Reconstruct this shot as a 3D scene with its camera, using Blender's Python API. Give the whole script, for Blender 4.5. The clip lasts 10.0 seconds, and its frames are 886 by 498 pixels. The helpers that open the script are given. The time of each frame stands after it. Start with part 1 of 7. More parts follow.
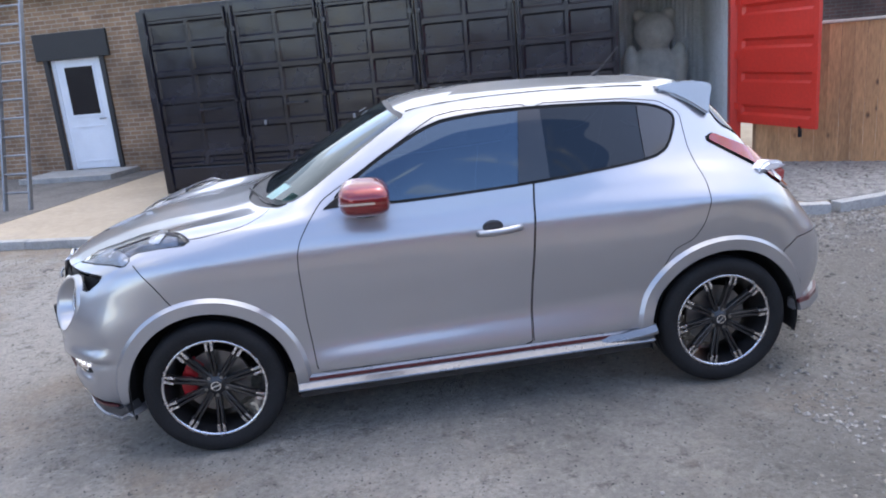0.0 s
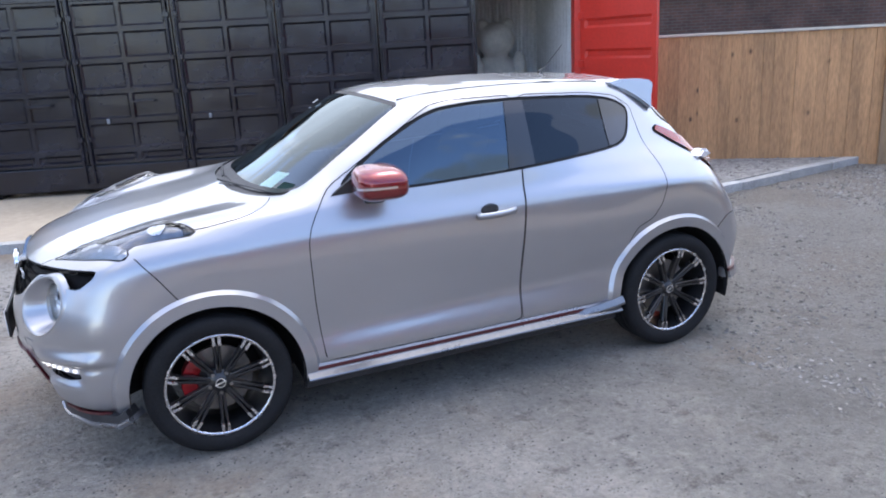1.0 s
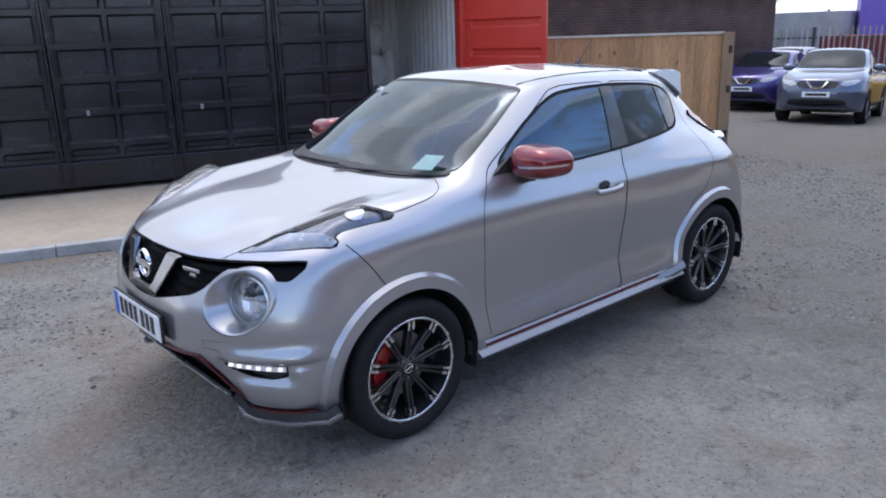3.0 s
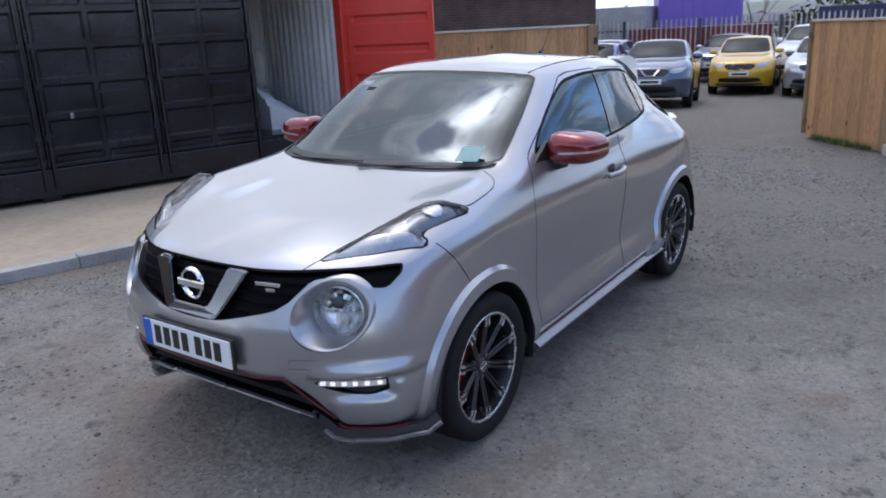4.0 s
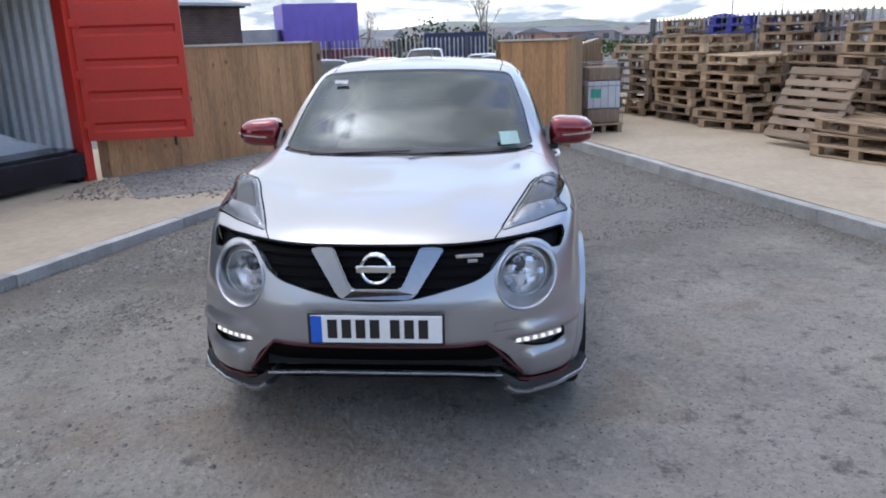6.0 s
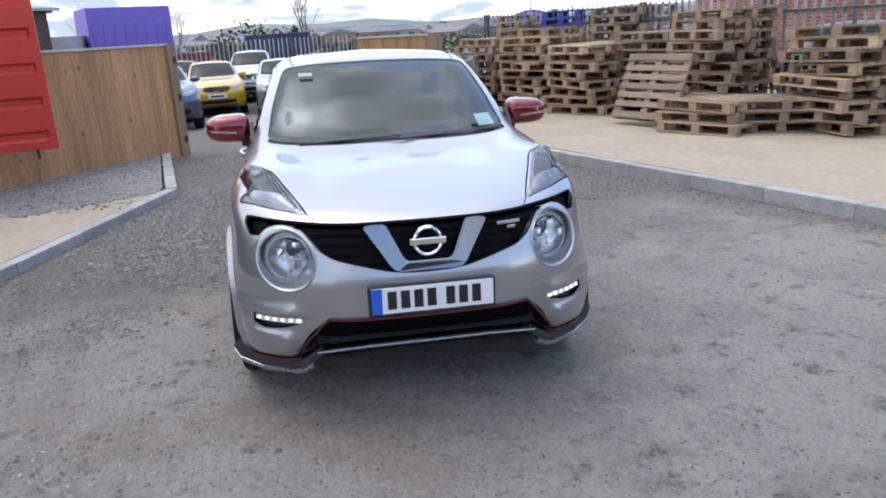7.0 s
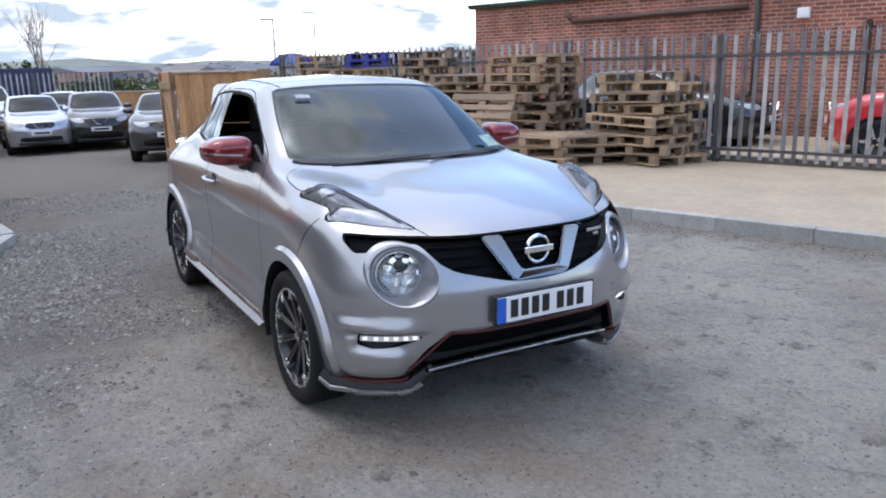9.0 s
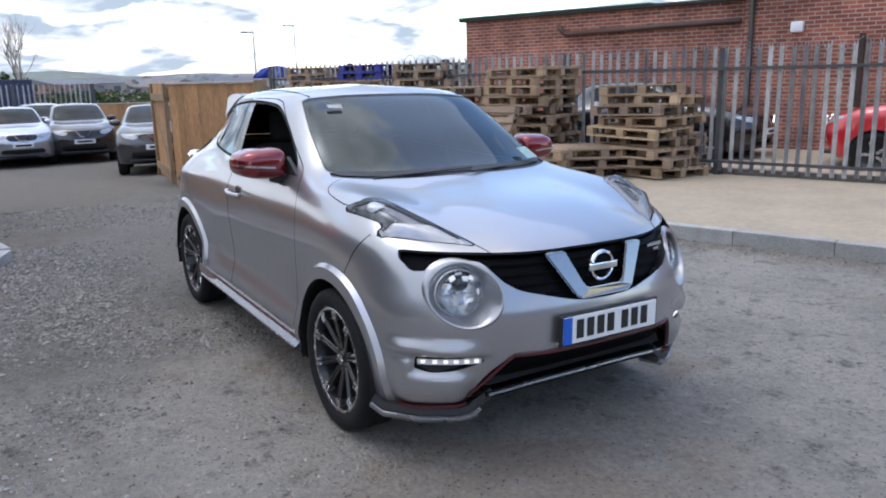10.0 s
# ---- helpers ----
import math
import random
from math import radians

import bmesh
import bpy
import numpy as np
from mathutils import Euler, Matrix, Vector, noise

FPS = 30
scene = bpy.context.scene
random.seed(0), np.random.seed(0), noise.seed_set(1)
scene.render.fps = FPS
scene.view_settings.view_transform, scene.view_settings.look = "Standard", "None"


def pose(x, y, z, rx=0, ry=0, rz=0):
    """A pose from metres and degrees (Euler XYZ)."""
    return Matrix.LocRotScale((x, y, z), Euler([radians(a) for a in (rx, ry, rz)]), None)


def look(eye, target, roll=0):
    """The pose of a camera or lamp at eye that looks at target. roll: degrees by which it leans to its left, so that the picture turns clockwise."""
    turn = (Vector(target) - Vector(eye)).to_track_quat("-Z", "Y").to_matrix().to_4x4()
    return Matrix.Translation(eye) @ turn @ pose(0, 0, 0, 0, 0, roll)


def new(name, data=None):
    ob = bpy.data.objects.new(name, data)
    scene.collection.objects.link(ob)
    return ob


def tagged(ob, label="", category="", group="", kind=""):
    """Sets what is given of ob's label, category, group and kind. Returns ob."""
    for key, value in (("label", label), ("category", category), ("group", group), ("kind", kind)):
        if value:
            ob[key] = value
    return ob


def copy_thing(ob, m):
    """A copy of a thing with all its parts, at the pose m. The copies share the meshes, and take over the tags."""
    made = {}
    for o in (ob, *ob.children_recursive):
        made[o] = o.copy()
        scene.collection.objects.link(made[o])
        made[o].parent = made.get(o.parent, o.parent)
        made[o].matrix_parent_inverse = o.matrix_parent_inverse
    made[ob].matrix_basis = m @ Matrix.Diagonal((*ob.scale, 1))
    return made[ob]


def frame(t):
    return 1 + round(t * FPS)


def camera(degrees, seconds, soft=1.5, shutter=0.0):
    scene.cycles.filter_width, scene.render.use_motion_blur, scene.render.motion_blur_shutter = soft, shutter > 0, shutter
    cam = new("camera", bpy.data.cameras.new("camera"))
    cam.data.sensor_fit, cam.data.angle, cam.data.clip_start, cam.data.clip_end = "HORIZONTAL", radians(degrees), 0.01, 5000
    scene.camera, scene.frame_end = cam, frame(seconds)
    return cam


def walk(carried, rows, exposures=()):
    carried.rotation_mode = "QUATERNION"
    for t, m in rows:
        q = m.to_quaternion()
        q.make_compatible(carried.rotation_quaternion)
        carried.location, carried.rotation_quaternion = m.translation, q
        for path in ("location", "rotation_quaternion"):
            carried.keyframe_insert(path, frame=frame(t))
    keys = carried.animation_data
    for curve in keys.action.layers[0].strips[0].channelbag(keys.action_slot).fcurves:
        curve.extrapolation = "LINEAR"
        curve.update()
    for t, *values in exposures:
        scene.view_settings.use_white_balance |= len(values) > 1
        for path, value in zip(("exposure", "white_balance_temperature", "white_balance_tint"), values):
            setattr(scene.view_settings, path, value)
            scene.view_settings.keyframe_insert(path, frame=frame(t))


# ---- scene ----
cam = camera(60.5, 10.0, soft=1.9, shutter=0.0)
PATH = [
    (0, (0.492, 4.299, 1.773), (0.287, 2.376, 1.263), -5.2),
    (0.5, (0.951, 4.29, 1.801), (0.49, 2.417, 1.274), -4.6),
    (1, (1.521, 4.185, 1.76), (0.783, 2.402, 1.234), -3.1),
    (1.5, (1.996, 4.038, 1.739), (1.239, 2.26, 1.222), -2.7),
    (2, (2.447, 3.903, 1.74), (1.524, 2.207, 1.219), -2.5),
    (2.5, (2.852, 3.636, 1.749), (1.729, 2.072, 1.207), -1.9),
    (2.7, (2.998, 3.523, 1.753), (1.817, 2.002, 1.211), -1.7),
    (4, (3.839, 2.449, 1.736), (2.263, 1.352, 1.178), -2.8),
    (4.5, (4.153, 2.002, 1.739), (2.443, 1.131, 1.176), -2.7),
    (5, (4.481, 1.476, 1.704), (2.68, 0.792, 1.167), -2.5),
    (5.5, (4.706, 0.978, 1.701), (2.825, 0.561, 1.164), -1.9),
    (7, (5.12, -0.449, 1.674), (3.227, -0.123, 1.117), -3.4),
    (7.5, (5.106, -0.87, 1.681), (3.264, -0.35, 1.101), -4.1),
    (8, (4.979, -1.283, 1.655), (3.202, -0.582, 1.063), -4.3),
    (8.5, (4.858, -1.669, 1.644), (3.129, -0.858, 1.05), -2.9),
    (9, (4.656, -1.963, 1.615), (2.974, -0.989, 1.142), -1.5),
    (9.5, (4.481, -2.13, 1.6), (2.836, -1.076, 1.171), -1.8),
    (10, (4.329, -2.162, 1.598), (2.671, -1.134, 1.157), -1.3),
]
walk(cam, [(t, look(eye, target, roll)) for t, eye, target, roll in PATH], exposures=[(t, e, k, 17 if t < 5 else 14.5) for t, e, k in ((0, 1.84, 6640), (1, 1.92, 6560), (2, 1.75, 6500), (2.6, 1.56, 6480), (4, 1.15, 6520), (5.5, 1.22, 6600), (7, 1.54, 6760), (8.5, 1.56, 6700), (9.2, 1.39, 6600), (10, 1.29, 6600))])

# ---- world and sun ----
SUN_AZIMUTH, SUN_ELEVATION = 230.0, 65.0     # degrees: the way towards the sun, from +x towards +y
world = bpy.data.worlds.new("sky")
scene.world = world
world.use_nodes = True
wn, wl = world.node_tree.nodes, world.node_tree.links
wn.clear()
sky = wn.new("ShaderNodeTexSky")
sky.sky_type, sky.sun_disc = "NISHITA", False
sky.sun_elevation, sky.sun_rotation = radians(SUN_ELEVATION), radians(90 - SUN_AZIMUTH)
sky.air_density, sky.dust_density, sky.ozone_density = 1.0, 0.3, 2.0
coord = wn.new("ShaderNodeTexCoord")
split = wn.new("ShaderNodeSeparateXYZ")
wl.new(coord.outputs["Generated"], split.inputs[0])


def wmath(op, a, b=None, c=None):
    n = wn.new("ShaderNodeMath")
    n.operation = op
    for i, v in enumerate((a, b, c)):
        if v is None:
            continue
        if isinstance(v, (int, float)):
            n.inputs[i].default_value = v
        else:
            wl.new(v, n.inputs[i])
    return n.outputs[0]


# a cloud layer: the direction met with a flat sheet overhead
up = wmath("ADD", wmath("MAXIMUM", split.outputs["Z"], 0.0), 0.22)
flat = wn.new("ShaderNodeCombineXYZ")
wl.new(wmath("ADD", wmath("DIVIDE", split.outputs["X"], up), 3.7), flat.inputs[0])
wl.new(wmath("ADD", wmath("DIVIDE", split.outputs["Y"], up), 1.3), flat.inputs[1])


def wnoise(scale, detail, rough, offset, distort=0.0):
    n, at = wn.new("ShaderNodeTexNoise"), wn.new("ShaderNodeVectorMath")
    at.operation = "ADD"
    wl.new(flat.outputs[0], at.inputs[0])
    at.inputs[1].default_value = offset
    n.inputs["Scale"].default_value, n.inputs["Detail"].default_value = scale, detail
    n.inputs["Roughness"].default_value, n.inputs["Distortion"].default_value = rough, distort
    wl.new(at.outputs[0], n.inputs["Vector"])
    return n.outputs[0]


def wrange(src, lo, hi):
    n = wn.new("ShaderNodeMapRange")
    n.interpolation_type = "SMOOTHSTEP"
    n.inputs["From Min"].default_value, n.inputs["From Max"].default_value = lo, hi
    wl.new(src, n.inputs[0])
    return n.outputs[0]


cloud = wnoise(1.9, 9.0, 0.55, (0, 0, 0), 0.25)
sunward = wnoise(1.9, 9.0, 0.55, (-.045, -.09, 0), 0.25)
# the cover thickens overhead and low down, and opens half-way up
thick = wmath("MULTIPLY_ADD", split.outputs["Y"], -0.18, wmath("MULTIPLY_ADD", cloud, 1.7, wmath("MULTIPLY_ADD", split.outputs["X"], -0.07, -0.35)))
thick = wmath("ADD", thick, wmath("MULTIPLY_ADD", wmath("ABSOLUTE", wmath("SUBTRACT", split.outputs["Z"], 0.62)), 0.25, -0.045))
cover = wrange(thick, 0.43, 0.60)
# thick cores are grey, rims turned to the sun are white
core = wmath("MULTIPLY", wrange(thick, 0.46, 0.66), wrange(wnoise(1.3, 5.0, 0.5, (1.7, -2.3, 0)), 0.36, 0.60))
rim = wmath("MULTIPLY_ADD", wmath("SUBTRACT", cloud, sunward), 4.0, 0.02)
# the way to the sun
sun_way = wn.new("ShaderNodeVectorMath")
sun_way.operation = "DOT_PRODUCT"
wl.new(coord.outputs["Generated"], sun_way.inputs[0])
sun_way.inputs[1].default_value = (math.cos(radians(SUN_AZIMUTH)) * math.cos(radians(SUN_ELEVATION)), math.sin(radians(SUN_AZIMUTH)) * math.cos(radians(SUN_ELEVATION)), math.sin(radians(SUN_ELEVATION)))
facing = wmath("MAXIMUM", sun_way.outputs["Value"], 0.0)
tone = wn.new("ShaderNodeMix")
tone.data_type = "RGBA"
tone.clamp_factor = True
tone.inputs[6].default_value, tone.inputs[7].default_value = (6.1, 6.3, 6.6, 1), (1.9, 2.4, 2.95, 1)
# clouds greyed half-way down, most towards -x, added to dim the bonnet's reflections
under = wmath("MULTIPLY", wrange(split.outputs["Z"], 0.03, 0.34), wrange(split.outputs["Z"], 0.88, 0.64))
west = wmath("MULTIPLY_ADD", wmath("MAXIMUM", wmath("MULTIPLY", split.outputs["X"], -1.0), 0.0), 0.7, 0.65)
shade = wmath("SUBTRACT", wmath("MULTIPLY_ADD", under, west, core), rim)
wl.new(wmath("SUBTRACT", shade, wmath("MULTIPLY", wmath("POWER", facing, 14.0), 0.40)), tone.inputs[0])
# cloud glows where the sun stands behind it
glow = wmath("MULTIPLY_ADD", wmath("POWER", facing, 34.0), 1.9, wmath("MULTIPLY_ADD", wmath("POWER", facing, 180.0), 4.0, 0.76))
lit = wn.new("ShaderNodeVectorMath")
lit.operation = "SCALE"
wl.new(tone.outputs[2], lit.inputs[0])
wl.new(glow, lit.inputs["Scale"])
over = wn.new("ShaderNodeMix")
over.data_type = "RGBA"
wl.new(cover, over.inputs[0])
wl.new(sky.outputs[0], over.inputs[6])
wl.new(lit.outputs[0], over.inputs[7])
back = wn.new("ShaderNodeBackground")
back.inputs["Strength"].default_value = 0.15
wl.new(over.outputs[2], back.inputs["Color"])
wout = wn.new("ShaderNodeOutputWorld")
wl.new(back.outputs[0], wout.inputs["Surface"])

lamp = bpy.data.lights.new("sun", "SUN")
lamp.energy, lamp.angle, lamp.color = 0.55, radians(125), (1.0, 0.98, 0.95)
sun = new("sun", lamp)
sun.matrix_world = look((0, 0, 0), (-math.cos(radians(SUN_AZIMUTH)) * math.cos(radians(SUN_ELEVATION)), -math.sin(radians(SUN_AZIMUTH)) * math.cos(radians(SUN_ELEVATION)), -math.sin(radians(SUN_ELEVATION))))

# ---- materials ----
def node_mat(name):
    m = bpy.data.materials.new(name)
    m.use_nodes = True
    return m, m.node_tree.nodes, m.node_tree.links, m.node_tree.nodes["Principled BSDF"]


def tint(c, k):
    return tuple(min(1.0, v * k) for v in c[:3]) + (1,)


def mat(name, col, rough=0.6, metal=0.0, var=0.15, scale=4.0, bump=0.0, bscale=80.0, coat=0.0, stretch=(1, 1, 1), second=None, island=0.0, rvar=0.1, each=0.0):
    """A surface with colour variation at two scales, varied gloss and fine relief."""
    m, n, l, p = node_mat(name)
    tc = n.new("ShaderNodeTexCoord")
    mp = n.new("ShaderNodeMapping")
    mp.inputs["Scale"].default_value = stretch
    if each:                                # every piece takes its own part of the pattern
        info, shift = n.new("ShaderNodeObjectInfo"), n.new("ShaderNodeVectorMath")
        shift.operation = "MULTIPLY_ADD"
        l.new(info.outputs["Random"], shift.inputs[0])
        shift.inputs[1].default_value = (37, 53, 41)
        l.new(tc.outputs["Object"], shift.inputs[2])
        l.new(shift.outputs[0], mp.inputs[0])
    else:
        l.new(tc.outputs["Object"], mp.inputs[0])
    a, b = n.new("ShaderNodeTexNoise"), n.new("ShaderNodeTexNoise")
    a.inputs["Scale"].default_value, a.inputs["Detail"].default_value = scale, 5.0
    b.inputs["Scale"].default_value, b.inputs["Detail"].default_value = scale * 11, 4.0
    l.new(mp.outputs[0], a.inputs["Vector"])
    l.new(mp.outputs[0], b.inputs["Vector"])
    add = n.new("ShaderNodeMath")
    add.operation = "ADD"
    l.new(a.outputs[0], add.inputs[0])
    l.new(b.outputs[0], add.inputs[1])
    r = n.new("ShaderNodeMapRange")
    r.inputs["From Min"].default_value, r.inputs["From Max"].default_value = 0.75, 1.25
    l.new(add.outputs[0], r.inputs[0])
    mix = n.new("ShaderNodeMix")
    mix.data_type = "RGBA"
    mix.inputs[6].default_value = tint(col, 1 - var)
    mix.inputs[7].default_value = tint(second or col, 1 + var)
    l.new(r.outputs[0], mix.inputs[0])
    colour = mix.outputs[2]
    for amount, node, out in ((island, "ShaderNodeNewGeometry", "Random Per Island"), (each, "ShaderNodeObjectInfo", "Random")):
        if amount:
            g = n.new(node)
            k = n.new("ShaderNodeMapRange")
            k.inputs["To Min"].default_value, k.inputs["To Max"].default_value = 1 - amount, 1 + amount
            l.new(g.outputs[out], k.inputs[0])
            hs = n.new("ShaderNodeHueSaturation")
            l.new(k.outputs[0], hs.inputs["Value"])
            l.new(colour, hs.inputs["Color"])
            colour = hs.outputs[0]
    l.new(colour, p.inputs["Base Color"])
    rr = n.new("ShaderNodeMapRange")
    rr.inputs["To Min"].default_value, rr.inputs["To Max"].default_value = max(0.02, rough - rvar), min(1, rough + rvar)
    l.new(a.outputs[0], rr.inputs[0])
    l.new(rr.outputs[0], p.inputs["Roughness"])
    p.inputs["Metallic"].default_value = metal
    p.inputs["Coat Weight"].default_value = coat
    p.inputs["Coat Roughness"].default_value = 0.03
    if bump:
        c = n.new("ShaderNodeTexNoise")
        c.inputs["Scale"].default_value, c.inputs["Detail"].default_value = bscale, 5.0
        l.new(mp.outputs[0], c.inputs["Vector"])
        bp = n.new("ShaderNodeBump")
        bp.inputs["Strength"].default_value, bp.inputs["Distance"].default_value = 0.6, bump
        l.new(c.outputs[0], bp.inputs["Height"])
        l.new(bp.outputs[0], p.inputs["Normal"])
    return m


def paint_mat(name, col, metal=0.8, rough=0.29):
    """Car paint under clear lacquer, with a faint film of dust."""
    m, n, l, p = node_mat(name)
    tc = n.new("ShaderNodeTexCoord")
    dust = n.new("ShaderNodeTexNoise")
    dust.inputs["Scale"].default_value, dust.inputs["Detail"].default_value = 3.5, 6.0
    l.new(tc.outputs["Object"], dust.inputs["Vector"])
    mix = n.new("ShaderNodeMix")
    mix.data_type = "RGBA"
    mix.inputs[6].default_value, mix.inputs[7].default_value = tint(col, 0.965), tint(col, 1.035)
    l.new(dust.outputs[0], mix.inputs[0])
    l.new(mix.outputs[2], p.inputs["Base Color"])
    p.inputs["Roughness"].default_value = rough
    p.inputs["Metallic"].default_value = metal
    p.inputs["Coat Weight"].default_value, p.inputs["Coat Roughness"].default_value = 1.0, 0.02
    p.inputs["Coat IOR"].default_value = 1.58
    return m


def glass_mat(name, tone, ior=1.5, gloss=(1, 1, 1, 1)):
    """Thin tinted pane: clear tint below, mirror gloss by Fresnel."""
    m = bpy.data.materials.new(name)
    m.use_nodes = True
    n, l = m.node_tree.nodes, m.node_tree.links
    n.clear()
    tr, gl, mx, fr, out = (n.new("ShaderNode" + k) for k in ("BsdfTransparent", "BsdfGlossy", "MixShader", "Fresnel", "OutputMaterial"))
    tr.inputs[0].default_value = (*tone, 1)
    gl.inputs["Color"].default_value, gl.inputs["Roughness"].default_value = gloss, 0.0
    fr.inputs[0].default_value = ior
    l.new(fr.outputs[0], mx.inputs[0])
    l.new(tr.outputs[0], mx.inputs[1])
    l.new(gl.outputs[0], mx.inputs[2])
    l.new(mx.outputs[0], out.inputs[0])
    return m


SILVER = paint_mat("silver_paint", (0.375, 0.38, 0.40), rough=0.31)
RED_PAINT = paint_mat("red_paint", (0.20, 0.005, 0.010), metal=0.55, rough=0.25)
RED_LINE = mat("red_stripe", (0.07, 0.005, 0.009), 0.35, var=0.05, coat=0.4)
GRILLE_BLACK = mat("grille_black", (0.004, 0.004, 0.005), 0.5, var=0.2)
GRILLE_BLACK.node_tree.nodes["Principled BSDF"].inputs["Specular IOR Level"].default_value = 0.06
BLACK_GLOSS = mat("black_gloss", (0.012, 0.012, 0.014), 0.18, var=0.2, coat=0.5)
BLACK_PLASTIC = mat("black_plastic", (0.022, 0.022, 0.024), 0.5, var=0.2, bump=0.0006, bscale=400)
GAP = mat("gap_shade", (0.008, 0.008, 0.009), 0.9, var=0.1)
RUBBER = mat("tyre_rubber", (0.014, 0.014, 0.015), 0.75, var=0.25, scale=9, bump=0.0008, bscale=220)
RUBBER.node_tree.nodes["Principled BSDF"].inputs["Specular IOR Level"].default_value = 0.2
ALLOY_BLACK = mat("black_alloy", (0.016, 0.016, 0.018), 0.3, metal=0.3, var=0.15, coat=0.4)
ALLOY_CUT = mat("machined_alloy", (0.62, 0.62, 0.64), 0.26, metal=1.0, var=0.08, scale=30)
STEEL = mat("disc_steel", (0.28, 0.27, 0.26), 0.42, metal=1.0, var=0.2, scale=25)
CALIPER = mat("caliper_red", (0.42, 0.012, 0.014), 0.35, var=0.1, coat=0.3)
CHROME = mat("chrome", (0.78, 0.79, 0.80), 0.08, metal=1.0, var=0.04, rvar=0.03)
# chrome darkened in its colour, for the dark reflections in the V
CHROME_SHADE = mat("chrome_dimmed", (0.27, 0.275, 0.29), 0.10, metal=1.0, var=0.06, rvar=0.03)
GUNMETAL = mat("gunmetal", (0.20, 0.20, 0.21), 0.28, metal=0.7, var=0.1, coat=0.4)
LIP_GREY = mat("grey_lip", (0.27, 0.275, 0.29), 0.28, metal=0.7, var=0.06, coat=0.3)
SATIN = mat("satin_silver", (0.55, 0.56, 0.58), 0.25, metal=0.9, var=0.06)
LAMP_SHELL = mat("lamp_reflector", (0.82, 0.83, 0.86), 0.18, metal=0.35, var=0.15, scale=14)
LAMP_BASE = mat("lamp_grey", (0.30, 0.305, 0.32), 0.25, metal=0.6, var=0.25, scale=18)
LAMP_SILVER = mat("lamp_silver", (0.46, 0.465, 0.48), 0.24, metal=0.45, var=0.20, scale=22)
LAMP_BAY = mat("lamp_bay_grey", (0.20, 0.205, 0.22), 0.2, metal=0.7, var=0.35, scale=30)
REFLECTOR = mat("faceted_reflector", (0.86, 0.87, 0.88), 0.12, metal=1.0, var=0.1, scale=14, bump=0.010, bscale=55, rvar=0.06)
LAMP_DARK = mat("lamp_dark", (0.05, 0.052, 0.058), 0.22, metal=0.5, var=0.2)
TAIL_RED = mat("tail_lens", (0.24, 0.012, 0.016), 0.12, var=0.1, coat=0.6)
WINDSCREEN = glass_mat("windscreen_glass", (0.045, 0.058, 0.062), 1.72, (0.84, 0.95, 1.0, 1))
# sky blue of the reflections is put into the gloss colour
SIDE_GLASS = glass_mat("tinted_side_glass", (0.05, 0.065, 0.085), 2.15, (0.60, 0.80, 1.0, 1))
PRIVACY_GLASS = glass_mat("privacy_glass", (0.02, 0.023, 0.027), 1.5, (0.80, 0.90, 1.0, 1))
LENS = glass_mat("lamp_lens", (0.97, 0.98, 0.99), 1.35)
CABIN = mat("cabin_trim", (0.028, 0.028, 0.030), 0.8, var=0.2, bump=0.0006, bscale=300)
SEAT = mat("seat_cloth", (0.035, 0.034, 0.036), 0.9, var=0.25, scale=20, bump=0.001, bscale=500)
PLATE_WHITE = mat("plate_white", (0.74, 0.75, 0.76), 0.35, var=0.04)
PLATE_BLUE = mat("plate_blue", (0.012, 0.11, 0.52), 0.35, var=0.06)
PLATE_BLACK = mat("plate_black", (0.012, 0.012, 0.012), 0.45, var=0.1)
PAPER = mat("pale_paper", (0.55, 0.76, 0.72), 0.7, var=0.06)
LED = mat("led_white", (0.8, 0.82, 0.85), 0.25, var=0.03)
led_bsdf = LED.node_tree.nodes["Principled BSDF"]
led_bsdf.inputs["Emission Color"].default_value = (1.0, 0.98, 0.94, 1)
led_bsdf.inputs["Emission Strength"].default_value = 0.30

# ---- mesh helpers ----
def mesh_data(name, verts, faces, material, smooth=False, normals=None):
    me = bpy.data.meshes.new(name)
    me.from_pydata([tuple(map(float, v)) for v in verts], [], [tuple(map(int, f)) for f in faces])
    me.materials.append(material)
    if smooth:
        me.polygons.foreach_set("use_smooth", [True] * len(me.polygons))
    me.update()
    if normals is not None:
        me.normals_split_custom_set_from_vertices([tuple(map(float, v)) for v in normals])
    return me


def put(name, me, parent=None, label="", m=None):
    ob = new(name, me)
    if m is not None:
        ob.matrix_basis = m
    if parent is not None:
        ob.parent = parent
    if label:
        ob["label"] = label
    return ob


def part(name, bm, material, parent=None, label="", smooth=False, m=None):
    """Links a bmesh as one mesh object, under a thing or a part."""
    me = bpy.data.meshes.new(name)
    if smooth:
        for f in bm.faces:
            f.smooth = True
    bm.to_mesh(me)
    bm.free()
    me.materials.append(material)
    return put(name, me, parent, label, m)


def thing(name, label, category, m=None, group="", kind=""):
    ob = new(name)
    ob.empty_display_size = 0.1
    if m is not None:
        ob.matrix_basis = m
    return tagged(ob, label, category, group, kind)


def box(bm, lo, hi, bevel=0.0, m=None):
    """Adds a box between two corners, with softened edges."""
    mid = [(a + b) / 2 for a, b in zip(lo, hi)]
    size = [abs(b - a) for a, b in zip(lo, hi)]
    g = bmesh.ops.create_cube(bm, size=1.0, matrix=(m or Matrix()) @ Matrix.Translation(mid) @ Matrix.Diagonal((*size, 1)))
    if bevel:
        es = list({e for v in g["verts"] for e in v.link_edges})
        bmesh.ops.bevel(bm, geom=es, offset=bevel, segments=2, affect="EDGES", profile=0.6)
    return bm


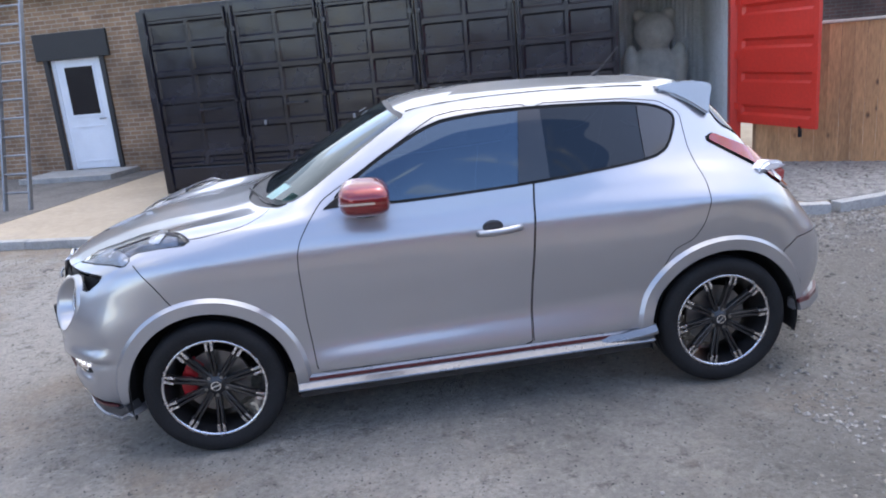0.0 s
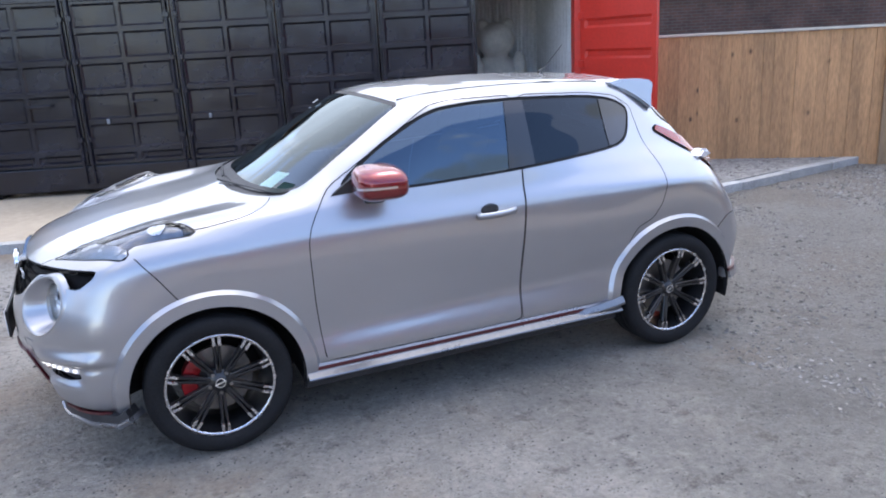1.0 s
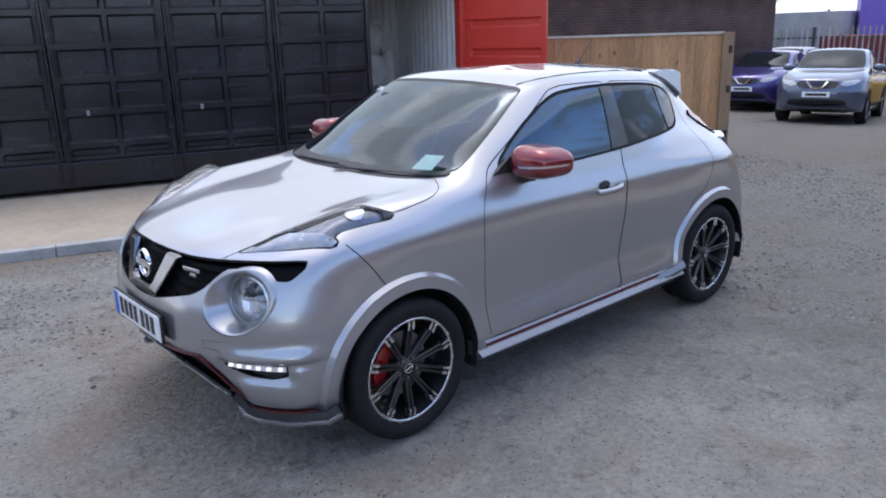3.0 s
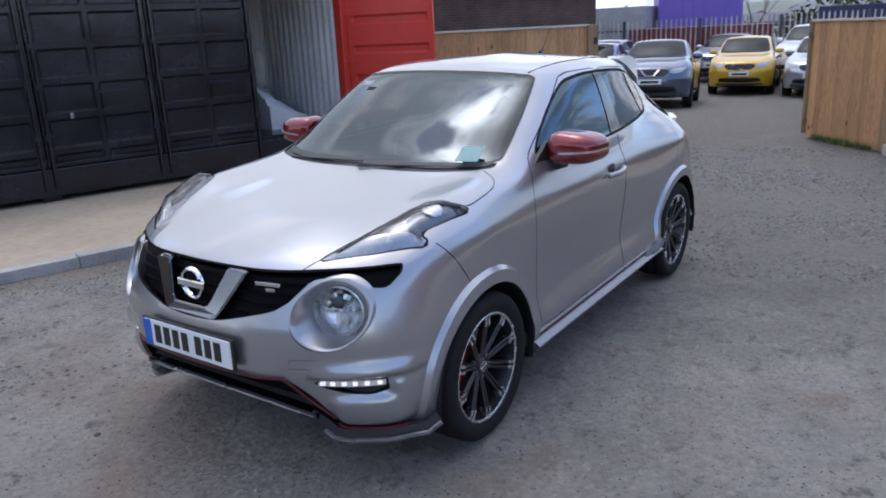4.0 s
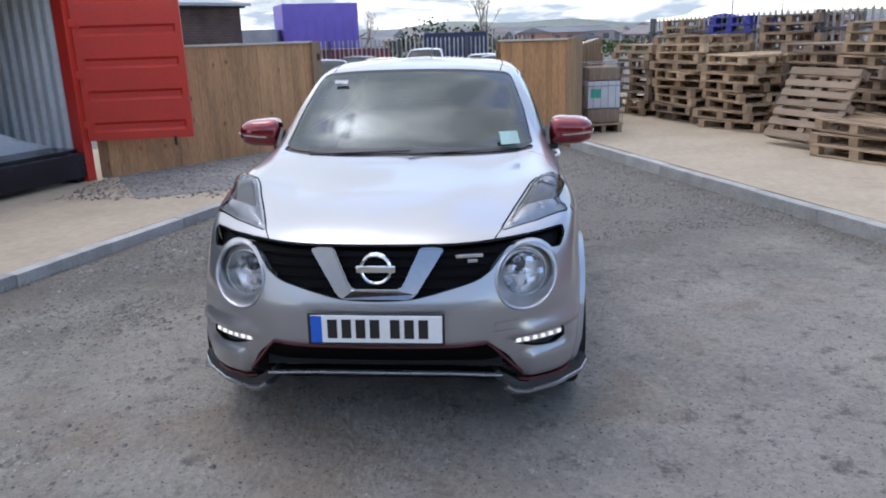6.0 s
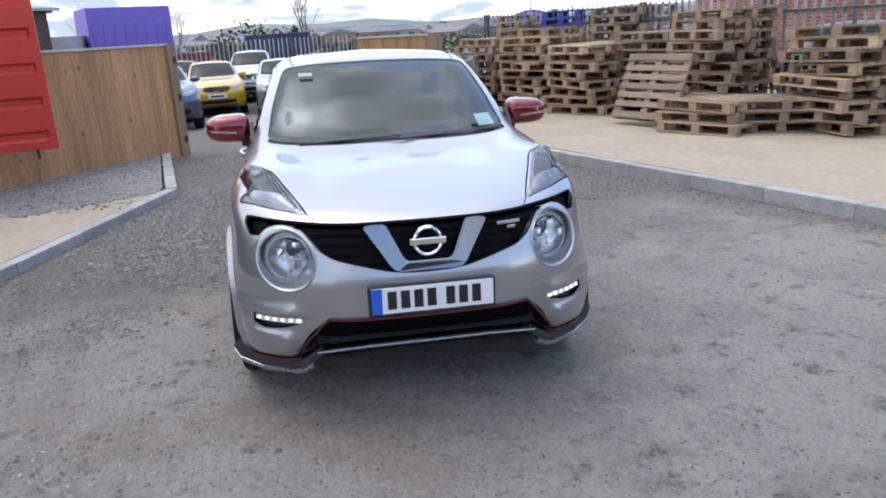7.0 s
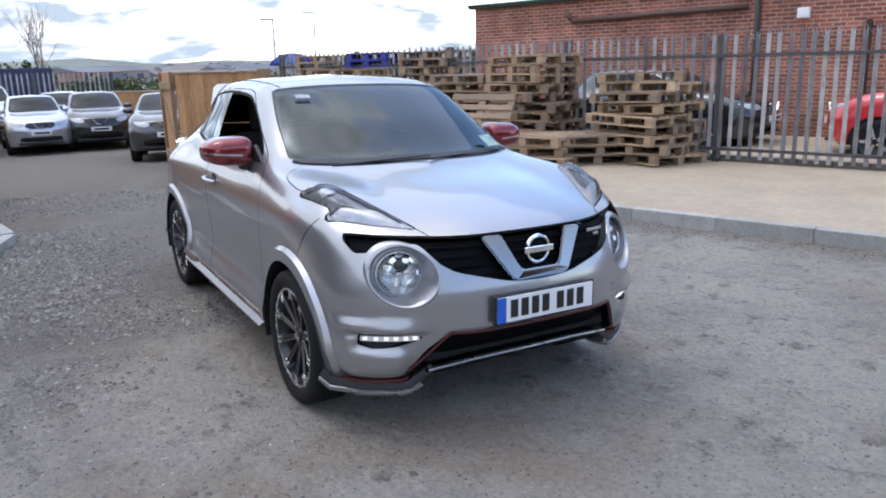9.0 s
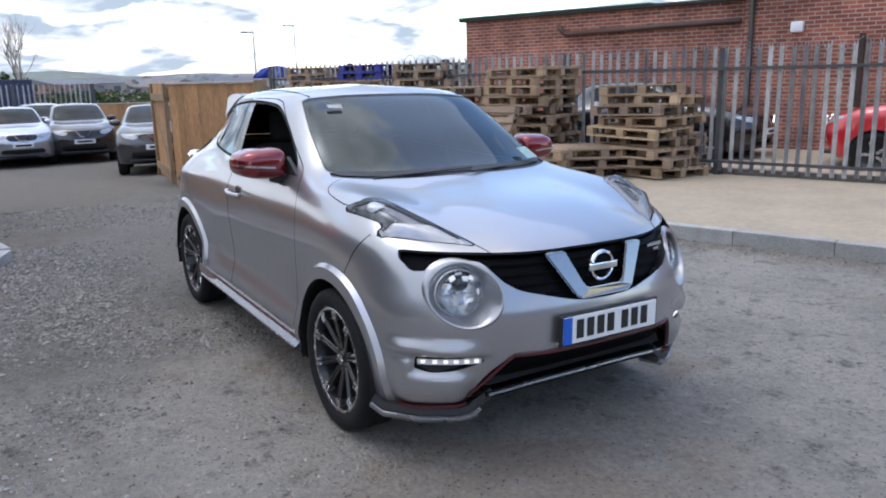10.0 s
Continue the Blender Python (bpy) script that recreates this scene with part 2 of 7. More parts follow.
def boxed(lo, hi, bevel=0.0, m=None):
    return box(bmesh.new(), lo, hi, bevel, m)


def tube(bm, a, b, r, seg=10, r2=None):
    a, b = Vector(a), Vector(b)
    d = b - a
    m = Matrix.Translation((a + b) / 2) @ d.to_track_quat("Z", "Y").to_matrix().to_4x4()
    bmesh.ops.create_cone(bm, cap_ends=True, segments=seg, radius1=r, radius2=r if r2 is None else r2, depth=d.length, matrix=m)
    return bm


def lathe(profile, seg=48, axis="y", close=False):
    """Spins (radius, offset) pairs about an axis."""
    bm = bmesh.new()
    rows = []
    for r, o in profile:
        row = []
        for i in range(seg):
            a = 2 * math.pi * i / seg
            c, s = r * math.cos(a), r * math.sin(a)
            row.append(bm.verts.new((c, o, s) if axis == "y" else (c, s, o) if axis == "z" else (o, c, s)))
        rows.append(row)
    pairs = list(zip(rows, rows[1:])) + ([(rows[-1], rows[0])] if close else [])
    for p, q in pairs:
        for i in range(seg):
            j = (i + 1) % seg
            bm.faces.new((p[i], p[j], q[j], q[i]))
    bmesh.ops.recalc_face_normals(bm, faces=bm.faces)
    return bm


def sweep(path, section, closed=True, up=(0, 0, 1)):
    """Draws a 2D section (side, up) along a path of points."""
    bm = bmesh.new()
    path = [Vector(p) for p in path]
    rows = []
    for i, p in enumerate(path):
        d = (path[min(i + 1, len(path) - 1)] - path[max(i - 1, 0)]).normalized()
        side = d.cross(Vector(up)).normalized()
        u = side.cross(d)
        rows.append([bm.verts.new(p + side * a + u * b) for a, b in section])
    n = len(section)
    for p, q in zip(rows, rows[1:]):
        for i in range(n if closed else n - 1):
            j = (i + 1) % n
            bm.faces.new((p[i], p[j], q[j], q[i]))
    if closed:
        bm.faces.new(rows[0])
        bm.faces.new(rows[-1])
    bmesh.ops.recalc_face_normals(bm, faces=bm.faces)
    return bm


def prism(points, lo, hi, plane="xz", bevel=0.0):
    """A flat outline given thickness along the axis left over."""
    bm = bmesh.new()
    order = {"xz": lambda a, b, c: (a, c, b), "yz": lambda a, b, c: (c, a, b), "xy": lambda a, b, c: (a, b, c)}[plane]
    p = [bm.verts.new(order(a, b, lo)) for a, b in points]
    q = [bm.verts.new(order(a, b, hi)) for a, b in points]
    bm.faces.new(p)
    bm.faces.new(q[::-1])
    for i in range(len(p)):
        j = (i + 1) % len(p)
        bm.faces.new((p[i], q[i], q[j], p[j]))
    bmesh.ops.recalc_face_normals(bm, faces=bm.faces)
    if bevel:
        bmesh.ops.bevel(bm, geom=bm.edges[:], offset=bevel, segments=2, affect="EDGES")
    return bm


def rounded(points, times=2, bite=0.2):
    """Cuts the corners of a closed outline."""
    p = np.array(points, float)
    for _ in range(times):
        q = np.roll(p, -1, axis=0)
        p = np.stack([(1 - bite) * p + bite * q, bite * p + (1 - bite) * q], axis=1).reshape(-1, 2)
    return p

# ---- car bodies: a surface drawn through level rings, then cut into panels ----
def pchip(y, t):
    """Smooth interpolation through rows y (at 0, 1, 2...) without overshoot."""
    d = np.diff(y, axis=0)
    s = np.zeros_like(y)
    same = d[:-1] * d[1:] > 0
    with np.errstate(divide="ignore", invalid="ignore"):
        s[1:-1] = np.where(same, 2 * d[:-1] * d[1:] / (d[:-1] + d[1:]), 0)
    s[0], s[-1] = d[0], d[-1]
    i = np.clip(np.floor(t).astype(int), 0, len(y) - 2)
    f = (t - i).reshape(-1, *([1] * (y.ndim - 1)))
    return (2 * f**3 - 3 * f**2 + 1) * y[i] + (f**3 - 2 * f**2 + f) * s[i] + (-2 * f**3 + 3 * f**2) * y[i + 1] + (f**3 - f**2) * s[i + 1]


class Skin:
    """Triangles with position, normal and (column, level) at each corner point."""

    def __init__(self, p, f):
        self.p, self.f = p, f

    def cut(self, field):
        """Splits along field = 0; returns the part where it is positive and the part where it is negative."""
        s = field(self.p)
        s = np.where(np.abs(s) < 1e-7, 1e-7, s)
        f, p = self.f, self.p
        neg = (s[f] < 0).sum(1)
        pos_f, neg_f = [f[neg == 0]], [f[neg == 3]]
        extra = []
        count = len(p)
        known = {}
        for tri in f[(neg == 1) | (neg == 2)]:
            lone_neg = (s[tri] < 0).sum() == 1
            k = [i for i in range(3) if (s[tri[i]] < 0) == lone_neg][0]
            a, b, c = tri[k], tri[(k + 1) % 3], tri[(k + 2) % 3]
            ids = []
            for q in (b, c):
                key = (min(a, q), max(a, q))
                if key not in known:
                    w = s[a] / (s[a] - s[q])
                    extra.append(p[a] * (1 - w) + p[q] * w)
                    known[key] = count
                    count += 1
                ids.append(known[key])
            d, e = ids
            one, two = [(a, d, e)], [(d, b, c), (d, c, e)]
            (neg_f if lone_neg else pos_f).append(np.array(one))
            (pos_f if lone_neg else neg_f).append(np.array(two))
        if extra:
            p = np.concatenate([p, np.array(extra)])
        return Skin(p, np.concatenate(pos_f)).tidy(), Skin(p, np.concatenate(neg_f)).tidy()

    def tidy(self):
        if not len(self.f):
            return Skin(self.p[:0], self.f)
        used, inv = np.unique(self.f, return_inverse=True)
        return Skin(self.p[used], inv.reshape(-1, 3))

    def panel(self, inside, gap=0.003):
        """Takes a panel out: returns rest, panel and the recessed gap between."""
        rest, t = self.cut(lambda p: inside(p) - gap)
        pan, g = t.cut(lambda p: -inside(p) - gap)
        g.p = g.p.copy()
        g.p[:, :3] -= g.p[:, 3:6] * 0.007
        return rest, pan, g

    def shifted(self, d):
        q = self.p.copy()
        q[:, :3] += q[:, 3:6] * d
        return Skin(q, self.f)

    def flipped(self):
        q = self.p.copy()
        q[:, 1] *= -1
        q[:, 4] *= -1
        return Skin(q, self.f[:, ::-1])

    def fresh(self):
        """Normals taken anew from the faces."""
        a, b, c = (self.p[self.f[:, i], :3] for i in range(3))
        fn = np.cross(b - a, c - a)
        fn *= np.sign((fn * self.p[self.f[:, 0], 3:6]).sum(1, keepdims=True))
        n = np.zeros((len(self.p), 3))
        for i in range(3):
            np.add.at(n, self.f[:, i], fn)
        q = self.p.copy()
        q[:, 3:6] = n / np.maximum(np.linalg.norm(n, axis=1, keepdims=True), 1e-9)
        return Skin(q, self.f)

    def plus(self, o):
        return Skin(np.concatenate([self.p, o.p]), np.concatenate([self.f, o.f + len(self.p)]))

    def both(self):
        return self.plus(self.flipped())

    def data(self, name, material):
        n = self.p[:, 3:6] / np.maximum(np.linalg.norm(self.p[:, 3:6], axis=1, keepdims=True), 1e-6)
        return mesh_data(name, self.p[:, :3], self.f, material, True, n)


def outline(points, a, b, times=2):
    """Signed distance (below 0 inside) to a rounded outline in the columns a, b."""
    q = rounded(points, times, 0.2 if times > 1 else 0.1)

    def f(p):
        x = p[:, [a, b]]
        best = np.full(len(x), 1e9)
        odd = np.zeros(len(x), bool)
        for u, v in zip(q, np.roll(q, -1, axis=0)):
            e = v - u
            w = x - u
            k = np.clip((w @ e) / max(e @ e, 1e-12), 0, 1)
            best = np.minimum(best, ((w - k[:, None] * e) ** 2).sum(1))
            cross = (u[1] > x[:, 1]) != (v[1] > x[:, 1])
            with np.errstate(divide="ignore", invalid="ignore"):
                odd ^= cross & (x[:, 0] < (v[0] - u[0]) * (x[:, 1] - u[1]) / (v[1] - u[1]) + u[0])
        return np.where(odd, -1, 1) * np.sqrt(best)
    return f


def within(f, keep):
    return lambda p: np.where(keep(p), f(p), 0.3)


def make_skin(rings, fine, smooth=5):
    """Half a body (y above 0) from level rings, each from the nose round the side to the tail."""
    net = np.array(rings)                       # level, column, xyz
    tv = np.linspace(0, len(net) - 1, (len(net) - 1) * fine + 1)
    tu = np.linspace(0, net.shape[1] - 1, (net.shape[1] - 1) * fine + 1)
    g = pchip(net, tv)
    g = pchip(g.transpose(1, 0, 2), tu).transpose(1, 0, 2)
    for _ in range(smooth):
        e = np.concatenate([g[:, 1:2] * (1, -1, 1), g, g[:, -2:-1] * (1, -1, 1)], axis=1)
        g = 0.5 * g + 0.25 * (e[:, :-2] + e[:, 2:])
        g[1:-1] = 0.5 * g[1:-1] + 0.25 * (g[:-2] + g[2:])
    g[:, 0, 1] = g[:, -1, 1] = 0
    du = np.gradient(g, axis=1)
    dv = np.gradient(g, axis=0)
    n = np.cross(du, dv)
    n /= np.maximum(np.linalg.norm(n, axis=2, keepdims=True), 1e-9)
    outward = (g - np.array((0.0, 0.0, 0.6))) * (0.6, 1, 1)
    n *= np.sign((n * outward).sum(2, keepdims=True).mean() or 1)
    uu, vv = np.meshgrid(tu, tv)
    p = np.concatenate([g, n, uu[..., None], vv[..., None]], axis=2).reshape(-1, 8)
    rows, cols = g.shape[:2]
    i = np.arange(rows * cols).reshape(rows, cols)
    a, b, c, d = i[:-1, :-1].ravel(), i[:-1, 1:].ravel(), i[1:, 1:].ravel(), i[1:, :-1].ravel()
    return Skin(p, np.concatenate([np.stack([a, b, c], 1), np.stack([a, c, d], 1)]))


# Level rings of the crossover, nose to tail: (x, y, z) at fourteen stations
def crossover_rings():
    r = []
    # lower edge
    r.append([(1.935, 0, .295), (1.925, .28, .29), (1.88, .50, .265), (1.775, .70, .25), (1.65, .82, .265), (1.265, .855, .28), (.83, .855, .28), (.25, .85, .28),
              (-.32, .85, .28), (-.85, .855, .30), (-1.265, .855, .32), (-1.60, .83, .32), (-1.82, .62, .33), (-1.92, 0, .35)])
    # bumper foot
    r.append([(2.02, 0, .385), (2.01, .28, .38), (1.965, .515, .352), (1.845, .73, .345), (1.665, .835, .355), (1.265, .868, .37), (.83, .868, .37), (.25, .865, .37),
              (-.32, .865, .37), (-.85, .868, .38), (-1.265, .868, .40), (-1.64, .845, .42), (-1.88, .64, .44), (-1.98, 0, .45)])
    # bumper middle
    r.append([(2.115, 0, .53), (2.10, .28, .525), (2.015, .51, .51), (1.862, .732, .50), (1.67, .845, .50), (1.265, .868, .51), (.83, .850, .50), (.25, .838, .50),
              (-.32, .838, .50), (-.85, .850, .51), (-1.265, .868, .53), (-1.65, .845, .55), (-1.91, .65, .57), (-2.02, 0, .58)])
    # plate height
    r.append([(2.115, 0, .65), (2.10, .28, .65), (2.03, .52, .645), (1.88, .735, .64), (1.68, .845, .64), (1.265, .870, .65), (.83, .852, .64), (.25, .842, .64),
              (-.32, .845, .64), (-.85, .862, .65), (-1.265, .872, .67), (-1.62, .845, .69), (-1.88, .65, .70), (-1.98, 0, .70)])
    # grille
    r.append([(2.075, 0, .78), (2.06, .27, .78), (1.985, .52, .785), (1.84, .72, .79), (1.66, .825, .79), (1.265, .868, .80), (.83, .856, .79), (.25, .852, .79),
              (-.32, .855, .80), (-.85, .872, .81), (-1.265, .885, .82), (-1.58, .845, .83), (-1.79, .65, .83), (-1.88, 0, .83)])
    # bonnet lip, fender side, shoulder
    r.append([(2.035, 0, .895), (2.015, .26, .895), (1.92, .50, .90), (1.755, .70, .915), (1.60, .812, .915), (1.25, .862, .92), (.82, .850, .92), (.25, .848, .93),
              (-.32, .848, .94), (-.85, .862, .95), (-1.255, .888, .95), (-1.53, .83, .95), (-1.70, .64, .95), (-1.78, 0, .95)])
    # bonnet, fender crest, upper door
    r.append([(1.66, 0, 1.022), (1.65, .24, 1.018), (1.59, .44, 1.012), (1.50, .60, 1.038), (1.39, .722, 1.055), (1.15, .788, 1.050), (.78, .806, 1.042), (.25, .806, 1.035),
              (-.32, .804, 1.045), (-.82, .798, 1.065), (-1.19, .802, 1.065), (-1.46, .77, 1.05), (-1.63, .61, 1.04), (-1.71, 0, 1.03)])
    # bonnet rear, belt
    r.append([(1.08, 0, 1.105), (1.07, .23, 1.10), (1.03, .42, 1.10), (.97, .56, 1.105), (.90, .655, 1.112), (.82, .715, 1.115), (.64, .765, 1.112), (.25, .785, 1.105),
              (-.32, .780, 1.125), (-.78, .745, 1.15), (-1.08, .700, 1.17), (-1.34, .655, 1.16), (-1.54, .56, 1.15), (-1.62, 0, 1.14)])
    # window middle
    r.append([(.65, 0, 1.33), (.645, .23, 1.328), (.62, .40, 1.322), (.585, .525, 1.315), (.545, .605, 1.31), (.48, .652, 1.305), (.34, .695, 1.305), (.08, .712, 1.31),
              (-.34, .706, 1.315), (-.80, .655, 1.32), (-1.10, .590, 1.32), (-1.31, .525, 1.32), (-1.45, .42, 1.32), (-1.52, 0, 1.32)])
    # roof edge
    r.append([(.26, 0, 1.515), (.258, .22, 1.512), (.25, .38, 1.505), (.235, .48, 1.497), (.215, .535, 1.49), (.17, .565, 1.487), (.06, .592, 1.488), (-.12, .607, 1.492),
              (-.38, .608, 1.494), (-.82, .565, 1.475), (-1.10, .505, 1.455), (-1.25, .43, 1.448), (-1.34, .33, 1.452), (-1.38, 0, 1.46)])
    # roof
    r.append([(.10, 0, 1.548), (.10, .19, 1.545), (.09, .31, 1.54), (.07, .39, 1.535), (.05, .43, 1.532), (.02, .46, 1.532), (-.05, .48, 1.534), (-.18, .49, 1.538),
              (-.40, .485, 1.54), (-.80, .455, 1.525), (-1.06, .40, 1.505), (-1.20, .335, 1.50), (-1.26, .24, 1.505), (-1.28, 0, 1.51)])
    # roof ridge
    r.append([(x, 0.0, z) for x, z in ((-.10, 1.562), (-.11, 1.563), (-.13, 1.565), (-.16, 1.566), (-.20, 1.567), (-.25, 1.568), (-.32, 1.568), (-.42, 1.567),
                                       (-.56, 1.563), (-.80, 1.553), (-.98, 1.542), (-1.08, 1.534), (-1.12, 1.53), (-1.15, 1.528))])
    return r


WHEELS = ((1.265, 0.325), (-1.265, 0.325))


def wheel_fields(radius):
    return lambda p: np.minimum(*[np.hypot(p[:, 0] - x, p[:, 2] - z) for x, z in WHEELS]) - radius


# outlines of the panels (mostly side view x, z; front y, z; plan x, y)
DLO = outline([(.66, 1.118), (.40, 1.30), (.10, 1.448), (-.15, 1.468), (-.45, 1.468), (-.85, 1.445), (-1.04, 1.412), (-1.15, 1.352), (-1.06, 1.21), (-.95, 1.17), (-.34, 1.128), (.25, 1.108)], 0, 2)
DOOR_F = outline([(.66, 1.150), (.70, 1.105), (.745, 1.045), (.782, .985), (.800, .925), (.803, .85), (.797, .62), (.775, .348), (.76, .346), (-.26, .346), (-.272, .36), (-.287, .60), (-.34, 1.128), (-.38, 1.487), (-.02, 1.487), (.10, 1.468)], 0, 2, 1)
DOOR_R = outline([(-.279, .36), (-.29, .346), (-.85, .356), (-.865, .40), (-.885, .54), (-1.0, .74), (-1.10, .785), (-1.155, .86), (-1.185, .96), (-1.19, 1.05), (-1.175, 1.12), (-1.165, 1.2), (-1.17, 1.36), (-1.06, 1.43), (-.85, 1.462), (-.384, 1.487), (-.345, 1.128), (-.293, .60)], 0, 2, 1)
BONNET = outline([(2.30, -.40), (2.30, .30), (1.92, .468), (1.62, .60), (1.31, .772), (1.24, .785), (1.04, .772), (.955, .72), (.90, .60), (1.00, .45), (1.055, .2), (1.07, -.40)], 0, 1, 2)
WING_LAMP = outline([(1.875, .487), (1.70, .545), (1.56, .596), (1.45, .630), (1.37, .668), (1.32, .735), (1.275, .790), (1.31, .797), (1.47, .768), (1.562, .742), (1.562, .788), (1.60, .782), (1.75, .645)], 0, 1, 1)
GRILLE = outline([(-.3, .905), (.40, .902), (.60, .908), (.755, .912), (.765, .885), (.745, .84), (.70, .845), (.62, .885), (.52, .88), (.455, .80), (.40, .765), (.14, .70), (-.3, .69)], 1, 2, 1)
INTAKE = outline([(-.3, .510), (.44, .505), (.52, .43), (.595, .305), (.50, .315), (.42, .335), (-.3, .345)], 1, 2, 1)
FOG = outline([(.520, .492), (.70, .508), (.760, .502), (.766, .452), (.72, .438), (.64, .446)], 1, 2, 1)
EYE_HOLE = lambda p: np.hypot(p[:, 1] - .60, p[:, 2] - .755) - .131


def raised(s, radius, inner, rise):
    """The arch trim: lifts the band round the wheels, over a short slope."""
    bands = []
    for band in s.cut(wheel_fields(inner)):
        d = wheel_fields(radius)(band.p)
        q = band.p.copy()
        q[:, 1] += rise * np.clip(-d / (radius - inner), 0, 1)
        bands.append(Skin(q, band.f).fresh())
    return bands[0].plus(bands[1])


# ---- wheels ----
def make_wheel(parent, x, side, detail=True):
    """A wheel at station x; side +1 is the car's left."""
    turn = Matrix.Translation((x, side * 0.765, 0.33)) @ Matrix.Diagonal((1, side, 1, 1)) @ pose(0, 0, 0, 0, 17 if x > 0 else 41, 0)
    prof = [(.238, .088), (.252, .104), (.285, .112), (.312, .108), (.326, .094), (.331, .070), (.331, .045), (.327, .042), (.327, .036), (.331, .033), (.331, -.033), (.327, -.036), (.327, -.042),
            (.331, -.045), (.331, -.07), (.326, -.094), (.312, -.108), (.285, -.112), (.252, -.104), (.238, -.088)]
    w = part("wheel", lathe(prof, 64 if detail else 28), RUBBER, parent, "low-profile black rubber tyre", True, turn)
    rim = [(.240, .090), (.246, .097), (.247, .100), (.238, .101), (.233, .096), (.226, .070), (.215, .03), (.205, -.03), (.205, -.09), (.24, -.09)]
    part("rim", lathe(rim[4:], 64 if detail else 28), ALLOY_BLACK, w, "black alloy rim barrel", True)
    part("rim_edge", lathe(rim[:5], 64 if detail else 28), ALLOY_CUT, w, "bright machined rim edge", True)
    part("brake_disc", lathe([(.02, .0), (.155, .0), (.155, -.02), (.02, -.02)], 40), STEEL, w, "bare steel brake disc")
    if detail and x > 0:
        cal = bmesh.new()
        for a in range(-26, 27, 13):
            box(cal, (.095, -.03, -.03), (.165, .035, .03), .008, pose(0, 0, 0, 0, a - 34, 0))
        part("brake_caliper", cal, CALIPER, w, "red painted brake caliper", True)
    for i in range(10):
        a = 36 * i
        arm = bmesh.new()
        for k in (-1, 1):
            prev = None
            for r, off, h, t in ((.045, .006, .062, .009), (.10, .0085, .072, .0075), (.17, .010, .086, .0068), (.200, .0115, .092, .0065)):
                ring = [arm.verts.new((r, h - d, k * off + s * t)) for s, d in ((-1, .03), (-1, .004), (-.6, 0), (.6, 0), (1, .004), (1, .03))]
                if prev:
                    for j in range(6):
                        arm.faces.new((prev[j], prev[(j + 1) % 6], ring[(j + 1) % 6], ring[j]))
                prev = ring
        bmesh.ops.recalc_face_normals(arm, faces=arm.faces)
        part("spoke", arm, ALLOY_BLACK, w, m=pose(0, 0, 0, 0, a, 0))
        if detail:
            for k in (-1, 1):
                part("spoke_tip", boxed((.190, .060, k * .0125 - .0068), (.236, .097, k * .0125 + .0068), .002), ALLOY_CUT, w, "bright machined spoke tip", m=pose(0, 0, 0, 0, a, 0))
    hub = lathe([(.0, .070), (.028, .070), (.032, .066), (.036, .062), (.062, .060), (.066, .03), (.05, .0)], 32)
    part("hub", hub, ALLOY_BLACK, w, "black wheel hub", True)
    if detail:
        cap = lathe([(.019, .0715), (.019, .0735), (.024, .0735), (.024, .0715)], 28, close=True)
        box(cap, (-.027, .0715, -.004), (.027, .0745, .004))
        part("hub_badge", cap, CHROME, w, "small silver ring on the hub")
        for i in range(5):
            c, s = math.cos(1.2566 * i), math.sin(1.2566 * i)
            part("wheel_bolt", tube(bmesh.new(), (c * .050, .05, s * .050), (c * .050, .068, s * .050), .009, 6), STEEL, w)
    return w


# ---- the silver crossover ----
CAR = thing("crossover_car", "silver crossover car with red mirrors, parked on worn asphalt", "car", pose(0, 0, 0, -.9, 0, 0))
skin = make_skin(crossover_rings(), 11)


def ramp(v, a, b):
    """Soft step from 0 at a to 1 at b."""
    k = np.clip((v - a) / (b - a), 0, 1)
    return k * k * (3 - 2 * k)


def sculpt(s):
    """Presses the door crease and the corner blocks of the bumper into the skin."""
    x, y, z = s.p[:, 0], s.p[:, 1], s.p[:, 2]
    crease = .455 - .05 * x
    door = .008 * ramp(z, crease + .07, crease - .03) * ramp(x, .84, .70) * ramp(x, -.92, -.78) * (y > .7)
    ledge = .028 * ramp(z, .505, .520) * ramp(z, .595, .530) * ramp(y, .49, .62) * ramp(x, 1.66, 1.80)
    block = .024 * ramp(z, .446, .410) * ramp(z, .25, .33) * ramp(y, .57, .61) * ramp(x, 1.68, 1.80)
    block = np.maximum(block, .022 * ramp(y, .762, .778) * ramp(y, .850, .790) * ramp(z, .33, .40) * ramp(z, .515, .475) * (x > 1.6))
    q = s.p.copy()
    q[:, 1] += door
    lift = np.where(x > 1.5, ledge + block, 0)
    q[:, :3] += q[:, 3:6] * lift[:, None]
    anew = Skin(q, s.f).fresh()
    near = (door + lift > 1e-5)
    for _ in range(2):
        hit = near[s.f].any(1)
        near = near.copy()
        near[s.f[hit].ravel()] = True
    q[near, 3:6] = anew.p[near, 3:6]
    return Skin(q, s.f)


skin = sculpt(skin)


def swollen(s, d, k):
    """A wing lamp layer: shifted by d and raised towards its middle, k times the full swell."""
    q = s.p.copy()
    q[:, :3] += q[:, 3:6] * (d + .034 * k * ramp(-WING_LAMP(q), 0, .05))[:, None]
    return Skin(q, s.f).fresh()
FRONT = skin.p[(skin.p[:, 6] < 5.5) & (skin.p[:, 7] < 5.2)]
TOPS = skin.p[skin.p[:, 7] > 5.0]


def front_x(y, z):
    d = (FRONT[:, 1] - abs(y)) ** 2 + (FRONT[:, 2] - z) ** 2
    i = np.argsort(d)[:4]
    w = 1 / (d[i] + 1e-6)
    return float((FRONT[i, 0] * w).sum() / w.sum())


